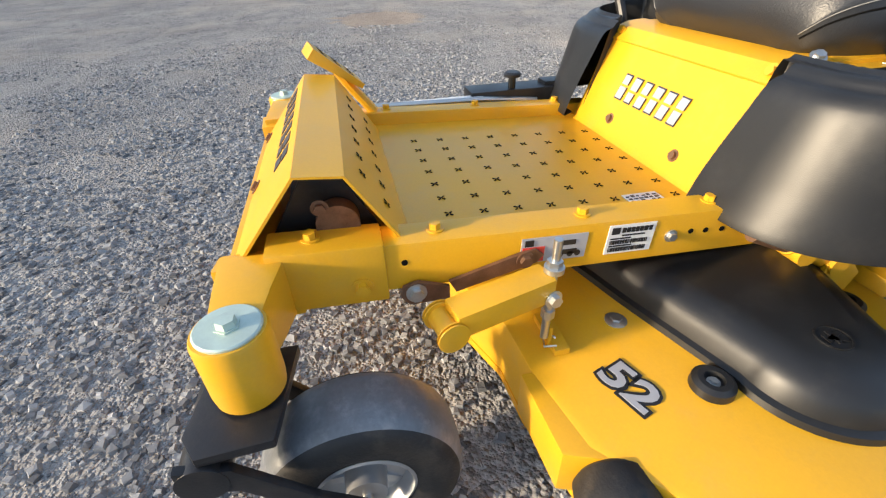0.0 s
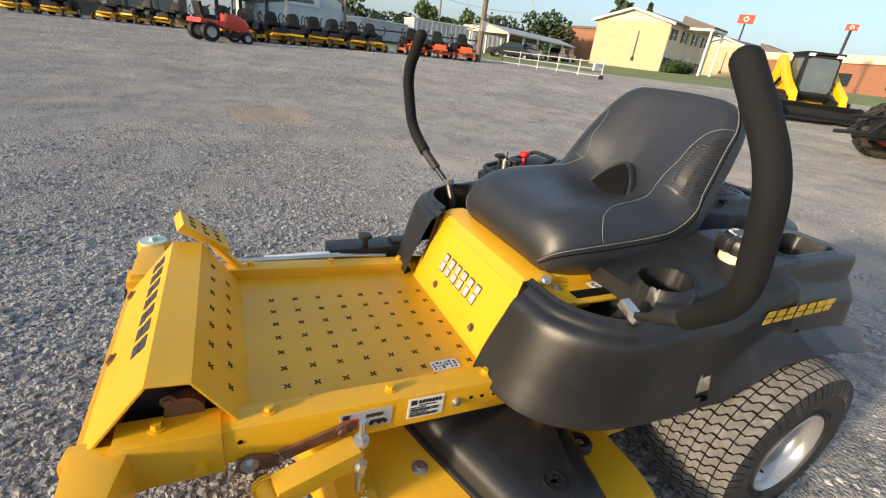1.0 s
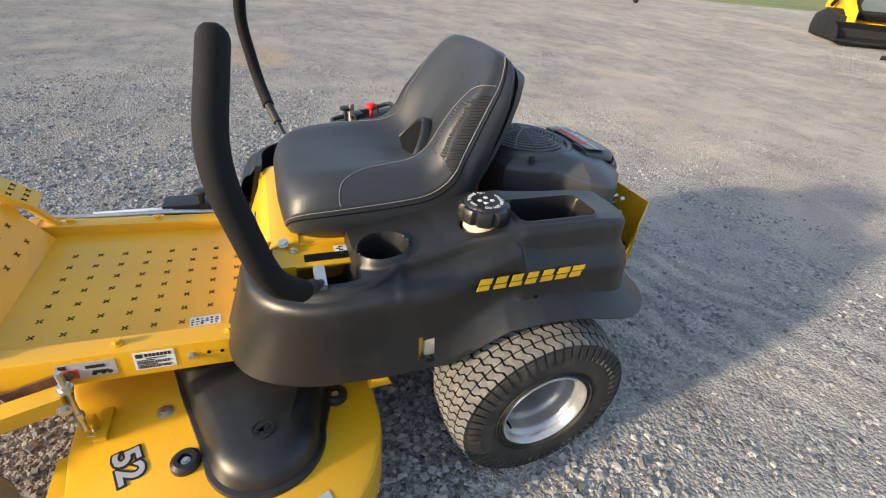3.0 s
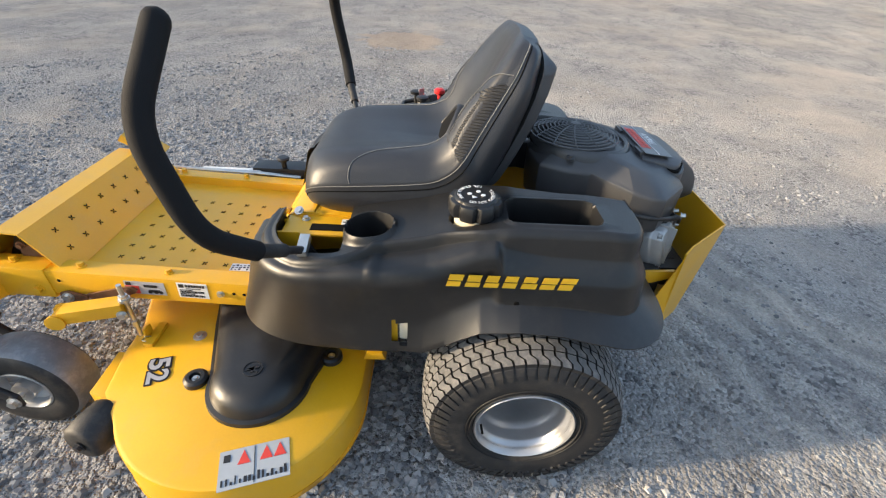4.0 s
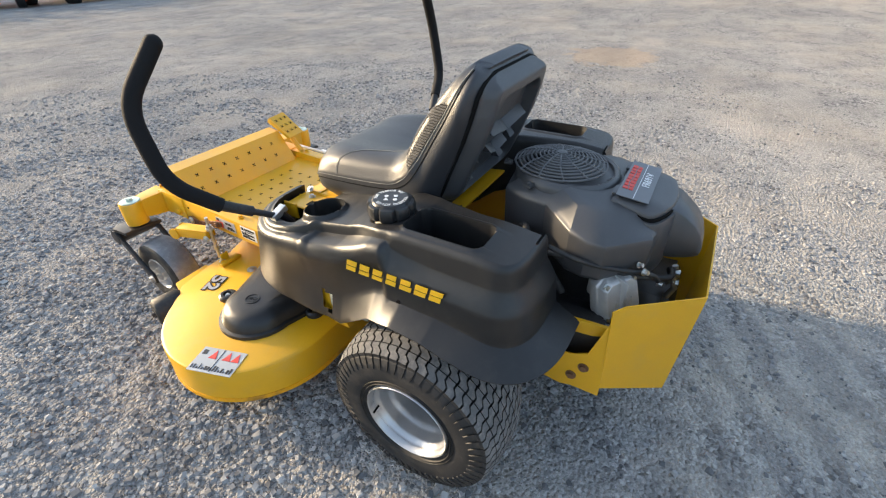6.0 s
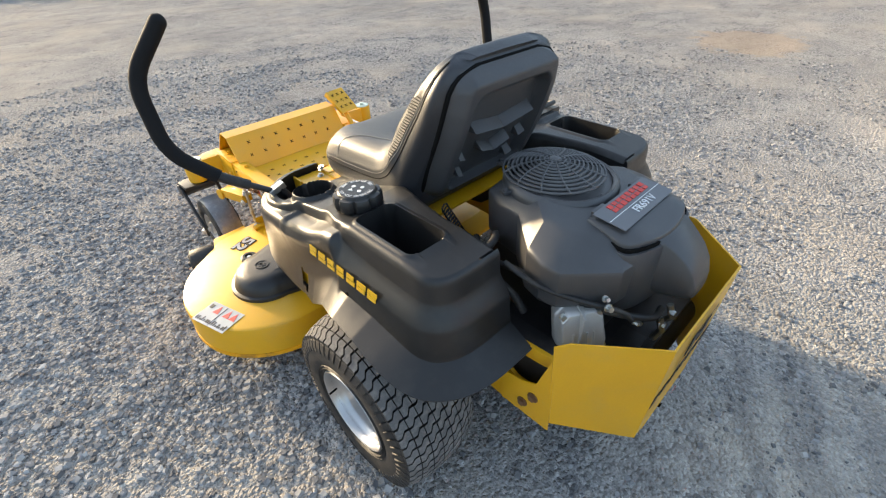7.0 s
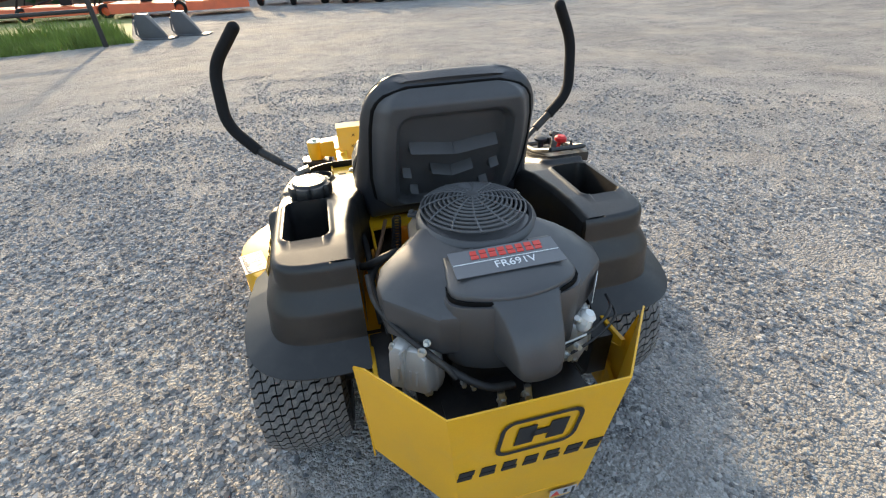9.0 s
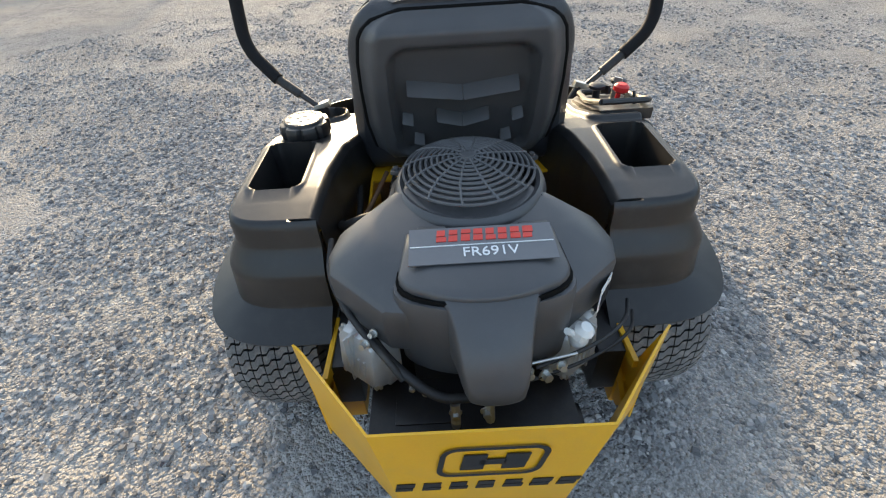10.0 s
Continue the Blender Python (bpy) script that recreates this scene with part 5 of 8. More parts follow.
edge_col = 10
last = len(columns[0]) - 1
for sg in (-1, 1):
    def skin(i, j):
        i, j = min(max(i, 0), len(columns) - 1), min(max(j, 0), last)
        i0, j0 = min(int(i), len(columns) - 2), min(int(j), last - 1)
        u, w = i - i0, j - j0
        low, high = columns[i0][j0].lerp(columns[i0][j0 + 1], w), columns[i0 + 1][j0].lerp(columns[i0 + 1][j0 + 1], w)
        return low.lerp(high, u)

    def on_seat(j, col, push=0.0012):
        """A point of the seat's skin by row and column, pushed outwards."""
        i = col if sg > 0 else len(columns) - 1 - col
        p = skin(i, j)
        n = (skin(i, j + 0.5) - skin(i, j - 0.5)).cross(skin(i + 0.5, j) - skin(i - 0.5, j))
        if n.length > 0:
            n.normalize()
        if n.dot(p - Vector((SX, p.y - 0.2 * (j > 40), p.z - 0.2))) < 0:
            n = -n
        return p + n * push

    # seam all round the edge, then the wing pads and the lines beside the ribbed panels
    for name, part_of, j0, j1 in (("edge_seam", cushion, 6, fold), ("edge_seam", backrest, fold, last - 8)):
        mpart(name, Shape().tube([on_seat(j, edge_col + 1) for j in range(j0, j1 + 1)], 0.0009, 6), THREAD, part_of)
        mpart("edge_welt", Shape().tube([on_seat(j, edge_col - 1, 0.0002) for j in range(j0, j1 + 1)], 0.0016, 6), DARK, part_of)
    wing = [(24, 13), (24, 17), (25, 21), (28, 24), (32, 25), (36, 25.5), (40, 26), (42, 26.5)]
    w = curve_pts([(a, b, 0) for a, b in wing], 36)
    mpart("wing_seam", Shape().tube([on_seat(p.x, p.y) for p in w], 0.0008, 6), THREAD, cushion)
    inner = [(42, 26.5), (46, 26.5), (50, 25.5), (54, 25), (57, 23), (59, 19), (60, 14)]
    w = curve_pts([(a, b, 0) for a, b in inner], 36)
    mpart("panel_seam", Shape().tube([on_seat(p.x, p.y) for p in w], 0.0008, 6), THREAD, backrest)
    patch = []
    for j in range(43, 59):
        a1 = 24 - 8 * max(0, (j - 54) / 4)
        patch.append([on_seat(j, edge_col + 3 + i, 0.0012) for i in range(max(2, int(a1 - edge_col - 3)) + 1)])
    width = min(len(r) for r in patch)
    mpart("ribbed_panel", Shape().grid([[r[int(round(i * (len(r) - 1) / (width - 1)))] for i in range(width)] for r in patch]), MESH_VINYL, backrest, smooth=60)

# engine
EX = -0.038
s = Shape()
# upper shroud: plan outlines, from below to the top
plan = [(0.0, 0.33), (0.09, 0.315), (0.128, 0.25), (0.135, 0.19), (0.215, 0.105), (0.228, 0.06), (0.222, 0.02), (0.13, -0.065), (0.0, -0.085)]
plan = plan + [(-x, y) for x, y in reversed(plan[1:-1])]
rings = []
for z, k, dy in ((0.585, 0.95, 0.0), (0.596, 0.985, 0.0), (0.670, 1.0, 0.0), (0.679, 0.990, 0.0), (0.688, 0.95, 0.0), (0.719, 0.74, 0.005), (0.726, 0.62, 0.006)):
    rings.append([(EX + x * k * (1.10 if x > 0 else 1.0), 0.10 + (y - 0.10) * k + dy, z + 0.028 * smoothstep(-0.05, 0.22, y) * (z > 0.65)) for x, y in plan])
s.loft(rings)
engine = mpart("engine_shroud", s, ENGINE_BLACK, label="black plastic engine shroud of a twin-cylinder petrol engine", smooth=24, bevel=0.003)
FC = Vector((EX + 0.02, 0.208, 0.0))
s = Shape().lathe([(0.138, 0.690), (0.137, 0.736), (0.132, 0.748), (0.125, 0.753), (0.118, 0.749), (0.112, 0.725)], FC, (0.0, -0.03, 1), 56, caps=False)
mpart("fan_housing", s, ENGINE_BLACK, engine, smooth=45)
# black disc and blades: the shade under the guard is put into their colour
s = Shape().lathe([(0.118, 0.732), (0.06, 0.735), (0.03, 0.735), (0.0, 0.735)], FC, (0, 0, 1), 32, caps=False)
mpart("fan_well_shade", s, DARK, engine)
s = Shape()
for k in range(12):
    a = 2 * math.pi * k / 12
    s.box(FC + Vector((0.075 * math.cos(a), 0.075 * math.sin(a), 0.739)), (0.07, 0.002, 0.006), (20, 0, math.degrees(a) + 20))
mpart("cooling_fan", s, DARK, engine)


def dome(r):
    return 0.754 + 0.026 * (1 - (r / 0.122) ** 2)


rings_r = [0.014 + 0.0105 * k for k in range(11)]
s = Shape()
for r in rings_r:
    s.tube([FC + Vector((r * math.cos(2 * math.pi * i / 48), r * math.sin(2 * math.pi * i / 48), dome(r))) for i in range(49)], 0.0029, 6)
mpart("guard_ring", s, GUARD_PLASTIC, engine, "concentric rings of the black fan guard")
s = Shape()
for k in range(12):
    a = 2 * math.pi * k / 12 + 0.2
    pts = [FC + Vector((r * math.cos(a + 0.5 * (r / 0.12) ** 2 * 0.35), r * math.sin(a + 0.5 * (r / 0.12) ** 2 * 0.35), dome(r) + 0.0015)) for r in (0.006, 0.04, 0.08, 0.105, 0.122)]
    s.tube(pts, 0.0024, 6)
s.lathe([(0.014, dome(0.0)), (0.013, dome(0) + 0.004), (0.0, dome(0) + 0.005)], FC, (0, 0, 1), 18, caps=False)
mpart("guard_spoke", s, GUARD_PLASTIC, engine)
s = Shape()
for a in (25, 100, 165, 215, 265, 325):
    t = radians(a)
    s.box(FC + Vector((0.139 * math.cos(t), 0.139 * math.sin(t), 0.736)), (0.022, 0.020, 0.008), (0, 0, a))
    s.cyl(FC + Vector((0.141 * math.cos(t), 0.141 * math.sin(t), 0.738)), FC + Vector((0.141 * math.cos(t), 0.141 * math.sin(t), 0.746)), 0.006, n=6)
mpart("guard_clip", s, ENGINE_BLACK, engine, bevel=0.002)
# hinged air-cleaner cover with its label: a plate with a bowed rear edge
EX += 0.024


def lid_line(grow=0.0):
    """Plan of the cover: straight hinge edge, slightly flared sides, bowed rear edge."""
    side = [(0.117 + grow, 0.048 + grow), (0.121 + grow, 0.010), (0.127 + grow, -0.030 - grow)]
    arc = [((0.127 + grow) * math.cos(a), -0.030 - grow - 0.058 * math.sin(a)) for a in [math.pi * k / 16 for k in range(1, 16)]]
    return side + arc + [(-x, y) for x, y in reversed(side)]


def cover_z(x, y):
    d = max(0.0, 0.046 - y)
    return 0.746 - 0.10 * d - 1.25 * max(0.0, d - 0.045) ** 2 - 0.35 * max(0.0, abs(x) - 0.09)


def lid_ring(k, h):
    return [(EX + x * k, -0.01 + (y + 0.01) * k, cover_z(x * k, -0.01 + (y + 0.01) * k) + h) for x, y in lid_line()]


s = Shape().loft([lid_ring(1.0, -0.030), lid_ring(1.0, -0.006), lid_ring(0.985, -0.001)] + [lid_ring(k, 0.0) for k in (0.955, 0.8, 0.6, 0.4, 0.2, 0.05)])
# black sheet that paints the shade in the joint round the cover
mpart("cover_gap_shade", Shape().loft([[(EX + x, y, cover_z(x, y) + h) for x, y in lid_line(0.004)] for h in (-0.045, -0.009)]), DARK, engine)
lid = mpart("air_cleaner_cover", s, ENGINE_BLACK, label="black hinged air cleaner cover with a grey label", smooth=50)
s = Shape()
for x in (-0.075, 0.085):
    s.box((EX + x, 0.047, 0.742), (0.045, 0.010, 0.008))
mpart("cover_hinge", s, ENGINE_BLACK, lid, bevel=0.002)
m = frame_of((EX, 0.006, cover_z(0, 0.006) + 0.0022), (1, 0, 0), (0, 1, 0.10))
lab = mpart("engine_label", plate(Shape(), m, -0.109, -0.038, 0.109, 0.036), mat("graphite_label", (0.12, 0.125, 0.135), 0.35, var=0.08, bump=0), lid, "graphite label with red name bars and model number", smooth=0)
word_bars("name_bar", m @ Matrix.Translation((0.008, 0.018, 0.0014)), 0.150, 0.024, 8, RED_LABEL, lab, slant=0.08)
s = Shape()
plate(s, m, -0.107, -0.0035, 0.107, -0.0022, 0.0014)
mpart("label_line", s, PALE_PRINT, lab, smooth=0)
letters("FR691V", 0.026, m @ Matrix.Translation((0.012, -0.018, 0.0014)), PALE_PRINT, lab, fit=0.082, name="model_number")
EX -= 0.024
# intake snout: a rounded scoop that runs out from under the cover
rings = []
for y, top, low, hw in ((-0.030, 0.722, 0.555, 0.080), (-0.070, 0.720, 0.555, 0.074), (-0.094, 0.714, 0.556, 0.062), (-0.116, 0.700, 0.560, 0.055), (-0.140, 0.680, 0.566, 0.050), (-0.158, 0.655, 0.574, 0.046), (-0.168, 0.626, 0.584, 0.040), (-0.171, 0.612, 0.592, 0.028)):
    r = min(hw * 0.92, (top - low) * 0.5)
    ring = [(-hw * 0.93, top), (hw * 0.93, top), (hw, top - 0.006), (hw, low + r)]
    ring += [(hw * math.cos(a), low + r - r * math.sin(a)) for a in [math.pi * k / 12 for k in range(1, 12)]]
    ring += [(-hw, low + r), (-hw, top - 0.006)]
    rings.append([(EX + 0.030 + x, y, z) for x, z in ring])
mpart("intake_snout", Shape().loft(rings), ENGINE_BLACK, engine, smooth=48)
s = Shape().loft([[(EX + 0.024 + x * k, y * k, z + (z - 0.548) / 0.18 * (cover_z(x, y) - 0.741)) for x, y in lid_line(0.010)] for z, k in ((0.548, 0.93), (0.560, 0.985), (0.640, 1.0), (0.721, 1.0), (0.727, 0.985))])
mpart("air_box", s, ENGINE_BLACK, engine, smooth=40)
# block, cylinders and covers
s = Shape().box((EX, 0.15, 0.52), (0.26, 0.26, 0.16))
s.cyl((EX, 0.17, 0.40), (EX, 0.17, 0.46), 0.12, n=28)
s.box((EX, 0.02, 0.49), (0.20, 0.10, 0.10))
block = mpart("engine_block", s, BLACK_STEEL, bevel=0.01, label="dark engine block")
for sg in (-1, 1):
    s = Shape()
    for k in range(8):
        s.box((EX + sg * (0.115 + k * 0.008), 0.045 - k * 0.006, 0.54), (0.003, 0.12, 0.11), (0, 0, sg * 38))
    mpart("cooling_fin", s, ALUMINIUM, block)
    c = Vector((EX + sg * 0.178, -0.022, 0.535))
    mm = Matrix.Translation(c) @ Euler((radians(-12), radians(sg * 8), radians(sg * 40))).to_matrix().to_4x4()
    s = Shape()
    ring = [(-0.045, -0.052), (0.045, -0.052), (0.052, -0.03), (0.048, 0.04), (0.03, 0.058), (-0.03, 0.058), (-0.048, 0.04), (-0.052, -0.03)]
    s.loft([[mm @ Vector((x * k, -h, z * k)) for x, z in ring] for h, k in ((-0.03, 1.05), (-0.004, 1.05), (0.0, 0.98), (0.018, 0.93), (0.026, 0.84))])
    vc = mpart("valve_cover", s, ALUMINIUM, block, "bare cast aluminium valve cover", bevel=0.003)
    s = Shape()
    for i in range(4):
        p = [mm @ Vector((-0.024 + i * 0.014 + dx, -0.027, z)) for dx, z in ((0, -0.028), (0.004, 0.004))]
        s.tube(p, 0.0028, 6)
    mpart("cast_rib", s, ALUMINIUM, block)
    s = Shape()
    for x, z in ((-0.040, -0.044), (0.040, -0.044), (-0.036, 0.044), (0.036, 0.044)):
        hexbolt(s, mm @ Vector((x, -0.014, z)), mm.to_3x3() @ Vector((0, -1, 0)), 0.006, 0.008)
    mpart("cover_bolt", s, ZINC, block)
s = Shape().box((EX, 0.02, 0.445), (0.36, 0.32, 0.012))
mpart("engine_plate", s, BLACK_STEEL, bevel=0.002)
s = Shape().box((EX - 0.08, -0.09, 0.43), (0.11, 0.06, 0.05))
s.box((EX + 0.05, -0.10, 0.42), (0.16, 0.05, 0.06))
s.cyl((EX - 0.14, -0.115, 0.40), (EX + 0.19, -0.115, 0.40), 0.045, n=24)
mpart("muffler", s, BLACK_STEEL, label="black exhaust muffler", bevel=0.006)
# hoses, cables and small fittings on the engine
for name, pts, r, ma in (
    ("fuel_hose", [(EX - 0.195, 0.20, 0.60), (EX - 0.205, 0.13, 0.625), (EX - 0.20, 0.04, 0.61), (EX - 0.15, -0.06, 0.585), (EX - 0.06, -0.13, 0.545), (EX + 0.0, -0.12, 0.53)], 0.008, RUBBER),
    ("breather_hose", [(EX - 0.24, 0.14, 0.66), (EX - 0.238, 0.06, 0.640), (EX - 0.19, -0.02, 0.615), (EX - 0.13, -0.085, 0.590), (EX - 0.11, -0.10, 0.56)], 0.006, RUBBER),
    ("wiring_loom", [(EX - 0.15, 0.30, 0.60), (EX - 0.20, 0.25, 0.625), (EX - 0.24, 0.20, 0.60), (EX - 0.22, 0.13, 0.575), (EX - 0.21, 0.10, 0.52)], 0.009, RUBBER),
    ("throttle_cable", [(EX + 0.10, -0.10, 0.572), (EX + 0.20, -0.07, 0.578), (EX + 0.27, -0.02, 0.575), (EX + 0.30, 0.05, 0.55)], 0.0035, RUBBER),
    ("choke_cable", [(EX + 0.08, -0.115, 0.556), (EX + 0.19, -0.085, 0.562), (EX + 0.28, -0.03, 0.556), (EX + 0.31, 0.04, 0.53)], 0.003, RUBBER),
    ("governor_rod", [(EX + 0.06, -0.10, 0.575), (EX + 0.165, -0.09, 0.59)], 0.0025, ZINC),
    ("tank_hose", [(-0.300, 0.33, 0.57), (-0.285, 0.235, 0.615), (-0.235, 0.205, 0.655), (-0.19, 0.235, 0.650), (-0.175, 0.26, 0.60)], 0.0095, RUBBER),
    ("vent_hose", [(-0.27, 0.45, 0.60), (-0.262, 0.36, 0.575), (-0.268, 0.26, 0.545), (-0.262, 0.16, 0.50)], 0.008, RUBBER),
    ("battery_cable", [(-0.20, 0.44, 0.62), (-0.225, 0.36, 0.60), (-0.255, 0.29, 0.58), (-0.25, 0.20, 0.55), (-0.235, 0.12, 0.52)], 0.0055, RUST),
):
    mpart(name, Shape().tube(pts, r, 10, bend=0.05), ma, block, smooth=60)
s = Shape()
for p, a, r in (((EX - 0.165, -0.065, 0.612), (-0.5, -1, 0.3), 0.006), ((EX - 0.152, -0.05, 0.618), (-0.5, -1, 0.5), 0.005), ((EX + 0.085, -0.11, 0.575), (0.3, -1, 0.2), 0.007), ((EX + 0.115, -0.105, 0.56), (0.3, -1, 0.2), 0.008), ((EX + 0.14, -0.10, 0.575), (0, -1, 0.4), 0.006), ((EX - 0.03, -0.135, 0.515), (0, -1, 0), 0.007), ((EX + 0.02, -0.135, 0.515), (0, -1, 0), 0.007), ((EX - 0.095, -0.10, 0.545), (-0.2, -1, 0), 0.005), ((EX - 0.075, -0.10, 0.53), (-0.2, -1, 0), 0.005)):
    hexbolt(s, p, a, r, 0.010)
s.tube([(EX - 0.03, -0.13, 0.53), (EX - 0.03, -0.142, 0.50), (EX - 0.03, -0.13, 0.465)], 0.008, 8)
s.tube([(EX + 0.025, -0.13, 0.53), (EX + 0.025, -0.142, 0.50), (EX + 0.025, -0.12, 0.47)], 0.008, 8)
mpart("engine_fitting", s, ZINC, block)
s = Shape().lathe([(0.014, 0.0), (0.016, 0.012), (0.012, 0.030), (0.016, 0.038), (0.009, 0.048)], (EX + 0.175, -0.055, 0.575), (0.15, -0.2, 1), 18)
s.box((EX + 0.180, -0.062, 0.600), (0.034, 0.016, 0.014), (0, 20, 30))
s.tube([(EX + 0.165, -0.06, 0.60), (EX + 0.15, -0.07, 0.62)], 0.006, 8)
mpart("carburettor_fitting", s, WHITE, block, "pale plastic carburettor fitting")
m = frame_of((EX + 0.222, -0.003, 0.632), (0.55, 0.75, 0), (-0.02, 0, 1))
mpart("engine_sticker", plate(Shape(), m, -0.024, -0.026, 0.024, 0.026, 0.004), WHITE, block, "white printed sticker", smooth=0)
s = Shape()
for i in range(7):
    plate(s, m, -0.02 + i * 0.006, -0.02, -0.017 + i * 0.006, 0.012, 0.0055)
mpart("printed_bar", s, INK, block, smooth=0)
s = Shape()
for i in range(90):
    a = i * 0.9
    p = Vector((-0.17 - 0.02 * i / 90, 0.43 - 0.10 * i / 90, 0.625 - 0.05 * i / 90))
    s.v.append(tuple(p + Vector((0.012 * math.cos(a), 0, 0.012 * math.sin(a)))))
sp = [Vector(p) for p in s.v]
mpart("seat_spring", Shape().tube(sp, 0.0025, 6), BLACK_STEEL)

# rear guard
GX = -0.020
top = [Vector(p) for p in ((GX - 0.314, -0.036, 0.585), (GX - 0.173, -0.204, 0.585), (GX + 0.173, -0.206, 0.585), (GX + 0.316, -0.040, 0.585))]
low = [Vector(p) for p in ((GX - 0.306, -0.045, 0.325), (GX - 0.150, -0.190, 0.245), (GX + 0.135, -0.192, 0.245), (GX + 0.306, -0.045, 0.325))]
s = Shape()


def wall(pts, d):
    c = sum(pts, Vector()) / len(pts)
    n = (pts[1] - pts[0]).cross(pts[2] - pts[0]).normalized()
    s.loft([[p for p in pts], [p + n * d for p in pts]])


wing_l = [top[0] + Vector((-0.002, 0.002, -0.006)), top[0] + Vector((0.018, -0.020, 0.004)), top[1], low[1], low[0]]
wall(wing_l, 0.004)
wall([top[1], top[2], low[2], low[1]], 0.004)
wing_r = [top[2], top[3] + Vector((-0.018, -0.020, 0.004)), top[3] + Vector((0.002, 0.002, -0.006)), low[3], low[2]]
wall(wing_r, 0.004)
guard = mpart("engine_guard", s, YELLOW, label="bent yellow steel engine guard plate", smooth=25)
s = Shape()
lip = [(GX - 0.118, -0.1925, 0.248), (GX + 0.134, -0.1925, 0.248), (GX + 0.128, -0.186, 0.200), (GX + 0.112, -0.182, 0.176), (GX - 0.020, -0.180, 0.166), (GX - 0.070, -0.184, 0.196)]
s.loft([[Vector(p) for p in lip], [Vector(p) + Vector((0, 0.004, 0.001)) for p in lip]])
mpart("hitch_plate", s, YELLOW, guard, bevel=0.001)
m = frame_of((GX + 0.086, -0.1950, 0.228), (1, 0, 0), (0, -0.10, 1))
lab = mpart("guard_label", plate(Shape(), m, -0.032, -0.014, 0.032, 0.014, 0.002), GREY_LABEL, guard, "grey and red warning label", smooth=0)
s = Shape().loft([[m @ Vector((-0.018 + x, y, h)) for x, y in ((-0.011, -0.011), (0.010, -0.011), (0, 0.012))] for h in (0.0026, 0.0036)])
mpart("red_triangle", s, RED_LABEL, lab, smooth=0)
s = Shape()
plate(s, m, 0.001, -0.007, 0.009, 0.008, 0.003)
plate(s, m, 0.020, -0.011, 0.026, 0.011, 0.003)
mpart("pictogram", s, INK, lab, smooth=0)
# near-black disc painted as the shade in the hole
mpart("guard_hole_shade", Shape().cyl((GX + 0.005, -0.1935, 0.212), (GX + 0.005, -0.186, 0.212), 0.007, n=12), DARK, guard)
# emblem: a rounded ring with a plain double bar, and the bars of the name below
nrm = (low[1] - top[1])
m = frame_of((GX + 0.003, -0.2018, 0.488), (1, -0.006, 0), (0, -nrm.y, -nrm.z))
s = Shape()


def roundrect(hw, hh, r, n=6):
    return [(sx * (hw - r) + r * math.cos(a), sy * (hh - r) + r * math.sin(a)) for sx, sy, a0 in ((1, 1, 0), (-1, 1, 90), (-1, -1, 180), (1, -1, 270)) for a in [radians(a0 + 90 * i / n) for i in range(n + 1)]]


a, b = roundrect(0.082, 0.052, 0.026), roundrect(0.073, 0.043, 0.019)
na = len(a)
s.add([m @ Vector((x + 0.15 * y, y, 0.0026)) for x, y in a] + [m @ Vector((x + 0.15 * y, y, 0.0026)) for x, y in b], [(i, (i + 1) % na, na + (i + 1) % na, na + i) for i in range(na)])
plate(s, m, -0.050, -0.026, -0.014, 0.026, 0.002, slant=0.15)
plate(s, m, 0.014, -0.026, 0.050, 0.026, 0.002, slant=0.15)
plate(s, m, -0.020, -0.008, 0.020, 0.009, 0.002, slant=0.15)
mpart("emblem", s, INK, guard, "black printed ring emblem", smooth=0)
m = frame_of((GX + 0.003, -0.1978, 0.393), (1, -0.006, 0), (0, -nrm.y, -nrm.z))
word_bars("name_bar", m @ Matrix.Translation((0, 0, 0.0006)), 0.315, 0.029, 7, INK, guard, slant=0.2, fill=0.74)
s = Shape()
for x in (GX - 0.30, GX + 0.30):
    for y, z in ((0.025, 0.339), (0.0, 0.378)):
        hexbolt(s, (-0.3285 if x < 0 else 0.2885, y, z), (-1 if x < 0 else 1, 0, 0), 0.009, 0.006)
mpart("guard_bolt", s, RUST, guard)
s = Shape().prism([(0.10, 0.45), (0.0, 0.46), (-0.05, 0.48), (-0.05, 0.50), (0.10, 0.49)], "x", -0.30, -0.29)
s.prism([(0.10, 0.45), (0.0, 0.46), (-0.05, 0.48), (-0.05, 0.50), (0.10, 0.49)], "x", 0.25, 0.26)
mpart("guard_bracket", s, YELLOW, bevel=0.002)
for x in (-0.27, 0.225):
    mpart("frame_block", Shape().box((x, 0.06, 0.43), (0.05, 0.16, 0.12)), BLACK_STEEL, bevel=0.004)
for x0, x1 in ((-0.3285, -0.3245), (0.2845, 0.2885)):
    s = Shape().prism([(-0.040, 0.560), (-0.003, 0.428), (0.030, 0.410), (0.085, 0.400), (0.085, 0.300), (-0.048, 0.300)], "x", x0, x1)
    mpart("guard_flange", s, YELLOW, guard, bevel=0.0012)

# ---- ground ----


def ground_z(x, y):
    """The lot lies level round the mower and rises gently towards the street."""
    far = min(2.1, max(0.25, 0.307 + 0.0096 * x - 0.0272 * y))
    b = -0.62 * y
    return far * smoothstep(0.9, 14.0, 0.5 * (x + b + math.sqrt((x - b) ** 2 + 2.0)) - 0.4) if x > 0 or y < 0 else 0.0


def steps(a, b, near):
    v = sorted({round(sg * r, 2) for r in list(np.arange(0, near, 0.5)) + [near * 1.25 ** k for k in range(26)] for sg in (-1, 1) if r < b})
    return v


gx = steps(0, 1500, 12)
s = Shape().grid([[(x, y, ground_z(x, y)) for y in gx] for x in gx])


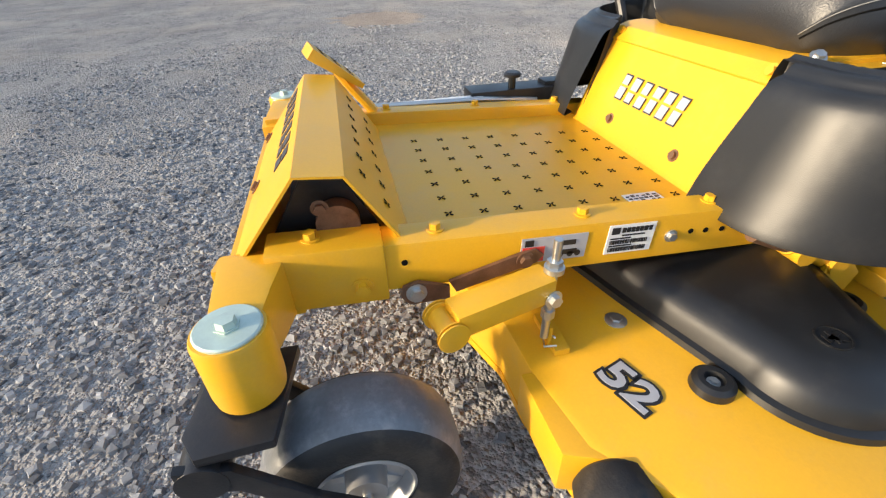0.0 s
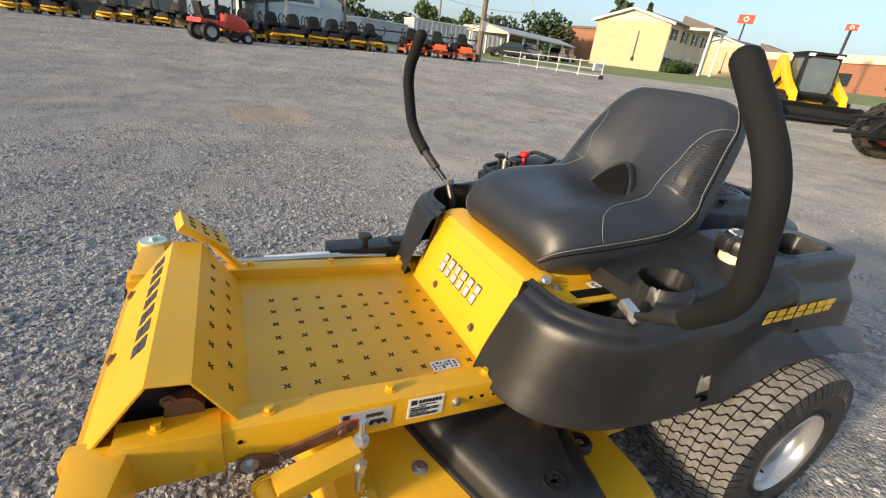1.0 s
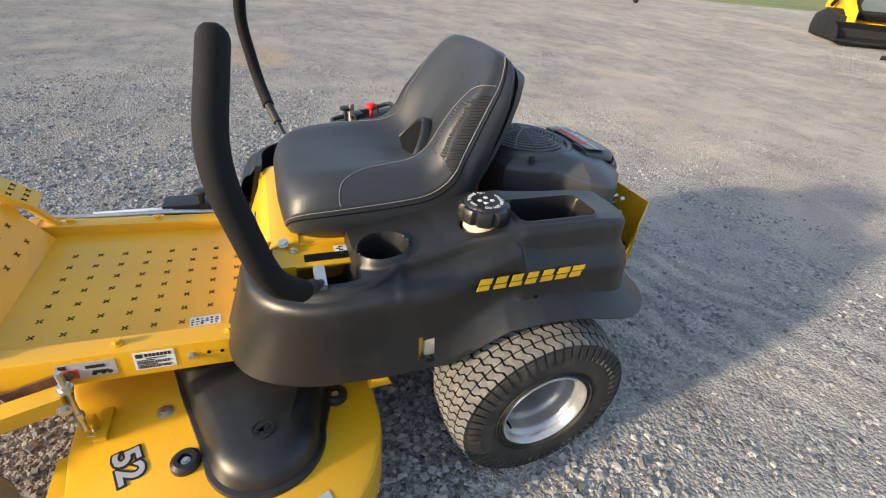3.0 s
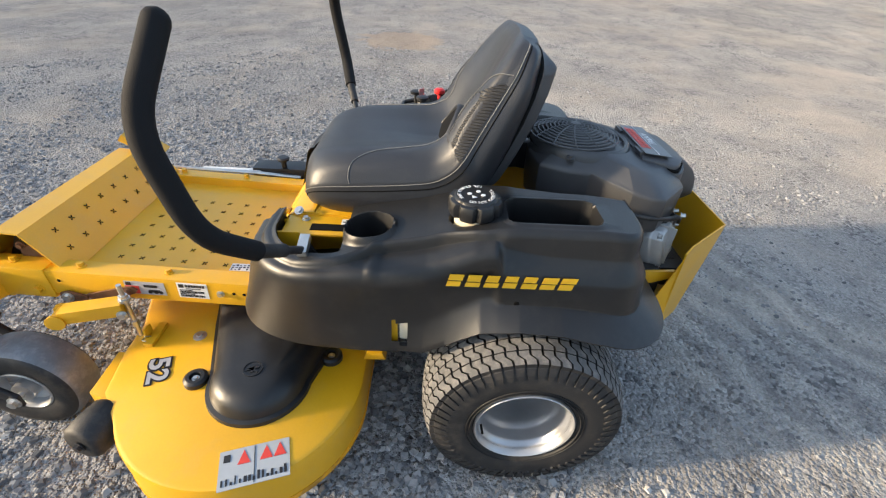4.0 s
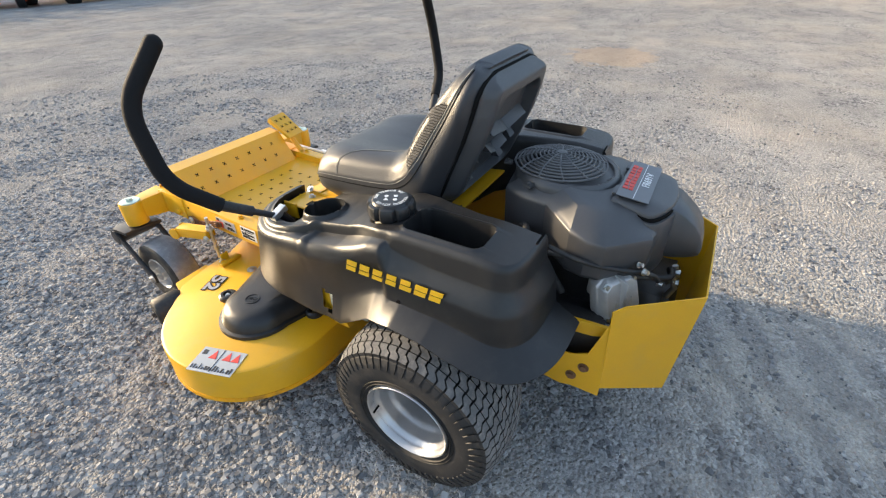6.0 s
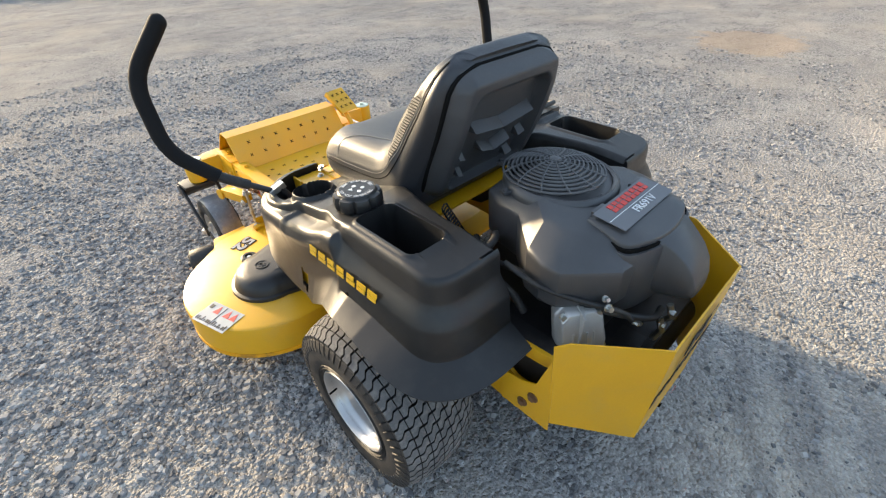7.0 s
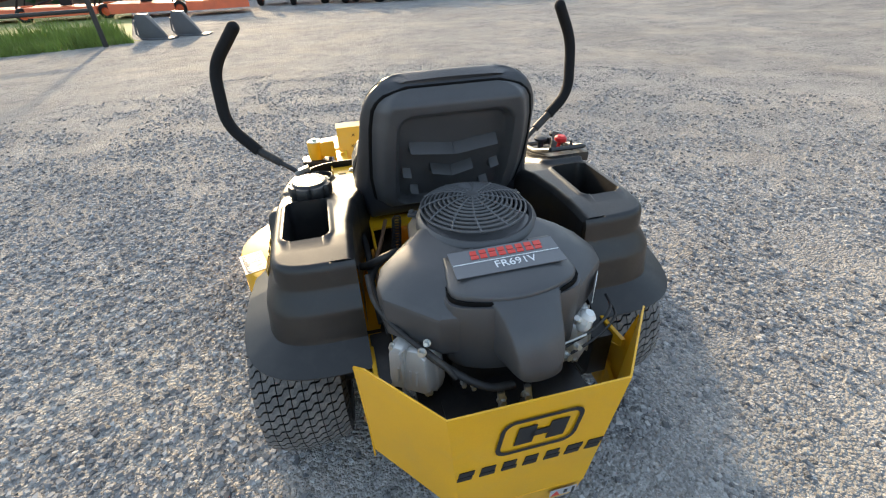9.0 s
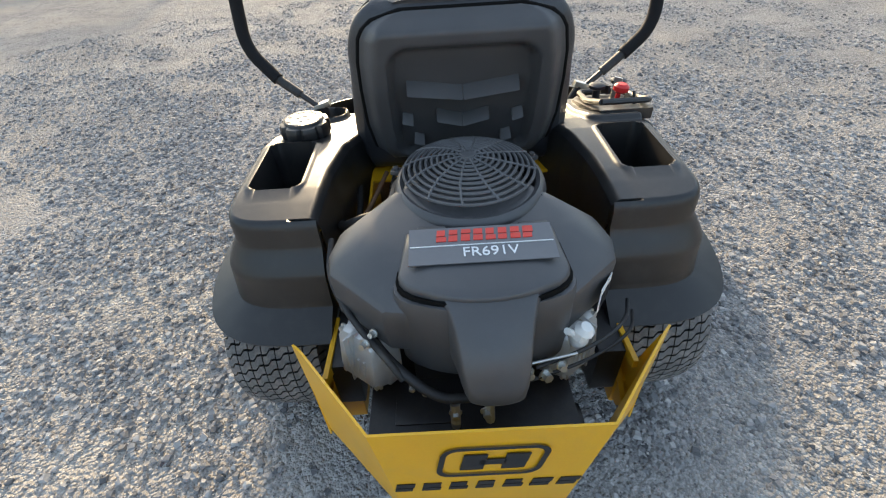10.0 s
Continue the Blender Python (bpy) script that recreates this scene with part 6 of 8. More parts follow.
def gravel_material():
    m = bpy.data.materials.new("gravel")
    m.use_nodes = True
    n, k = m.node_tree.nodes, m.node_tree.links
    b = n["Principled BSDF"]
    b.inputs["Roughness"].default_value = 0.9
    b.inputs["Specular IOR Level"].default_value = 0.08
    b.inputs["Diffuse Roughness"].default_value = 0.45
    co = n.new("ShaderNodeTexCoord")

    def tex(kind, scale, **kw):
        t = n.new(kind)
        t.inputs["Scale"].default_value = scale
        for key, v in kw.items():
            t.inputs[key].default_value = v
        k.new(co.outputs["Object"], t.inputs["Vector"])
        return t

    cell = tex("ShaderNodeTexVoronoi", 74)
    cell2 = tex("ShaderNodeTexVoronoi", 150)
    mid = tex("ShaderNodeTexNoise", 5.5, Detail=6.0, Roughness=0.65)
    big = tex("ShaderNodeTexNoise", 0.55, Detail=6.0, Roughness=0.6)
    tan = tex("ShaderNodeTexNoise", 0.9, Detail=7.0, Roughness=0.62, Distortion=0.4)

    def ramp(src, stops):
        r = n.new("ShaderNodeValToRGB")
        r.color_ramp.elements.remove(r.color_ramp.elements[1])
        r.color_ramp.elements[0].position, r.color_ramp.elements[0].color = stops[0][0], (*stops[0][1], 1)
        for p, c in stops[1:]:
            r.color_ramp.elements.new(p).color = (*c, 1)
        k.new(src, r.inputs[0])
        return r.outputs[0]

    def mix(f, a, bb, mode="MIX"):
        x = n.new("ShaderNodeMix")
        x.data_type, x.blend_type = "RGBA", mode
        if isinstance(f, float):
            x.inputs["Factor"].default_value = f
        else:
            k.new(f, x.inputs["Factor"])
        k.new(a, x.inputs["A"])
        k.new(bb, x.inputs["B"])
        return x.outputs["Result"]

    sep = n.new("ShaderNodeSeparateColor")
    k.new(cell.outputs["Color"], sep.inputs[0])
    sep2 = n.new("ShaderNodeSeparateColor")
    k.new(cell2.outputs["Color"], sep2.inputs[0])
    stones = ramp(sep.outputs[0], [(0.0, (0.10, 0.102, 0.107)), (0.40, (0.28, 0.279, 0.280)), (0.85, (0.43, 0.426, 0.418)), (1.0, (0.50, 0.49, 0.475))])
    fines = ramp(sep2.outputs[0], [(0.0, (0.28, 0.274, 0.266)), (0.5, (0.37, 0.361, 0.348)), (1.0, (0.47, 0.457, 0.438))])
    worn = n.new("ShaderNodeMapping")
    worn.inputs["Rotation"].default_value = (0, 0, radians(-35))
    worn.inputs["Scale"].default_value = (0.35, 1.0, 1.0)
    k.new(co.outputs["Object"], worn.inputs["Vector"])
    rut = tex("ShaderNodeTexNoise", 4.2, Detail=7.0, Roughness=0.68, Distortion=0.5)
    k.new(worn.outputs[0], rut.inputs["Vector"])
    packed = ramp(rut.outputs["Fac"], [(0.47, (0, 0, 0)), (0.60, (1, 1, 1))])
    # ripples of turning tyres and track grooves, as lighter and darker colour bands
    def spot(x, y, sx, sy, turn):
        v = n.new("ShaderNodeMapping")
        v.vector_type = "TEXTURE"
        v.inputs["Location"].default_value = (x, y, 0)
        v.inputs["Rotation"].default_value = (0, 0, radians(turn))
        v.inputs["Scale"].default_value = (sx, sy, 50)
        k.new(co.outputs["Object"], v.inputs["Vector"])
        ln = n.new("ShaderNodeVectorMath")
        ln.operation = "LENGTH"
        k.new(v.outputs[0], ln.inputs[0])
        return ramp(ln.outputs["Value"], [(0.45, (1, 1, 1)), (1.0, (0, 0, 0))])

    def waves(turn, scale, distortion):
        v = n.new("ShaderNodeMapping")
        v.inputs["Rotation"].default_value = (0, 0, radians(turn))
        k.new(co.outputs["Object"], v.inputs["Vector"])
        w = n.new("ShaderNodeTexWave")
        w.inputs["Scale"].default_value, w.inputs["Distortion"].default_value, w.inputs["Detail"].default_value, w.inputs["Detail Scale"].default_value = scale, distortion, 3.0, 1.4
        k.new(v.outputs[0], w.inputs["Vector"])
        return w.outputs["Fac"]

    relief = []
    for place, wv, low, high in ((spot(-0.1, -0.75, 1.3, 0.65, 21), waves(-111.7, 2.0, 6.5), 0.84, 1.10), (spot(0.85, -0.45, 0.32, 0.9, 0), waves(0, 6.0, 4.0), 0.86, 1.07), (spot(-1.25, 0.9, 0.5, 1.0, 10), waves(60, 2.2, 6.0), 0.86, 1.10)):
        relief.append((place, wv, low, high))
    c = mix(packed, mix(ramp(mid.outputs["Fac"], [(0.44, (0, 0, 0)), (0.60, (1, 1, 1))]), stones, fines), fines)
    dust_and_sun = n.new("ShaderNodeRGB")
    dust_and_sun.outputs[0].default_value = (0.48, 0.435, 0.38, 1)
    c = mix(ramp(tan.outputs["Fac"], [(0.47, (0, 0, 0)), (0.66, (0.65, 0.65, 0.65))]), c, dust_and_sun.outputs[0])
    c = mix(1.0, c, ramp(big.outputs["Fac"], [(0.3, (0.86, 0.86, 0.86)), (0.7, (1.15, 1.14, 1.12))]), "MULTIPLY")
    for place, wv, low, high in relief:
        c = mix(place, c, mix(1.0, c, ramp(wv, [(0.25, (low, low, low)), (0.75, (high, high, high * 0.98))]), "MULTIPLY"))
    # a broad tan patch: dust, with the sun's warm tone on the gravel painted in
    sun_tint = n.new("ShaderNodeMath")
    sun_tint.operation = "MULTIPLY"
    k.new(spot(0.9, -3.6, 4.2, 2.4, 10), sun_tint.inputs[0])
    k.new(ramp(tan.outputs["Fac"], [(0.34, (0, 0, 0)), (0.60, (0.7, 0.7, 0.7))]), sun_tint.inputs[1])
    c = mix(sun_tint.outputs[0], c, dust_and_sun.outputs[0])
    # a patch of spilled orange soil
    vm = n.new("ShaderNodeVectorMath")
    vm.operation = "DISTANCE"
    vm.inputs[1].default_value = (5.0, 1.08, 0.08)
    k.new(co.outputs["Object"], vm.inputs[0])
    near = n.new("ShaderNodeMath")
    near.operation = "MULTIPLY_ADD"
    near.inputs[1].default_value = -0.9
    k.new(mid.outputs["Fac"], near.inputs[0])
    k.new(vm.outputs["Value"], near.inputs[2])
    soil = n.new("ShaderNodeRGB")
    soil.outputs[0].default_value = (0.50, 0.37, 0.25, 1)
    c = mix(ramp(near.outputs[0], [(0.0, (0.5, 0.5, 0.5)), (0.14, (0, 0, 0))]), c, soil.outputs[0])
    streak = tex("ShaderNodeTexNoise", 2.2, Detail=8.0, Roughness=0.7, Distortion=0.6)
    c = mix(1.0, c, ramp(streak.outputs["Fac"], [(0.34, (0.86, 0.87, 0.89)), (0.66, (1.12, 1.11, 1.10))]), "MULTIPLY")
    pit = tex("ShaderNodeTexNoise", 70, Detail=4.0, Roughness=0.7)
    c = mix(1.0, c, ramp(pit.outputs["Fac"], [(0.36, (0.86, 0.86, 0.87)), (0.60, (1.08, 1.08, 1.08))]), "MULTIPLY")
    k.new(c, b.inputs["Base Color"])
    bp = n.new("ShaderNodeBump")
    bp.inputs["Strength"].default_value, bp.inputs["Distance"].default_value = 1.0, 0.016
    h = n.new("ShaderNodeMath")
    h.operation = "MULTIPLY_ADD"
    h.inputs[1].default_value = 0.5
    k.new(cell2.outputs["Distance"], h.inputs[0])
    k.new(cell.outputs["Distance"], h.inputs[2])
    k.new(h.outputs[0], bp.inputs["Height"])
    bp.invert = True
    k.new(bp.outputs[0], b.inputs["Normal"])
    return m


GRAVEL = gravel_material()
ground = new("ground", mesh_of("ground", s, GRAVEL, smooth=60))
tagged(ground, "grey crushed-stone gravel lot with tan dusty patches and a painted sunlit patch", "ground", kind="structure")


def stone_material():
    m = mat("crushed_stone", (0.25, 0.25, 0.255), 0.85, var=0.2, scale=30, fine=220, bump=0.2, spec=0.1, matte=0.5)
    n, k = m.node_tree.nodes, m.node_tree.links
    g = n.new("ShaderNodeNewGeometry")
    r = n.new("ShaderNodeValToRGB")
    r.color_ramp.elements[0].color, r.color_ramp.elements[1].color = (0.12, 0.123, 0.130, 1), (0.45, 0.443, 0.432, 1)
    r.color_ramp.elements.new(0.5).color = (0.30, 0.300, 0.302, 1)
    k.new(g.outputs["Random Per Island"], r.inputs[0])
    mx = n["Principled BSDF"].inputs["Base Color"].links[0].from_node
    while mx.inputs["A"].links:
        mx = mx.inputs["A"].links[0].from_node
    k.new(r.outputs[0], mx.inputs["A"])
    return m


def scatter_stones():
    rng = np.random.default_rng(5)
    count = 300000
    # denser near the way round the mower, thinning outwards
    ang, rad = rng.uniform(0, 2 * np.pi, count), 5.2 * rng.uniform(0, 1, count) ** 0.66
    x, y = -0.35 + rad * np.cos(ang) * 0.95, 0.75 + rad * np.sin(ang)
    clump = np.array([noise.noise(Vector((a * 2.1 + b * 0.9, b * 2.1 - a * 0.9, 3.0))) for a, b in zip(x, y)])
    keep = rng.uniform(-0.62, 0.62, count) < 1.25 * clump + 0.10 + 0.16 * np.clip((y - 0.2) / 0.8, -1.3, 1) - 0.62 * np.clip((rad - 1.8) / 3.2, 0, 1)
    ripple = np.sin(40.0 * (-0.37 * x + 0.93 * y) + 6.0 * clump)
    worn = (np.hypot((x + 0.1) / 1.3, (y + 0.75) / 0.75) < 1) | (np.hypot((x - 0.85) / 0.35, (y + 0.45) / 0.9) < 1)
    keep &= ~worn | (ripple < -0.1 + 1.0 * rng.uniform(-1, 1, count))
    x, y, rad = x[keep], y[keep], rad[keep]
    n = len(x)
    size = (0.0030 + 0.0115 * rng.uniform(0, 1, n) ** np.where(y < 0.2, 4.6, 3.0)) * np.where(y < 0.0, 0.85, 1.0)
    base = np.array([(a, b, c) for c in (-1, 1) for b in (-1, 1) for a in (-1, 1)], float)
    pts = base[None] * rng.uniform(0.5, 1.05, (n, 8, 3))
    pts[:, 4:, :2] *= rng.uniform(0.55, 0.85, (n, 1, 1))
    pts[:, :, 2] *= rng.uniform(0.45, 0.85, (n, 1))
    a = rng.uniform(0, 2 * np.pi, n)
    t = rng.normal(0, 0.22, n)
    ca, sa, ct, st = np.cos(a), np.sin(a), np.cos(t), np.sin(t)
    px, py, pz = pts[..., 0], pts[..., 1], pts[..., 2]
    py, pz = py * ct[:, None] - pz * st[:, None], py * st[:, None] + pz * ct[:, None]
    px, py = px * ca[:, None] - py * sa[:, None], px * sa[:, None] + py * ca[:, None]
    gz = np.array([ground_z(u, w) for u, w in zip(x, y)])
    v = np.stack([x[:, None] + px * size[:, None], y[:, None] + py * size[:, None], gz[:, None] + (pz * 0.9 + 0.16) * size[:, None]], -1).reshape(-1, 3)
    quads = np.array([(0, 2, 3, 1), (4, 5, 7, 6), (0, 1, 5, 4), (2, 6, 7, 3), (0, 4, 6, 2), (1, 3, 7, 5)])
    f = (quads[None] + (np.arange(n) * 8)[:, None, None]).reshape(-1, 4)
    me = bpy.data.meshes.new("loose_stones")
    me.from_pydata(v.tolist(), [], f.tolist())
    me.materials.append(stone_material())
    ob = new("loose_stones", me)
    tagged(ob, "loose grey crushed stones lying on the gravel lot", "gravel", kind="stuff")


scatter_stones()

# ---- the yard round the lot ----


def at_ground(x, y, sink=0.0):
    return (x, y, ground_z(x, y) - sink)


def pal(name, c, rough=0.6, **kw):
    return mat(name, c, rough, **{"var": 0.14, "scale": 1.5, "fine": 40, "bump": 0.05, **kw})


SIDING = pal("pale_metal_siding", (0.50, 0.55, 0.55), 0.5)
# Porch wall and ceiling: the shade under the roof is put into this tone.
SOFFIT = pal("shaded_wall_board", (0.36, 0.36, 0.33), 0.7)
PLUM = pal("plum_sign_paint", (0.10, 0.02, 0.045), 0.5)
WAINSCOT = pal("dark_wainscot", (0.16, 0.16, 0.15), 0.6)
POST = pal("grey_post_paint", (0.42, 0.42, 0.40), 0.6)
ROOF = pal("grey_roof_metal", (0.20, 0.21, 0.22), 0.5)
SHINGLE = pal("brown_shingle", (0.14, 0.12, 0.105), 0.9, scale=4)
TAN = pal("tan_brick", (0.52, 0.41, 0.26), 0.85, scale=2, fine=18, bump=0.2)
CREAM = pal("cream_siding", (0.66, 0.58, 0.44), 0.7)
TRIM_WHITE = pal("white_trim", (0.74, 0.73, 0.70), 0.6)
GLASS_FAR = mat("dark_window_glass", (0.03, 0.04, 0.05), 0.08, var=0.1, bump=0, spec=0.8)
SHUTTER = pal("dark_shutter", (0.03, 0.03, 0.035), 0.6)
BRICK = pal("red_brick", (0.30, 0.14, 0.085), 0.85, scale=3, fine=22)
MOW_YELLOW = pal("far_yellow_paint", (0.74, 0.40, 0.015), 0.4, scale=6)
MOW_BLACK = pal("far_black_plastic", (0.012, 0.012, 0.013), 0.6, scale=6, spec=0.3)
ORANGE = pal("orange_paint", (0.66, 0.115, 0.03), 0.4, scale=5)
TRACTOR_RED = pal("red_tractor_paint", (0.52, 0.035, 0.022), 0.35, scale=5, coat=0.2)
HUB_ORANGE = pal("orange_red_wheel", (0.80, 0.085, 0.02), 0.4, scale=5)
LOADER_YELLOW = pal("loader_yellow", (0.80, 0.50, 0.01), 0.35, scale=4, coat=0.2)
GREEN_PAINT = pal("green_paint", (0.10, 0.16, 0.10), 0.5)
BARK = pal("bark", (0.12, 0.09, 0.065), 0.95, scale=8)
LEAF = pal("leaf", (0.060, 0.098, 0.030), 0.7, scale=0.8, var=0.4)
LEAF_DARK = pal("dark_leaf", (0.038, 0.066, 0.026), 0.75, scale=0.8, var=0.4)
BUSH = pal("hedge_leaf", (0.040, 0.075, 0.022), 0.75, scale=3, var=0.4)
GRASS = pal("mown_grass", (0.155, 0.185, 0.052), 0.9, scale=0.6, fine=9, var=0.35, dirt=(0.32, 0.27, 0.11), dirt_amount=0.45)
BLADE = pal("grass_blade", (0.15, 0.22, 0.045), 0.8, scale=2, var=0.4)
GALV = mat("galvanised_pipe", (0.50, 0.50, 0.50), 0.45, metal=0.5, var=0.1, bump=0)
FENCE_BLACK = pal("black_fence_pipe", (0.02, 0.02, 0.02), 0.55)
WOOD_POLE = pal("weathered_pole", (0.17, 0.13, 0.10), 0.9, scale=5)
CONTAINER = pal("grey_trailer_paint", (0.42, 0.44, 0.46), 0.6)
CAR_PAINT = pal("silver_car_paint", (0.42, 0.43, 0.45), 0.3)
CAR_RED = pal("dark_red_car_paint", (0.22, 0.03, 0.03), 0.3)
GUNMETAL = pal("worn_grey_steel", (0.075, 0.08, 0.09), 0.5, scale=4)


def local(ob, angle):
    ob.rotation_euler = (0, 0, radians(angle))
    return ob


def crown_shape(blobs, count, leaf, seed):
    rng = random.Random(seed)
    s = Shape()
    for bx, by, bz, rx, rz in blobs:
        for _ in range(count):
            u, a = rng.uniform(-1, 1), rng.uniform(0, 2 * math.pi)
            r = rng.uniform(0.55, 1.0) * (0.85 + 0.15 * rng.random())
            h = math.sqrt(1 - u * u)
            c = Vector((bx + rx * r * h * math.cos(a), by + rx * r * h * math.sin(a), bz + rz * r * u))
            q = Euler((rng.uniform(0, 6), rng.uniform(0, 6), rng.uniform(0, 6))).to_matrix()
            w = leaf * rng.uniform(0.6, 1.4)
            s.add([c + q @ Vector(p) * w for p in ((-0.5, -0.3, 0), (0.1, -0.5, 0.15), (0.5, 0.1, 0), (0.0, 0.5, -0.15))], [(0, 1, 2, 3)])
    return s


def tree(x, y, h, w, seed, conifer=False, base=None, leaf=None):
    rng = random.Random(seed)
    t = thing("tree", "tall dark green conifer behind the houses" if conifer else "broad leafy green tree beyond the yard", "tree", at_ground(x, y) if base is None else (x, y, base))
    s = Shape()
    s.tube([(0, 0, 0), (0.02 * h, 0, h * 0.3), (0.0, 0.02 * h, h * 0.62)], 0.03 * h, 8, radii=lambda f: 0.032 * h * (1 - 0.75 * f))
    for k in range(6):
        a, z = rng.uniform(0, 6.28), h * rng.uniform(0.28, 0.5)
        s.tube([(0, 0, z), (w * 0.2 * math.cos(a), w * 0.2 * math.sin(a), z + h * 0.12), (w * 0.36 * math.cos(a), w * 0.36 * math.sin(a), z + h * 0.2)], 0.01 * h, 6)
    part("trunk", s, BARK, t)
    if conifer:
        blobs = [(rng.uniform(-0.04, 0.04) * w, rng.uniform(-0.04, 0.04) * w, h * (0.2 + 0.78 * k / 9), w * 0.5 * (1.02 - k / 9.3) * rng.uniform(0.8, 1.15), h * 0.075) for k in range(10)]
    else:
        blobs = [(w * 0.33 * math.cos(a) * rr, w * 0.33 * math.sin(a) * rr, h * zz, w * rng.uniform(0.16, 0.27), h * rng.uniform(0.12, 0.19)) for a, rr, zz in [(rng.uniform(0, 6.28), rng.uniform(0, 1), rng.uniform(0.30, 0.86)) for _ in range(11)]]
        blobs.append((0, 0, h * 0.84, w * 0.22, h * 0.15))
    part("crown", crown_shape(blobs, 90 if not conifer else 110, leaf or 0.06 * h, seed), LEAF_DARK if conifer or seed % 2 else LEAF, t, smooth=0)
    return t


# dealer's building: open porch below a broad gable
store = thing("store_building", "pale metal dealer building with a gabled front porch", "building", at_ground(29.07, 21.56, 0.1))
local(store, math.degrees(math.atan2(-0.994, 0.11)))
EAVE, LEN, RISE = 2.75, 24.0, 5.4


def spart(name, s, m, parent=store, label="", bevel=0.0):
    s.v = [(LEN - x, y, z) for x, y, z in s.v]
    return part(name, s, m, parent, label, bevel)


s = Shape().prism([(-0.5, EAVE - 0.05), (LEN + 0.5, EAVE - 0.05), (LEN / 2, EAVE + RISE)], "y", 0.02, 0.16)
gable = spart("gable_wall", s, SIDING, label="pale green-grey ribbed metal gable")
s = Shape()
for k in range(52):
    xx = 0.5 + k * 0.45
    top = EAVE + min(xx, LEN - xx) * RISE / (LEN / 2)
    if top > EAVE + 0.3:
        s.box((xx, 0.012, (EAVE + top) / 2), (0.025, 0.03, top - EAVE - 0.25))
spart("siding_rib", s, SIDING, gable)
for i in range(4):
    sign = spart("sign_block", Shape().box((9.6 + i * 1.25, -0.03, EAVE + 2.35), (1.0, 0.05, 0.95)), TRIM_WHITE, gable, "white-edged dark plum sign block")
    spart("sign_face", Shape().box((9.6 + i * 1.25, -0.075, EAVE + 2.35), (0.84, 0.05, 0.78)), PLUM, sign)
spart("eave_beam", Shape().box((LEN / 2, 0.05, EAVE - 0.12), (LEN + 0.6, 0.22, 0.18)), WAINSCOT, gable)
for x0 in (-0.8, LEN + 0.8):
    z0, z1 = EAVE - 0.12, EAVE + RISE + 0.12
    s = Shape().loft([[(x0, yy, z0), (LEN / 2, yy, z1), (LEN / 2, yy, z1 + 0.16), (x0, yy, z0 + 0.16)] for yy in (-0.35, 14.0)])
    spart("roof", s, ROOF, label="dark grey metal roof")
for sx in (0.0, 3.0, 6.0, 9.3, 12.9, 16.8, 20.6):
    s = Shape().box((sx, 0.1, EAVE / 2), (0.20, 0.20, EAVE))
    s.box((sx, 0.1, 0.12), (0.3, 0.3, 0.24))
    spart("porch_post", s, POST)
for sx in (0.2, 1.9, 3.4):
    spart("porch_post", Shape().box((sx, 5.0, EAVE / 2), (0.22, 0.22, EAVE)), WAINSCOT)
s = Shape().box((14.6, 4.5, EAVE / 2), (18.8, 0.2, EAVE))
back = spart("porch_wall", s, SOFFIT)
spart("wainscot", Shape().box((14.6, 4.37, 0.5), (18.8, 0.06, 1.0)), WAINSCOT, back)
spart("porch_ceiling", Shape().box((LEN / 2, 2.5, EAVE + 0.02), (LEN, 4.8, 0.06)), SOFFIT)
# panes coloured pale: the sky's reflection is painted into them
SKY_PANE = mat("sky_sheen_pane", (0.42, 0.46, 0.46), 0.15, var=0.1, bump=0)
for sx, w in ((6.5, 1.2), (8.0, 1.6), (11.2, 1.7), (12.8, 1.1)):
    win = spart("window_frame", Shape().box((sx, 4.36, 1.5), (w, 0.08, 0.9)), TRIM_WHITE, back)
    spart("pane", Shape().box((sx, 4.30, 1.5), (w - 0.12, 0.04, 0.78)), SKY_PANE, back)
for sx in (16.9, 18.0, 19.1):
    spart("door_frame", Shape().box((sx, 4.36, 1.15), (1.05, 0.1, 2.3)), TRIM_WHITE, back)
    spart("door_glass", Shape().box((sx, 4.29, 1.15), (0.85, 0.04, 2.1)), GLASS_FAR, back)

# a further shed and a low store seen through the porch
shed = thing("metal_shed", "pale blue-grey metal shed with a white sign board", "building", at_ground(53.5, -4.0))
local(shed, 95)
s = Shape().prism([(-4.2, 0), (4.2, 0), (4.2, 2.9), (0, 4.6), (-4.2, 2.9)], "y", 0, 8)
part("wall", s, SIDING, shed)
s = Shape()
s.loft([[(-4.5, yy, 2.85), (0, yy, 4.65), (0, yy, 4.77), (-4.5, yy, 2.97)] for yy in (-8.2, 0.3)])
s.loft([[(4.5, yy, 2.85), (0, yy, 4.65), (0, yy, 4.77), (4.5, yy, 2.97)] for yy in (-8.2, 0.3)])
s.v = [(x, -y, z) for x, y, z in s.v]
part("roof", s, ROOF, shed)
board = part("sign_board", Shape().box((-0.5, 8.05, 2.6), (3.2, 0.08, 0.8)), TRIM_WHITE, shed)
part("sign_bar", Shape().box((-0.5, 8.11, 2.6), (2.2, 0.04, 0.28)), GREEN_PAINT, board)
low_store = thing("low_shed", "low pale grey shed with a flat roof", "building", at_ground(52.0, -8.7))
local(low_store, 97)
part("wall", Shape().box((0, 0, 1.15), (4.4, 4, 2.3)), CONTAINER, low_store)
part("roof", Shape().box((0, 0, 2.36), (4.7, 4.3, 0.12)), ROOF, low_store)

# parked mowers in a row


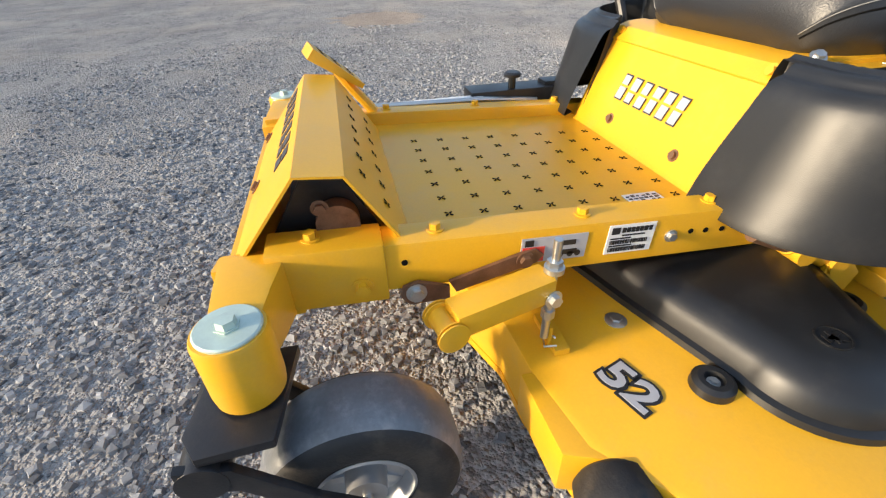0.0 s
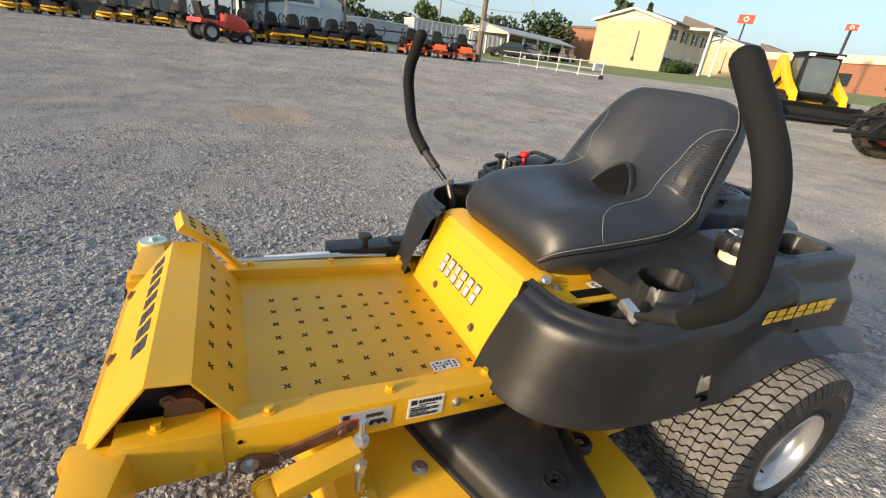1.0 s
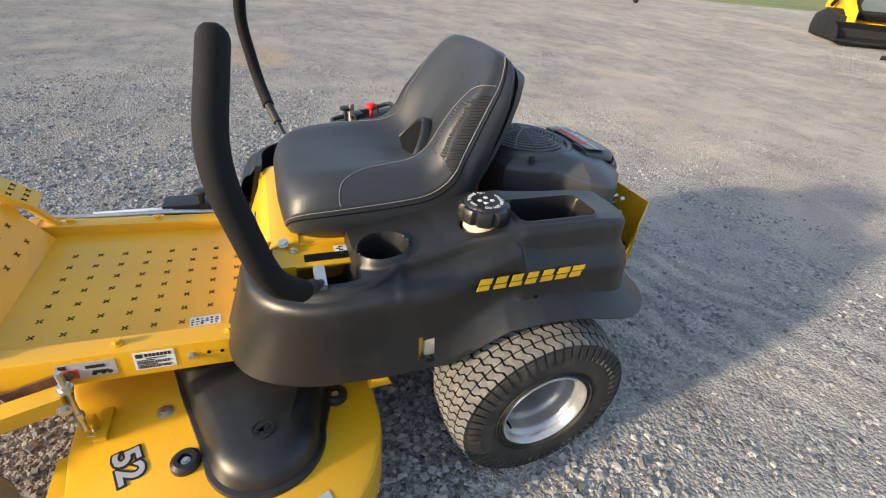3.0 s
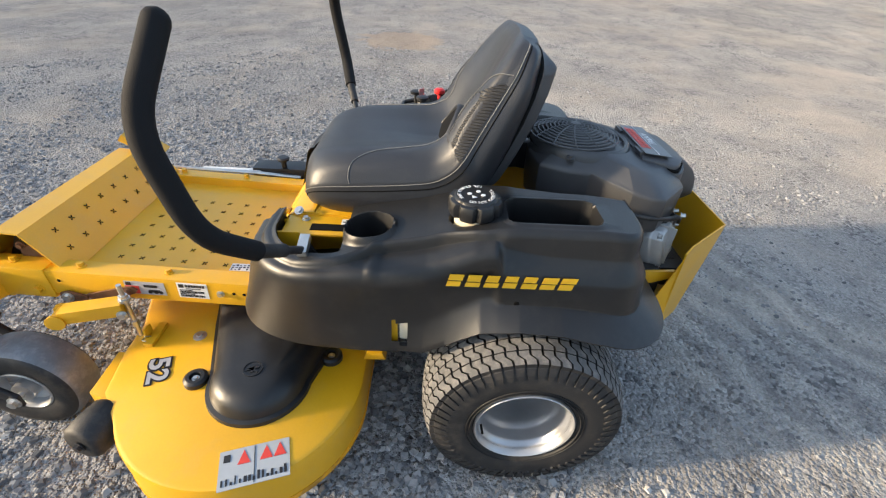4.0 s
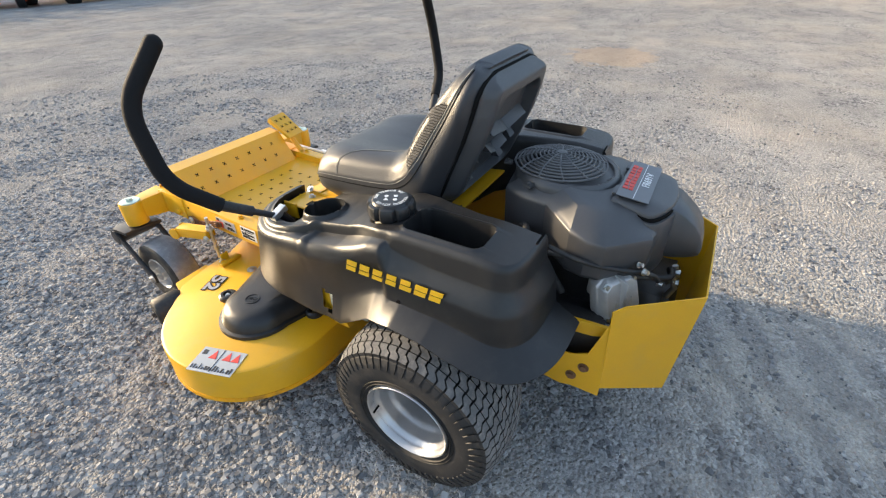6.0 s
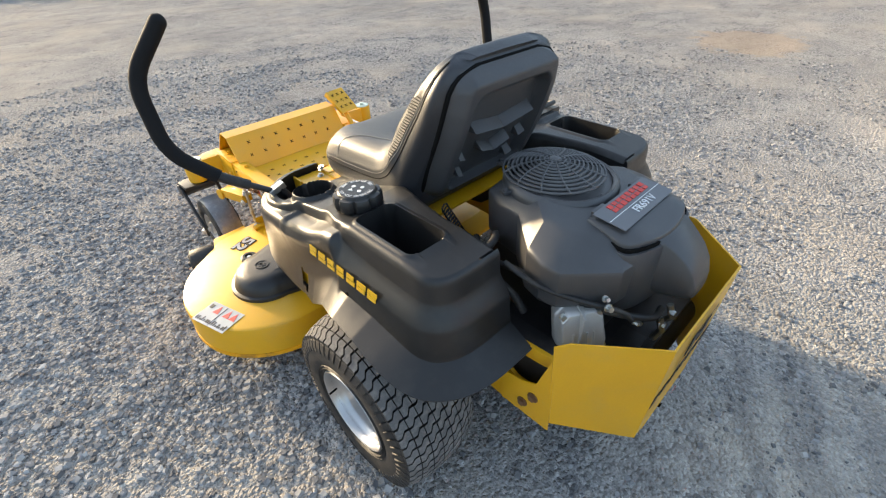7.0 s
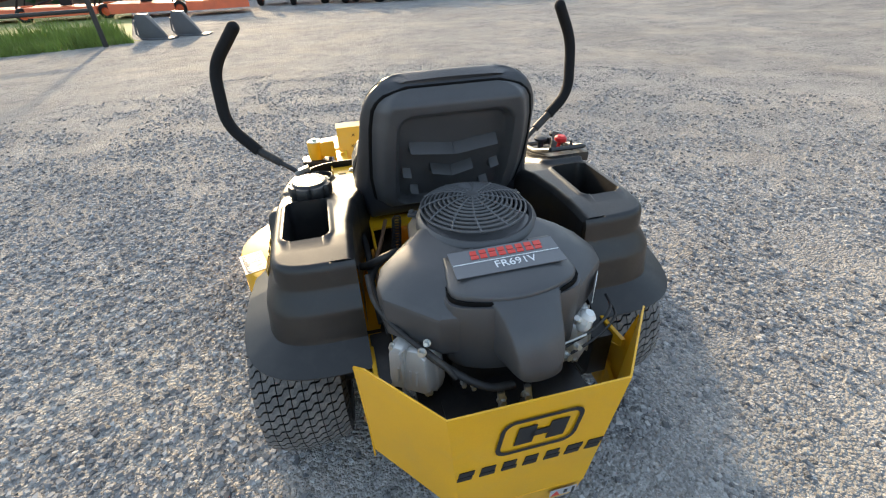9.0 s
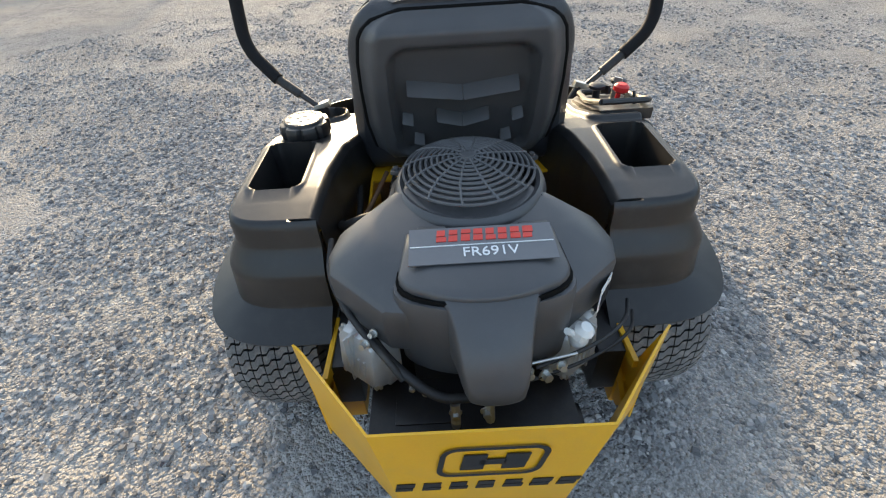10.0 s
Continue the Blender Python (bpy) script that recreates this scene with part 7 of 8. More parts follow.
def wheel_parts(parent, x, y, r, w, tyre, rim):
    s = Shape().lathe([(r * 0.55, -w / 2), (r * 0.9, -w / 2), (r, -w * 0.3), (r, w * 0.3), (r * 0.9, w / 2), (r * 0.55, w / 2)], (x, y, r), (0, 1, 0), 20, caps=False)
    t = part("wheel", s, tyre, parent)
    s = Shape().lathe([(r * 0.56, -w * 0.45), (r * 0.4, -w * 0.2), (r * 0.15, -w * 0.25), (0.001, -w * 0.25)], (x, y, r), (0, 1, 0), 16, caps=False)
    s.lathe([(r * 0.56, w * 0.45), (r * 0.4, w * 0.2), (r * 0.15, w * 0.25), (0.001, w * 0.25)], (x, y, r), (0, 1, 0), 16, caps=False)
    part("rim", s, rim, t)


def display_mower(body, label, group, rops=False):
    m = thing("zero_turn_mower", label, "lawn mower", group=group)
    s = Shape().prism([(0.35, -0.62), (0.95, -0.55), (1.08, -0.25), (1.08, 0.25), (0.95, 0.55), (0.35, 0.62), (0.25, 0.0)], "z", 0.14, 0.25)
    part("deck", s, body, m, bevel=0.02)
    s = Shape().box((0.95, 0, 0.42), (0.75, 0.55, 0.06))
    s.prism([(1.25, 0.30), (1.40, 0.30), (1.30, 0.55), (1.22, 0.55)], "y", -0.26, 0.26)
    part("front_bar", Shape().box((1.42, 0, 0.34), (0.08, 0.62, 0.07)).prism([(1.05, 0.24), (1.36, 0.30), (1.36, 0.36), (1.05, 0.32)], "y", -0.30, -0.18).prism([(1.05, 0.24), (1.36, 0.30), (1.36, 0.36), (1.05, 0.32)], "y", 0.18, 0.30), body, m, bevel=0.01)
    part("frame", s, MOW_BLACK if body == MOW_YELLOW else body, m, bevel=0.01)
    for sg in (-1, 1):
        s = Shape().prism([(-0.35, 0.48), (-0.30, 0.68), (0.10, 0.70), (0.55, 0.60), (0.60, 0.42), (0.30, 0.42), (0.15, 0.52), (-0.2, 0.52)], "y", sg * 0.24, sg * 0.48)
        part("fender", s, MOW_BLACK, m, bevel=0.03)
        s = Shape().tube([(0.45, sg * 0.40, 0.6), (0.55, sg * 0.55, 0.72), (0.58, sg * 0.58, 0.95), (0.55, sg * 0.48, 1.05)], 0.022, 8, bend=0.06)
        part("lever", s, MOW_BLACK, m)
        wheel_parts(m, 0.0, sg * 0.48, 0.25, 0.22, MOW_BLACK, POST)
        wheel_parts(m, 1.38, sg * 0.46, 0.15, 0.11, MOW_BLACK, body)
    s = Shape()
    s.loft([[(x, yy * k, z) for yy, z in ((-0.24, 0.62), (0.24, 0.62), (0.26, 0.72), (0.15, 0.75), (-0.15, 0.75), (-0.26, 0.72))] for x, k in ((0.08, 0.9), (0.15, 1.0), (0.50, 1.0), (0.58, 0.9))])
    part("seat", s, MOW_BLACK, m, bevel=0.02)
    s = Shape()
    s.loft([[(xx + dx, yy * k, z) for dx, yy in ((0, -0.25), (0.1, -0.25), (0.1, 0.25), (0, 0.25))] for xx, z, k in ((0.03, 0.68, 1.0), (-0.04, 0.9, 0.95), (-0.09, 1.06, 0.7), (-0.10, 1.10, 0.4))])
    part("backrest", s, MOW_BLACK, m, bevel=0.02)
    s = Shape().box((-0.28, 0, 0.58), (0.36, 0.42, 0.30))
    s.cyl((-0.24, 0, 0.73), (-0.24, 0, 0.78), 0.13, n=16)
    part("engine", s, MOW_BLACK, m, bevel=0.03)
    part("rear_guard", Shape().box((-0.50, 0, 0.42), (0.03, 0.6, 0.28)), body, m)
    if rops:
        s = Shape().tube([(-0.15, -0.4, 0.4), (-0.15, -0.4, 1.45), (-0.15, 0.4, 1.45), (-0.15, 0.4, 0.4)], 0.03, 8, bend=0.15)
        part("roll_bar", s, MOW_BLACK, m)
    return m


first = display_mower(MOW_YELLOW, "yellow and black zero-turn mower in a parked row", "mowers in the row")
first.location, first.rotation_euler = at_ground(20.9, -4.6), (0, 0, radians(176))
rng = random.Random(11)
for k in range(1, 8):
    x, y = 20.9 - 0.20 * k + rng.uniform(-0.12, 0.12), -4.6 + k * 0.86
    copy_thing(first, Matrix.Translation(at_ground(x, y)) @ Matrix.Rotation(radians(176 + rng.uniform(-22, 22)), 4, "Z"))
tall = display_mower(MOW_YELLOW, "yellow and black mower with a folded roll bar", "mowers in the row", True)
tall.location, tall.rotation_euler = at_ground(22.4, 0.6), (0, 0, radians(180))
for k in range(7):
    copy_thing(first, Matrix.Translation(at_ground(23.2 - 0.12 * k, -4.2 + k * 0.92)) @ Matrix.Rotation(radians(176 + rng.uniform(-18, 18)), 4, "Z"))
for k, y in enumerate((2.2, 3.4, 4.6, 5.9, 8.0, 9.4)):
    copy_thing(tall if k == 3 else first, Matrix.Translation(at_ground(27.2 + rng.uniform(-0.4, 0.4), y)) @ Matrix.Rotation(radians(172 + rng.uniform(-25, 25)), 4, "Z"))
om = display_mower(ORANGE, "orange zero-turn mower with a wide deck beside the fence", "orange mowers by the fence")
om.location, om.rotation_euler = at_ground(20.3, -6.4), (0, 0, radians(172))
for x, y in ((20.1, -7.6), (19.7, -8.7)):
    copy_thing(om, Matrix.Translation(at_ground(x, y)) @ Matrix.Rotation(radians(165), 4, "Z"))


def lawn_tractor(x, y, angle):
    m = thing("lawn_tractor", "red lawn tractor with a black seat parked on the lot", "lawn tractor", at_ground(x, y))
    local(m, angle)
    s = Shape()
    s.loft([[(xx, yy * k, z) for yy, z in ((-0.22, 0.38), (0.22, 0.38), (0.22, h - 0.1), (0.14, h), (-0.14, h), (-0.22, h - 0.1))] for xx, k, h in ((0.55, 1.0, 0.86), (0.9, 1.0, 0.84), (1.2, 0.92, 0.74), (1.32, 0.7, 0.6))])
    part("hood", s, TRACTOR_RED, m, bevel=0.02)
    s = Shape().prism([(-0.42, 0.50), (-0.38, 0.64), (0.30, 0.62), (0.55, 0.46), (0.30, 0.42), (0.0, 0.52)], "y", -0.44, 0.44)
    part("fender", s, TRACTOR_RED, m, bevel=0.03)
    part("seat", Shape().box((-0.02, 0, 0.70), (0.42, 0.44, 0.12)), MOW_BLACK, m, bevel=0.03)
    part("backrest", Shape().box((-0.24, 0, 0.90), (0.10, 0.44, 0.38), (0, -10, 0)), MOW_BLACK, m, bevel=0.03)
    s = Shape().tube([(0.58, 0, 0.80), (0.42, 0, 0.96)], 0.025, 8)
    s.lathe([(0.15, 0), (0.165, 0.012), (0.15, 0.024)], (0.42, 0, 0.95), (-0.7, 0, 0.7), 20, caps=False)
    part("steering_wheel", s, MOW_BLACK, m)
    part("deck", Shape().box((0.52, 0, 0.24), (0.62, 1.0, 0.14)), MOW_BLACK, m, bevel=0.03)
    for sg in (-1, 1):
        wheel_parts(m, -0.12, sg * 0.40, 0.28, 0.22, MOW_BLACK, POST)
        wheel_parts(m, 1.08, sg * 0.40, 0.19, 0.15, MOW_BLACK, POST)


lawn_tractor(16.2, 1.9, -62)

# compact track loader with a wide bucket
ld = thing("track_loader", "yellow compact track loader with a black bucket", "loader", at_ground(7.45, -14.4))
local(ld, 140)
for sg in (-1, 1):
    s = Shape().prism([(-0.95, 0.05), (0.75, 0.05), (0.95, 0.25), (0.80, 0.55), (-0.3, 0.72), (-1.05, 0.55), (-1.12, 0.25)], "y", sg * 0.50, sg * 0.88)
    tr = part("track", s, MOW_BLACK, ld, bevel=0.04)
    s = Shape()
    for k in range(12):
        s.box((-0.9 + k * 0.15, sg * 0.69, 0.03), (0.06, 0.38, 0.05))
    part("track_lug", s, MOW_BLACK, tr)
    s = Shape().prism([(-1.10, 0.72), (-1.06, 1.58), (-0.95, 1.72), (-0.78, 1.70), (0.10, 1.08), (0.86, 0.70), (1.0, 0.40), (0.95, 0.30), (0.78, 0.32), (0.62, 0.58), (0.02, 0.86), (-0.76, 1.36), (-0.84, 0.72)], "y", sg * 0.56, sg * 0.72)
    arm = part("lift_arm", s, LOADER_YELLOW, ld, bevel=0.02)
    part("lift_cylinder", Shape().cyl((-0.95, sg * 0.64, 0.72), (-0.35, sg * 0.64, 1.12), 0.05, n=12), MOW_BLACK, arm)
s = Shape().box((-0.45, 0, 0.68), (1.2, 0.98, 0.56))
s.box((-0.95, 0, 1.1), (0.5, 1.0, 0.5))
part("chassis", s, LOADER_YELLOW, ld, bevel=0.03)
s = Shape().prism([(-0.70, 0.80), (0.32, 0.50), (0.42, 0.64), (0.24, 1.72), (-0.70, 1.76)], "y", -0.46, 0.46)
cab = part("cab", s, MOW_BLACK, ld, bevel=0.03)
s = Shape().loft([[(0.433 - 0.168 * (z - 0.64) + h, yy, z) for yy, z in ((-0.33, 0.72), (0.33, 0.72), (0.40, 0.82), (0.40, 1.58), (0.33, 1.64), (-0.33, 1.64), (-0.40, 1.58), (-0.40, 0.82))] for h in (-0.01, 0.012)])
CAB_GLASS = mat("cab_glass", (0.10, 0.125, 0.13), 0.06, var=0.3, scale=2.0, bump=0, spec=0.7)
part("windscreen", s, CAB_GLASS, cab)
part("side_window", Shape().box((-0.18, 0.462, 1.32), (0.62, 0.012, 0.62)), CAB_GLASS, cab, bevel=0.004)
part("side_window", Shape().box((-0.18, -0.462, 1.32), (0.62, 0.012, 0.62)), CAB_GLASS, cab, bevel=0.004)
part("cab_roof", Shape().box((-0.22, 0, 1.77), (1.06, 0.98, 0.07)), MOW_BLACK, cab, bevel=0.02)
for sg in (-1, 1):
    part("work_light", Shape().box((0.29, sg * 0.36, 1.72), (0.06, 0.16, 0.08)), TRIM_WHITE, cab, bevel=0.01)
s = Shape().sheet([(1.0, 0.44), (0.92, 0.30), (0.98, 0.10), (1.25, 0.03), (1.75, 0.03)], "y", -1.05, 1.05, 0.03)
for sg in (-1, 1):
    s.prism([(1.0, 0.46), (0.92, 0.30), (0.98, 0.08), (1.75, 0.02), (1.75, 0.06), (1.45, 0.34)], "y", sg * 1.05 - 0.015, sg * 1.05 + 0.015)
part("bucket", s, MOW_BLACK, ld, "wide black steel bucket lying on the gravel")

# tractor with roll bar
tc = thing("farm_tractor", "red compact farm tractor with a black roll bar and orange wheels", "tractor", at_ground(2.85, -9.2))
local(tc, -132)


FIELD_TYRE = mat("field_tyre_rubber", (0.028, 0.026, 0.024), 0.8, var=0.3, scale=14, fine=200, bump=0.3, dirt=(0.17, 0.135, 0.10), dirt_amount=0.5)


def lug_wheel(parent, x, y, r, w, rimcol, n=22):
    s = Shape().lathe([(r * 0.52, -w * 0.42), (r * 0.62, -w * 0.5), (r * 0.86, -w * 0.48), (r * 0.94, -w * 0.4), (r * 0.945, 0), (r * 0.94, w * 0.4), (r * 0.86, w * 0.48), (r * 0.62, w * 0.5), (r * 0.52, w * 0.42)], (x, y, r), (0, 1, 0), 40, caps=False)
    t = part("tyre", s, FIELD_TYRE, parent, "dusty black ribbed tractor tyre")
    s = Shape()
    for k in range(n):
        for sg in (-1, 1):
            a0 = 2 * math.pi * (k + (0.5 if sg > 0 else 0)) / n
            rings = []
            for f, hw in ((0.02, 0.03), (0.5, 0.028), (0.98, 0.03)):
                a = a0 + f * 0.22
                ring = []
                for da, rr in ((-hw, r * 0.90), (-hw, r * (1.0 - 0.05 * f ** 3)), (hw, r * (1.0 - 0.05 * f ** 3)), (hw, r * 0.90)):
                    ring.append((x + rr * math.sin(a + da), y + sg * f * w * 0.5, r + rr * math.cos(a + da)))
                rings.append(ring)
            s.loft(rings)
    part("lug", s, FIELD_TYRE, t)
    for sg in (-1, 1):
        s = Shape().lathe([(r * 0.54, sg * w * 0.44), (r * 0.50, sg * w * 0.46), (r * 0.46, sg * w * 0.30), (r * 0.42, sg * w * 0.10), (r * 0.22, sg * w * 0.02), (r * 0.16, sg * w * 0.14), (0.001, sg * w * 0.14)], (x, y, r), (0, 1, 0), 32, caps=False)
        part("rim", s, rimcol, t)
    part("hub", Shape().cyl((x, y - w * 0.2, r), (x, y + w * 0.2, r), r * 0.1, n=14), MOW_BLACK, t)


for sg in (-1, 1):
    lug_wheel(tc, 0.0, sg * 0.57, 0.53, 0.36, HUB_ORANGE)
    lug_wheel(tc, 1.65, sg * 0.52, 0.35, 0.24, HUB_ORANGE, 18)
    s = Shape()
    rings = []
    for k in range(10):
        a = radians(-30 + 9.5 * k)
        rings.append([(-0.60 * math.sin(a - 0.55), sg * yy, 0.53 + rr * math.cos(a - 0.55)) for yy, rr in ((0.36, 0.58), (0.74, 0.58), (0.76, 0.61), (0.36, 0.63))])
    s.loft(rings)
    part("fender", s, TRACTOR_RED, tc)
    s = Shape().tube([(-0.28, sg * 0.42, 0.75), (-0.28, sg * 0.42, 1.55)], 0.045, 8)
    part("roll_bar_post", s, MOW_BLACK, tc)
    part("tail_lamp", Shape().cyl((-0.36, sg * 0.55, 1.42), (-0.30, sg * 0.55, 1.42), 0.07, n=16), HUB_ORANGE, tc, "round amber lamp")
    part("fold_bracket", Shape().box((-0.28, sg * 0.42, 1.50), (0.14, 0.12, 0.10), (0, 20, 0)), MOW_BLACK, tc, bevel=0.015)
s = Shape().tube([(-0.28, -0.42, 1.5), (-0.33, -0.40, 2.22), (-0.33, 0.40, 2.22), (-0.28, 0.42, 1.5)], 0.045, 10, bend=0.16)
part("roll_bar", s, MOW_BLACK, tc)
s = Shape().loft([[(x, yy * k, z) for yy, z in ((-0.28, 0.55), (0.28, 0.55), (0.28, h - 0.12), (0.18, h), (-0.18, h), (-0.28, h - 0.12))] for x, k, h in ((0.75, 1.0, 1.22), (1.4, 1.0, 1.18), (2.0, 0.9, 1.08), (2.1, 0.8, 0.95))])
part("hood", s, TRACTOR_RED, tc, bevel=0.02)
s = Shape().box((0.5, 0, 0.62), (1.5, 0.46, 0.36))
s.box((-0.25, 0, 0.55), (0.5, 0.42, 0.42))
s.box((1.6, 0, 0.42), (0.9, 0.3, 0.22))
part("chassis", s, MOW_BLACK, tc, bevel=0.03)
part("seat", Shape().box((0.0, 0, 0.98), (0.48, 0.48, 0.12)).box((-0.24, 0, 1.18), (0.10, 0.46, 0.38)), MOW_BLACK, tc, bevel=0.03)
s = Shape().tube([(0.72, 0, 1.15), (0.52, 0, 1.32)], 0.03, 8)
s.lathe([(0.17, 0), (0.185, 0.013), (0.17, 0.026)], (0.52, 0, 1.31), (-0.6, 0, 0.8), 20, caps=False)
part("steering_wheel", s, MOW_BLACK, tc)
s = Shape()
for sg in (-1, 1):
    s.tube([(-0.35, sg * 0.25, 0.45), (-0.95, sg * 0.36, 0.40)], 0.035, 8)
    s.tube([(-0.40, sg * 0.28, 0.85), (-0.75, sg * 0.34, 0.45)], 0.025, 8)
s.tube([(-0.45, 0.0, 0.75), (-0.95, 0.0, 0.70)], 0.03, 8)
part("hitch_arm", s, MOW_BLACK, tc)
s = Shape().loft([[(-0.62, -0.34 + dx, 1.12) for dx in (-0.26, 0.26)] + [(-0.50, -0.34, 1.62)], [(-0.60, -0.34 + dx, 1.12) for dx in (-0.26, 0.26)] + [(-0.48, -0.34, 1.62)]])
part("warning_triangle", s, ORANGE, tc, "orange slow-vehicle triangle")
# second red machine beyond, with raised loader arms
lt = thing("loader_tractor", "red tractor with raised front loader arms", "tractor", at_ground(4.2, -13.6))
local(lt, -120)
for sg in (-1, 1):
    lug_wheel(lt, 0.0, sg * 0.6, 0.55, 0.34, HUB_ORANGE)
    part("loader_arm", Shape().tube([(0.6, sg * 0.55, 0.8), (0.2, sg * 0.55, 1.55), (1.6, sg * 0.55, 1.7), (2.4, sg * 0.55, 0.8)], 0.075, 8, bend=0.2), TRACTOR_RED, lt)
part("body", Shape().box((0.9, 0, 0.85), (2.0, 0.5, 0.55)), TRACTOR_RED, lt, bevel=0.06)
part("loader_tower", Shape().box((0.35, 0, 1.45), (0.5, 1.3, 0.28)), TRACTOR_RED, lt, bevel=0.04)
part("seat", Shape().box((0.0, 0, 1.05), (0.5, 0.5, 0.4)), MOW_BLACK, lt, bevel=0.05)
lug_wheel(lt, 1.7, -0.52, 0.36, 0.24, HUB_ORANGE, 18)
lug_wheel(lt, 1.7, 0.52, 0.36, 0.24, HUB_ORANGE, 18)
# dark utility machines beside the tractor
ut = thing("utility_vehicle", "black utility vehicle with a tubular frame", "vehicle", at_ground(1.0, -11.3))
local(ut, -140)
for x in (-0.9, 0.9):
    for sg in (-1, 1):
        lug_wheel(ut, x, sg * 0.6, 0.31, 0.24, MOW_BLACK, 16)
part("body", Shape().box((0, 0, 0.62), (2.4, 1.1, 0.42)).box((0.9, 0, 0.88), (0.7, 1.0, 0.2)), MOW_BLACK, ut, bevel=0.06)
for sg in (-1, 1):
    part("roll_cage", Shape().tube([(0.7, sg * 0.55, 0.8), (0.35, sg * 0.52, 1.75), (-0.5, sg * 0.52, 1.8), (-0.6, sg * 0.55, 0.8)], 0.028, 8, bend=0.12), MOW_BLACK, ut)
part("seat", Shape().box((-0.1, 0, 0.95), (0.5, 1.0, 0.25)).box((-0.38, 0, 1.2), (0.14, 1.0, 0.5)), MOW_BLACK, ut, bevel=0.05)

# ---- houses, fences, trees ----


def patch(name, poly, material, label, lift=0.025, category="lawn", n=26):
    """A strip of ground cover that follows the land. poly: four corners."""
    a, b, c, d = [Vector(p) for p in poly]
    rows = []
    rng = random.Random(2)
    for i in range(n + 1):
        row = []
        for j in range(n + 1):
            u, v = i / n, j / n
            p = (a * (1 - u) + b * u) * (1 - v) + (d * (1 - u) + c * u) * v
            if j == 0:
                p = p + Vector((rng.uniform(-0.25, 0.25), rng.uniform(-0.25, 0.25)))
            row.append((p.x, p.y, ground_z(p.x, p.y) + (lift if j else -0.03)))
        rows.append(row)
    ob = new(name, mesh_of(name, Shape().grid(rows), material, smooth=60))
    return tagged(ob, label, category, kind="structure")


patch("grass_verge", [(22.5, -10.5), (9.5, -22.0), (60, -130), (130, -60)], GRASS, "mown green and straw-coloured grass strip")
patch("grass_verge_west", [(9.5, -22.0), (-12.0, -36.0), (-40, -150), (60, -130)], GRASS, "mown green and straw-coloured grass strip")
patch("grass_verge_east", [(23.0, -5.5), (22.5, -10.5), (130, -60), (130, -12)], GRASS, "green grass beyond the pipe fence")


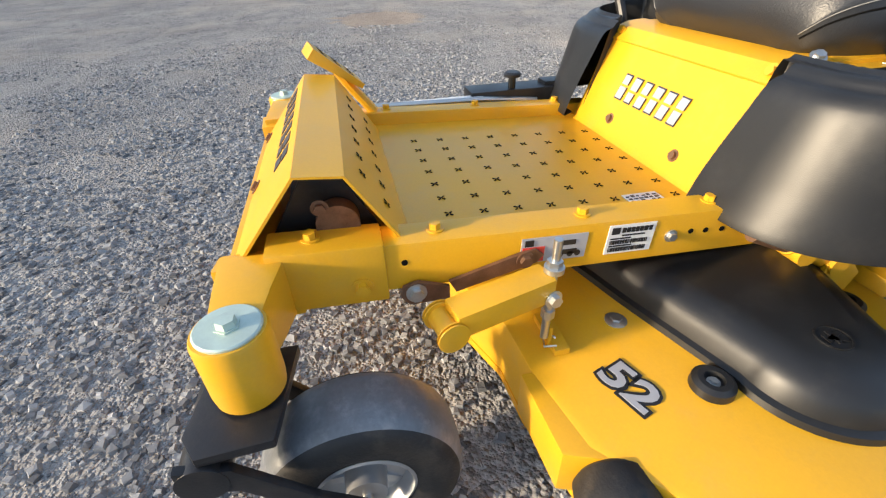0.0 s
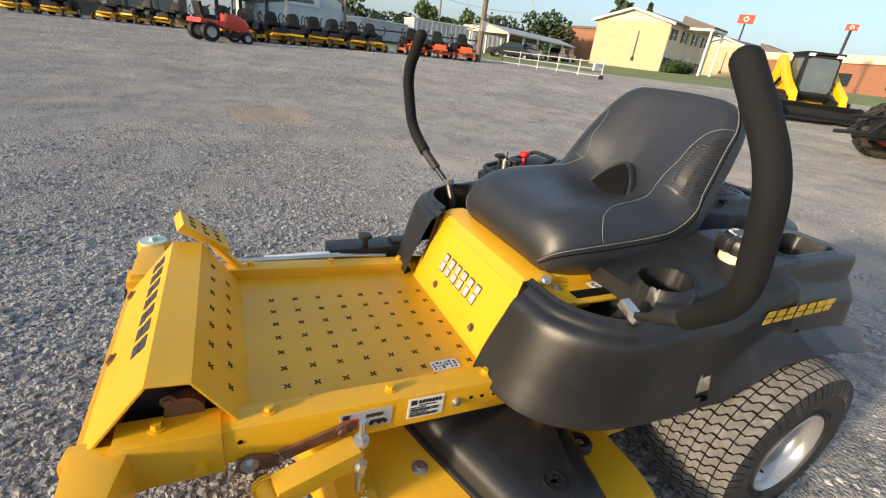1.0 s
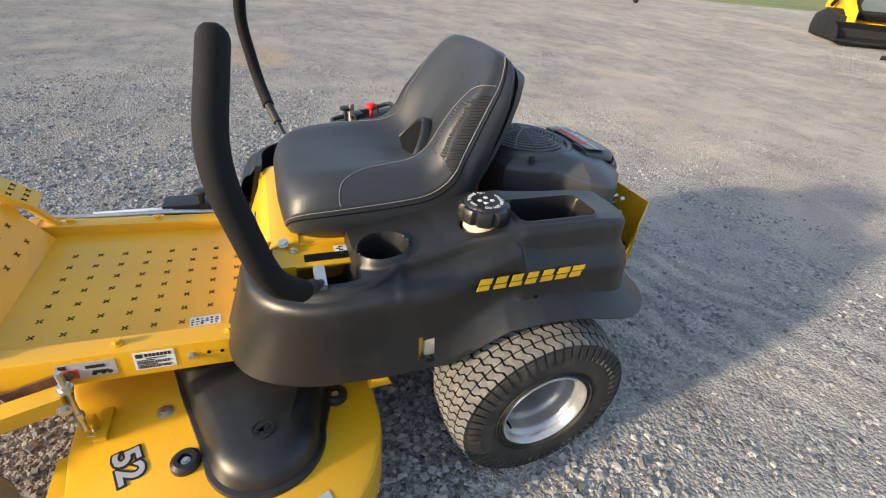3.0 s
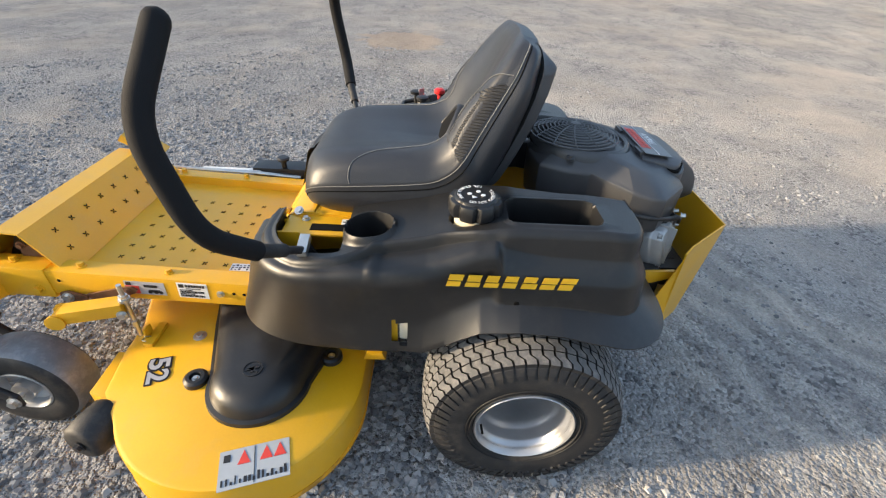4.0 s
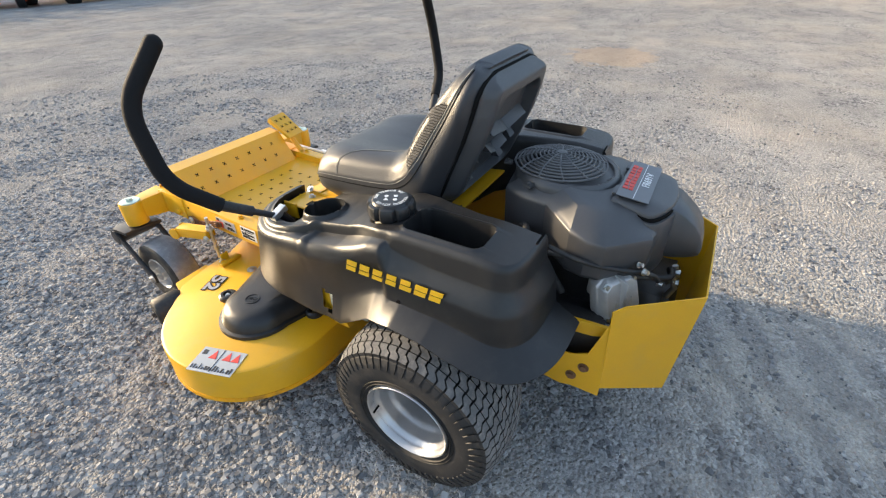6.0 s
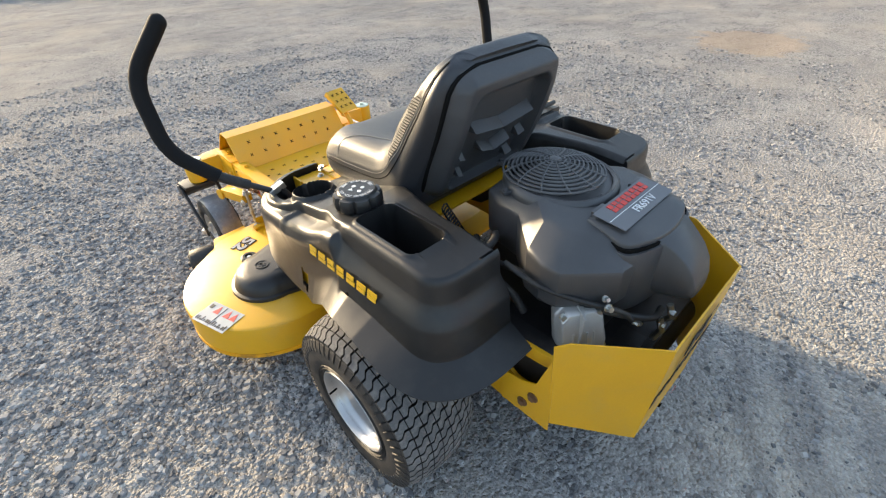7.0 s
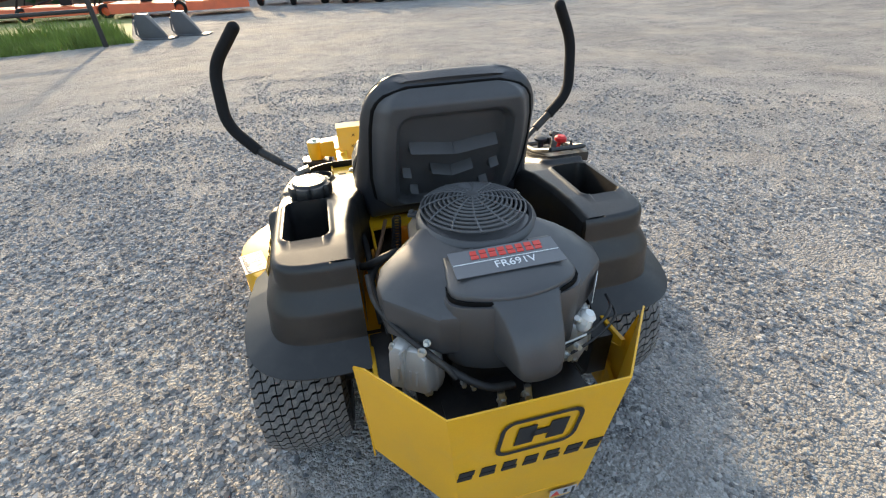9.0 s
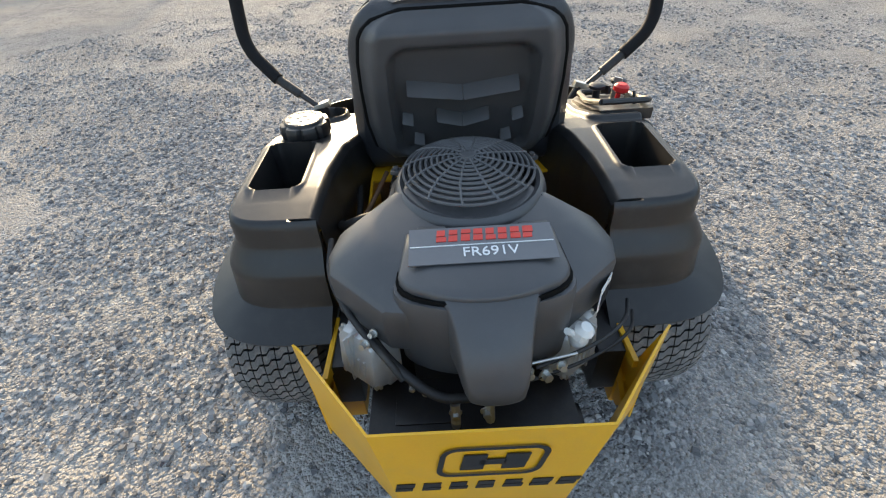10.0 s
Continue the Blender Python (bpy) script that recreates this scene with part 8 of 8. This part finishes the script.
def apartment(corner, left, depth, eave, label, seed):
    """A two-storey block: a plain gable end and a long side with windows and a portico."""
    c, l = Vector(corner), Vector(left)
    ex = (c - l).normalized()
    ang = math.degrees(math.atan2(ex.y, ex.x))
    wd = (c - l).length
    h = thing("apartment_house", label, "house", (l.x, l.y, ground_z(l.x, l.y) - 0.15))
    local(h, ang)
    peak = eave + 1.15
    # local x runs along the gable end, y away to the left of it: the block lies on the far side
    s = Shape().box((wd / 2, depth / 2, eave / 2), (wd, depth, eave))
    part("wall", s, TAN, h, "tan brick walls")
    s = Shape().prism([(-0.1, eave), (wd + 0.1, eave), (wd / 2, peak)], "y", -0.02, depth + 0.02)
    part("gable", s, CREAM, h)
    for x0, x1 in ((-0.6, wd / 2), (wd + 0.6, wd / 2)):
        z0 = eave - 0.12
        s = Shape().loft([[(x0, yy, z0), (x1, yy, peak), (x1, yy, peak + 0.14), (x0, yy, z0 + 0.14)] for yy in (-0.45, depth + 0.45)])
        rf = part("roof", s, SHINGLE, h)
        s = Shape().loft([[(x0, yy, z0 - 0.12), (x1, yy, peak - 0.1), (x1, yy, peak + 0.12), (x0, yy, z0 + 0.12)] for yy in (-0.5, -0.44)])
        part("fascia", s, TRIM_WHITE, rf)
    s = Shape().box((wd * 0.62, -0.06, 2.5), (0.08, 0.08, 2.6)).box((wd * 0.62, -0.1, 1.1), (0.3, 0.15, 0.4))
    part("service_pipe", s, SHUTTER, h)
    for row in (1.05, eave - 1.0):
        for k in range(4):
            yy = 1.0 + k * depth / 4.2
            w = part("window", Shape().box((wd + 0.03, yy, row), (0.08, 0.75, 1.0)), GLASS_FAR, h)
            s = Shape().box((wd + 0.06, yy, row), (0.04, 0.05, 1.0)).box((wd + 0.06, yy, row), (0.04, 0.75, 0.05))
            s.box((wd + 0.06, yy, row + 0.52), (0.06, 0.85, 0.06)).box((wd + 0.06, yy, row - 0.52), (0.06, 0.85, 0.06))
            part("mullion", s, TRIM_WHITE, w)
            for sg in (-1, 1):
                part("shutter", Shape().box((wd + 0.05, yy + sg * 0.55, row), (0.06, 0.30, 1.05)), SHUTTER, w)
    part("door", Shape().box((wd + 0.05, depth * 0.55, 1.0), (0.1, 0.95, 2.0)), TRIM_WHITE, h)
    part("cream_band", Shape().box((wd + 0.012, depth / 2, eave / 2), (0.02, depth - 0.1, eave - 0.1)), CREAM, h)
    py = depth * 0.42
    s = Shape().prism([(wd - 0.3, eave - 0.05), (wd + 3.0, eave - 0.1), (wd + 3.0, eave + 0.1), (wd - 0.3, eave + 1.0)], "y", py - 1.8, py + 1.8)
    pt = part("portico", s, SHINGLE, h)
    s = Shape().box((wd + 1.35, py, eave - 0.18), (3.3, 3.6, 0.24))
    part("portico_beam", s, TRIM_WHITE, pt)
    for sg in (-1, 1):
        part("column", Shape().lathe([(0.19, 0), (0.19, 0.25), (0.14, 0.3), (0.13, eave - 0.3), (0.2, eave - 0.25)], (wd + 2.75, py + sg * 1.55, 0), (0, 0, 1), 14), TRIM_WHITE, pt)
    for k in range(4):
        p = h.matrix_basis @ Vector((wd + 1.0, 0.4 + k * depth / 5, 0.0))
        ang_r = radians(ang)
        q = Vector((l.x, l.y)) + Vector((math.cos(ang_r) * (wd + 0.9) - math.sin(ang_r) * (0.3 + k * 1.5), math.sin(ang_r) * (wd + 0.9) + math.cos(ang_r) * (0.3 + k * 1.5)))
        bush = thing("shrub", "clipped dark green shrub against the house", "shrub", at_ground(q.x, q.y), group="shrubs by the houses")
        part("foliage", crown_shape([(0, 0, 0.62, 0.72, 0.68), (0.2, 0.1, 0.45, 0.6, 0.45)], 260, 0.2, seed + k), BUSH, bush, smooth=0)
        part("stem", Shape().cyl((0, 0, -0.1), (0, 0, 0.5), 0.06, n=8), BARK, bush)


apartment((34.7, -39.0), (42.7, -36.7), 11.0, 4.7, "two-storey tan brick apartment house with a gabled roof", 40)
apartment((43.3, -65.1), (50.9, -63.9), 12.0, 4.5, "further two-storey tan apartment house with a portico", 60)
# low brick block between and long brick store beyond
bb = thing("brick_building", "red brick block beside the apartments", "building", at_ground(50.5, -42.5))
local(bb, -70)
part("wall", Shape().box((0, 0, 1.9), (5, 6, 3.8)), BRICK, bb)
part("roof", Shape().box((0, 0, 3.9), (5.4, 6.4, 0.25)), SHINGLE, bb)
lb = thing("long_brick_store", "long low red brick store with a pale roof band", "building", at_ground(18.0, -66.0))
local(lb, -14)
part("wall", Shape().box((0, 0, 1.6), (60, 8, 3.6)), BRICK, lb)
part("parapet", Shape().box((0, 0, 3.75), (60.4, 8.4, 0.9)), CREAM, lb)
for k in range(9):
    part("window", Shape().box((-26 + k * 6.4, 4.03, 1.5), (2.2, 0.1, 1.4)), GLASS_FAR, lb)

# open carport and parked cars
cp = thing("carport", "open pale carport with a low grey roof", "carport", at_ground(34.5, -22.2))
local(cp, -63)
s = Shape()
for z0, z1, x0, x1 in ((1.45, 1.95, -1.9, 0), (1.45, 1.95, 1.9, 0)):
    s.loft([[(yy, x0, z0), (yy, x1, z1), (yy, x1, z1 + 0.1), (yy, x0, z0 + 0.1)] for yy in (-6.2, 6.2)])
part("roof", s, pal("pale_roof", (0.40, 0.40, 0.38), 0.7), cp)
part("gable", Shape().prism([(-1.85, 1.45), (1.85, 1.45), (0, 1.93)], "x", -6.1, -6.0), CREAM, cp)
for k in range(6):
    for sg in (-1, 1):
        part("post", Shape().box((-5.9 + k * 2.35, sg * 1.75, 0.72), (0.12, 0.12, 1.46)), TRIM_WHITE, cp)
part("back_wall", Shape().box((2.5, 1.6, 0.75), (6.5, 0.12, 1.4)), BRICK, cp)


def car(x, y, ang, paint, label):
    c = thing("parked_car", label, "car", at_ground(x, y), group="cars by the carport")
    local(c, ang)
    k = 0.78
    s = Shape().loft([[(px * k, yy * k, z * k) for px, z in ((-2.1, 0.35), (-2.15, 0.75), (-1.3, 0.92), (1.0, 0.90), (2.0, 0.72), (2.15, 0.5), (2.1, 0.3))] for yy in (-0.85, -0.8, 0.8, 0.85)])
    part("body", s, paint, c, bevel=0.03)
    s = Shape().loft([[(px * k, yy * k, z * k) for px, z in ((-1.45, 0.90), (-0.85, 1.42), (0.35, 1.42), (1.05, 0.90))] for yy in (-0.72, 0.72)])
    cb = part("cabin", s, GLASS_FAR, c, bevel=0.03)
    part("roof", Shape().box((-0.25 * k, 0, 1.44 * k), (1.15 * k, 1.3 * k, 0.05)), paint, c, bevel=0.01)
    for px in (-1.35, 1.35):
        for sg in (-1, 1):
            wheel_parts(c, px * k, sg * 0.78 * k, 0.32 * k, 0.2, MOW_BLACK, POST)


car(30.6, -18.2, 70, SHUTTER, "dark pick-up style car parked by the carport")
car(31.6, -20.6, -60, CAR_PAINT, "silver car parked by the carport")
car(37.0, -27.6, -55, CAR_PAINT, "grey car parked beyond the carport")
car(38.6, -30.0, -55, CAR_RED, "dark red car parked beyond the carport")

# long trailers behind the fence
for x0, y0, x1, y1, hh in ((40.0, -8.6, 41.6, -13.2, 1.55), (41.2, -13.9, 41.6, -19.6, 2.0), (41.4, -20.0, 41.2, -26.0, 2.05)):
    a, b = Vector((x0, y0)), Vector((x1, y1))
    t = thing("storage_trailer", "long pale grey storage trailer behind the fence", "trailer", at_ground((x0 + x1) / 2, (y0 + y1) / 2), group="trailers behind the fence")
    local(t, math.degrees(math.atan2(y1 - y0, x1 - x0)))
    ln = (b - a).length
    part("body", Shape().box((0, 0, hh / 2 + 0.1), (ln, 2.2, hh)), CONTAINER, t)
    s = Shape()
    for k in range(int(ln / 0.5)):
        s.box((-ln / 2 + 0.3 + k * 0.5, -1.12, hh / 2 + 0.1), (0.06, 0.05, hh - 0.1))
    part("rib", s, CONTAINER, t)
    part("roof", Shape().box((0, 0, hh + 0.13), (ln + 0.1, 2.3, 0.08)), TRIM_WHITE, t)

# pipe fence, gate and light pole
fence = thing("pipe_fence", "black pipe fence along the lot's edge", "fence", at_ground(21.3, -4.6))
fo = Vector(fence.location)
fp = [Vector(at_ground(*p)) - fo for p in ((21.6, -3.0), (21.3, -4.6), (21.0, -6.3), (20.7, -8.0), (20.0, -9.8))]
for p in fp:
    part("fence_post", Shape().cyl(p, p + Vector((0, 0, 0.95)), 0.045, n=10), FENCE_BLACK, fence)
for h in (0.42, 0.88):
    part("fence_rail", Shape().tube([p + Vector((0, 0, h)) for p in fp], 0.035, 8), FENCE_BLACK, fence)
gate = thing("pipe_gate", "galvanised tubular farm gate with a white sign", "gate", at_ground(16.0, -11.0))
go = Vector(gate.location)
ga, gb = Vector(at_ground(18.6, -10.4)) - go, Vector(at_ground(13.3, -11.7)) - go
for h in (0.12, 0.36, 0.60):
    part("gate_rail", Shape().tube([ga + Vector((0, 0, h)), gb + Vector((0, 0, h))], 0.022, 8), GALV, gate)
for k in range(6):
    p = ga + (gb - ga) * (k / 5)
    part("gate_bar", Shape().cyl(p + Vector((0, 0, 0.02)), p + Vector((0, 0, 0.66)), 0.025, n=8), GALV if k else FENCE_BLACK, gate)
p = gb + (ga - gb) * 0.05 + Vector((0, 0, 0.42))
part("gate_sign", Shape().box(p, (0.08, 0.45, 0.26), (0, 0, -76 + 90)), TRIM_WHITE, gate)
part("gate_wheel", Shape().cyl(gb + Vector((0, -0.05, 0.08)), gb + Vector((0, 0.05, 0.08)), 0.08, n=14), MOW_BLACK, gate)
pole = thing("light_pole", "weathered wooden pole with a lamp arm", "pole", at_ground(18.9, -9.25))
part("shaft", Shape().cyl((0, 0, -0.2), (0, 0, 9.0), 0.13, 0.10, 14), WOOD_POLE, pole)
s = Shape().tube([(0, 0, 3.55), (-0.10, 0.5, 3.62), (-0.12, 0.75, 3.55)], 0.02, 8)
part("lamp_arm", s, GALV, pole)
part("lamp_head", Shape().ball((-0.13, 0.85, 3.5), (0.11, 0.22, 0.06)), MOW_BLACK, pole)
part("meter_box", Shape().box((-0.14, 0, 1.5), (0.1, 0.22, 0.4)), GALV, pole)
far_poles = []
for x, y, hh in ((42.8, -8.5, 4.4), (73.4, -49.1, 7.2), (60.0, -25.0, 6.0)):
    up = thing("utility_pole", "wooden utility pole with a cross arm", "pole", at_ground(x, y), group="utility poles")
    part("shaft", Shape().cyl((0, 0, -0.5), (0, 0, hh), 0.13, 0.09, 10), WOOD_POLE, up)
    part("cross_arm", Shape().box((0, 0, hh - 0.4), (0.1, 1.6, 0.12), (0, 0, 25)), WOOD_POLE, up)
    far_poles.append(Vector(at_ground(x, y)) + Vector((0, 0, hh - 0.3)))
wire = thing("overhead_wire", "thin overhead power wires between the poles", "wire", (0, 0, 0))
for a, b in ((Vector(at_ground(18.9, -9.25)) + Vector((0, 0, 8.5)), far_poles[1]), (far_poles[0], far_poles[2]), (far_poles[2], far_poles[1])):
    part("strand", Shape().tube([a.lerp(b, t) - Vector((0, 0, 4 * 0.5 * t * (1 - t))) for t in [i / 10 for i in range(11)]], 0.018, 5), MOW_BLACK, wire)

# advertising signs on tall poles
for x, y, hh, w, red in ((50.5, -72.5, 9.0, 2.2, True), (27.2, -55.0, 5.9, 1.0, True), (15.6, -50.0, 6.9, 1.2, False)):
    sg_ = thing("pole_sign", "red panel sign with a white patch on a tall pole" if red else "blue panel sign on a tall pole", "sign", at_ground(x, y), group="pole signs")
    local(sg_, math.degrees(math.atan2(1.3 - y, -1 - x)))
    part("pole", Shape().cyl((-0.1, 0, 0), (-0.1, 0, hh), 0.13, n=10), FENCE_BLACK, sg_)
    part("panel", Shape().box((0, 0, hh), (0.2, w, w * 0.55)), pal("sign_red", (0.68, 0.06, 0.03)) if red else pal("sign_blue", (0.05, 0.08, 0.30)), sg_)
    part("emblem", Shape().lathe([(w * 0.17, 0), (w * 0.17, 0.03), (w * 0.1, 0.03), (w * 0.1, 0)], (0.11, 0, hh), (1, 0, 0), 20, caps=False), TRIM_WHITE, sg_)

# trees
for i, (x, y, h, w, con, base) in enumerate((
    (72, -11.5, 6.0, 7.5, False, 0), (77, -18.0, 8.2, 8.5, False, 0), (80, -22.5, 5.8, 6.5, False, 0), (79, -27.0, 6.4, 7.5, False, 0), (78, -30.2, 8.6, 5.6, False, 0), (78, -33.5, 6.0, 6, False, 0.4),
    (75, -36.6, 7.6, 6.5, False, 0.5), (72, -41.5, 7.0, 7.5, False, 0.8), (72, -45, 5.6, 7, False, 0.8), (46.8, -33.4, 6.4, 7.4, False, 0.3), (49.5, -37.0, 4.8, 5.6, False, 0.6),
    (53.6, -50.0, 11.0, 8.0, True, 0.6), (51.6, -53.0, 9.4, 6.0, True, 0.6), (70, -15, 5.0, 7, False, 0), (84, -38, 6.4, 9, False, 0.5), (33, -80, 6.5, 7, False, 1), (24, -84, 6.0, 6, False, 1))):
    tree(x, y, h, w, 100 + i, con, base)

# ---- the far side, ahead of the mower ----
patch("grass_bank", [(-3.9, 10.1), (-16.0, 5.2), (-24.0, 24.0), (-8.0, 24.0)], GRASS, "rough green grass bank beside the lot")


def blades(x0, y0, x1, y1, n, seed):
    rng = random.Random(seed)
    s = Shape()
    for _ in range(n):
        u, v = rng.random(), rng.random() ** 1.5
        x, y = x0 + (x1 - x0) * u - 0.5 * v * 3, y0 + (y1 - y0) * u + 3.2 * v
        h, a = rng.uniform(0.08, 0.30) * (1.6 if noise.noise(Vector((x * 1.2, y * 1.2, 0))) > 0.1 else 0.7), rng.uniform(0, 6.28)
        c, d = Vector((x, y, 0)), Vector((math.cos(a), math.sin(a), 0))
        s.add([c - d * 0.012, c + d * 0.012, c + d.cross(Vector((0, 0, 1))) * h * 0.3 + Vector((0, 0, h))], [(0, 1, 2)])
    return s


gb = new("tall_grass", mesh_of("tall_grass", blades(-3.9, 10.2, -9.0, 8.2, 9000, 4), BLADE, smooth=0))
tagged(gb, "tufts of tall green grass along the bank", "grass", kind="stuff")
f2 = thing("pipe_rail_fence", "dark steel pipe fence on the grass bank", "fence", (-4.31, 9.91, 0))
part("fence_post", Shape().cyl((0, 0, -0.1), (0, 0, 1.35), 0.045, n=12), FENCE_BLACK, f2)
part("fence_post", Shape().cyl((-2.6, -0.75, -0.1), (-2.6, -0.75, 1.35), 0.045, n=12), FENCE_BLACK, f2)
part("fence_rail", Shape().tube([(0.0, 0, 0.62), (-5.2, -1.5, 0.62)], 0.035, 10), FENCE_BLACK, f2)
part("fence_rail", Shape().tube([(0.0, 0, 1.3), (-5.2, -1.5, 1.3)], 0.035, 10), FENCE_BLACK, f2)
# steel implement blades leaning on the lot
for x, y in ((-3.65, 10.45), (-3.05, 10.75)):
    bl = thing("implement_blade", "dark pointed steel implement blade standing on the gravel", "implement", (x, y, 0), group="implement blades")
    local(bl, -14)
    s = Shape().loft([[(-0.22, 0, 0.02), (0.42, 0.05, 0.0), (0.30, 0.05, 0.06), (0.02, 0.0, 0.46), (-0.16, 0.0, 0.48), (-0.22, 0.0, 0.36)], [(-0.22, 0.14, 0.02), (0.42, 0.10, 0.0), (0.30, 0.12, 0.06), (0.02, 0.16, 0.46), (-0.16, 0.16, 0.48), (-0.22, 0.16, 0.36)]])
    part("blade", s, GUNMETAL, bl, bevel=0.01)
    part("edge", Shape().tube([(-0.22, 0.0, 0.36), (-0.26, 0.0, 0.12), (-0.18, 0.0, 0.02), (0.42, 0.05, 0.01)], 0.018, 8), GUNMETAL, bl)
    part("foot", Shape().box((0.2, 0.1, 0.015), (0.5, 0.3, 0.03)), GUNMETAL, bl, bevel=0.005)


def rotary_cutter(x, y, ang, seed):
    rc = thing("rotary_cutter", "orange tractor-drawn rotary cutter deck", "implement", (x, y, 0), group="orange rotary cutters")
    local(rc, ang)
    part("deck", Shape().loft([[(-0.9, yy, z) for yy, z in ((-0.75, 0.16), (0.75, 0.16), (0.70, 0.42), (-0.70, 0.42))], [(0.8, yy, z) for yy, z in ((-0.75, 0.16), (0.75, 0.16), (0.70, 0.36), (-0.70, 0.36))]]), ORANGE, rc, bevel=0.02)
    part("gearbox", Shape().box((0, 0, 0.52), (0.3, 0.26, 0.24)), MOW_BLACK, rc, bevel=0.03)
    part("drive_shaft", Shape().tube([(0.1, 0, 0.56), (1.1, 0, 0.72)], 0.05, 10), MOW_BLACK, rc)
    for sg in (-1, 1):
        part("hitch_bar", Shape().tube([(0.7, sg * 0.4, 0.3), (1.0, sg * 0.3, 0.95), (-0.7, 0.0, 0.46)], 0.03, 8), MOW_BLACK, rc)
    wheel_parts(rc, -1.15, 0.0, 0.2, 0.14, MOW_BLACK, ORANGE)
    part("tail_fork", Shape().tube([(-0.85, 0, 0.42), (-1.15, 0.1, 0.42), (-1.15, 0.1, 0.2)], 0.03, 8), ORANGE, rc)


rotary_cutter(-3.1, 16.1, 8, 1)
rotary_cutter(-5.2, 16.4, 5, 2)
rotary_cutter(-7.4, 16.6, 10, 3)
rotary_cutter(-9.6, 17.0, 10, 3)


def implement(x, y, paint, label, ang, k):
    im = thing("farm_implement", label, "implement", (x, y, 0), group="implements in the far row")
    local(im, ang)
    part("frame", Shape().box((0, 0, 0.45), (1.5, 0.9, 0.16)).box((0.3, 0, 0.75), (0.12, 0.6, 0.5)), paint, im, bevel=0.02)
    for sg in (-1, 1):
        part("arm", Shape().tube([(-0.6, sg * 0.4, 0.45), (-0.2 + 0.1 * k, sg * 0.4, 1.25), (0.9, sg * 0.4, 0.2)], 0.06, 8, bend=0.15), paint, im)
        wheel_parts(im, -0.3, sg * 0.55, 0.3, 0.18, MOW_BLACK, paint)
    part("mast", Shape().tube([(0.1, 0, 0.5), (0.2, 0, 1.4)], 0.05, 8), MOW_BLACK, im)


rng = random.Random(21)
for k in range(15):
    implement(-1.4 + k * 0.95 + rng.uniform(-0.2, 0.2), 18.1 - 0.27 * k + rng.uniform(-0.2, 0.3), (ORANGE, TRACTOR_RED, TRACTOR_RED, ORANGE, GREEN_PAINT, MOW_BLACK)[k % 6], ("orange implement parked in a far row", "red implement parked in a far row", "red implement parked in a far row", "orange implement parked in a far row", "green implement parked in a far row", "black implement parked in a far row")[k % 6], 80 + rng.uniform(-20, 20), k % 3)
hedge = thing("hedgerow", "long dark green hedgerow behind the implements", "hedge", (-8, 25.5, 0))
part("foliage", crown_shape([(x * 1.7 - 17, 0.5 * math.sin(x * 2.1), 1.3, 1.5, 1.5 + 0.3 * math.sin(x * 1.3)) for x in range(26)], 190, 0.42, 9), BUSH, hedge, smooth=0)
part("stem", Shape().box((4, 0, 0.3), (44, 0.8, 0.7)), BARK, hedge)
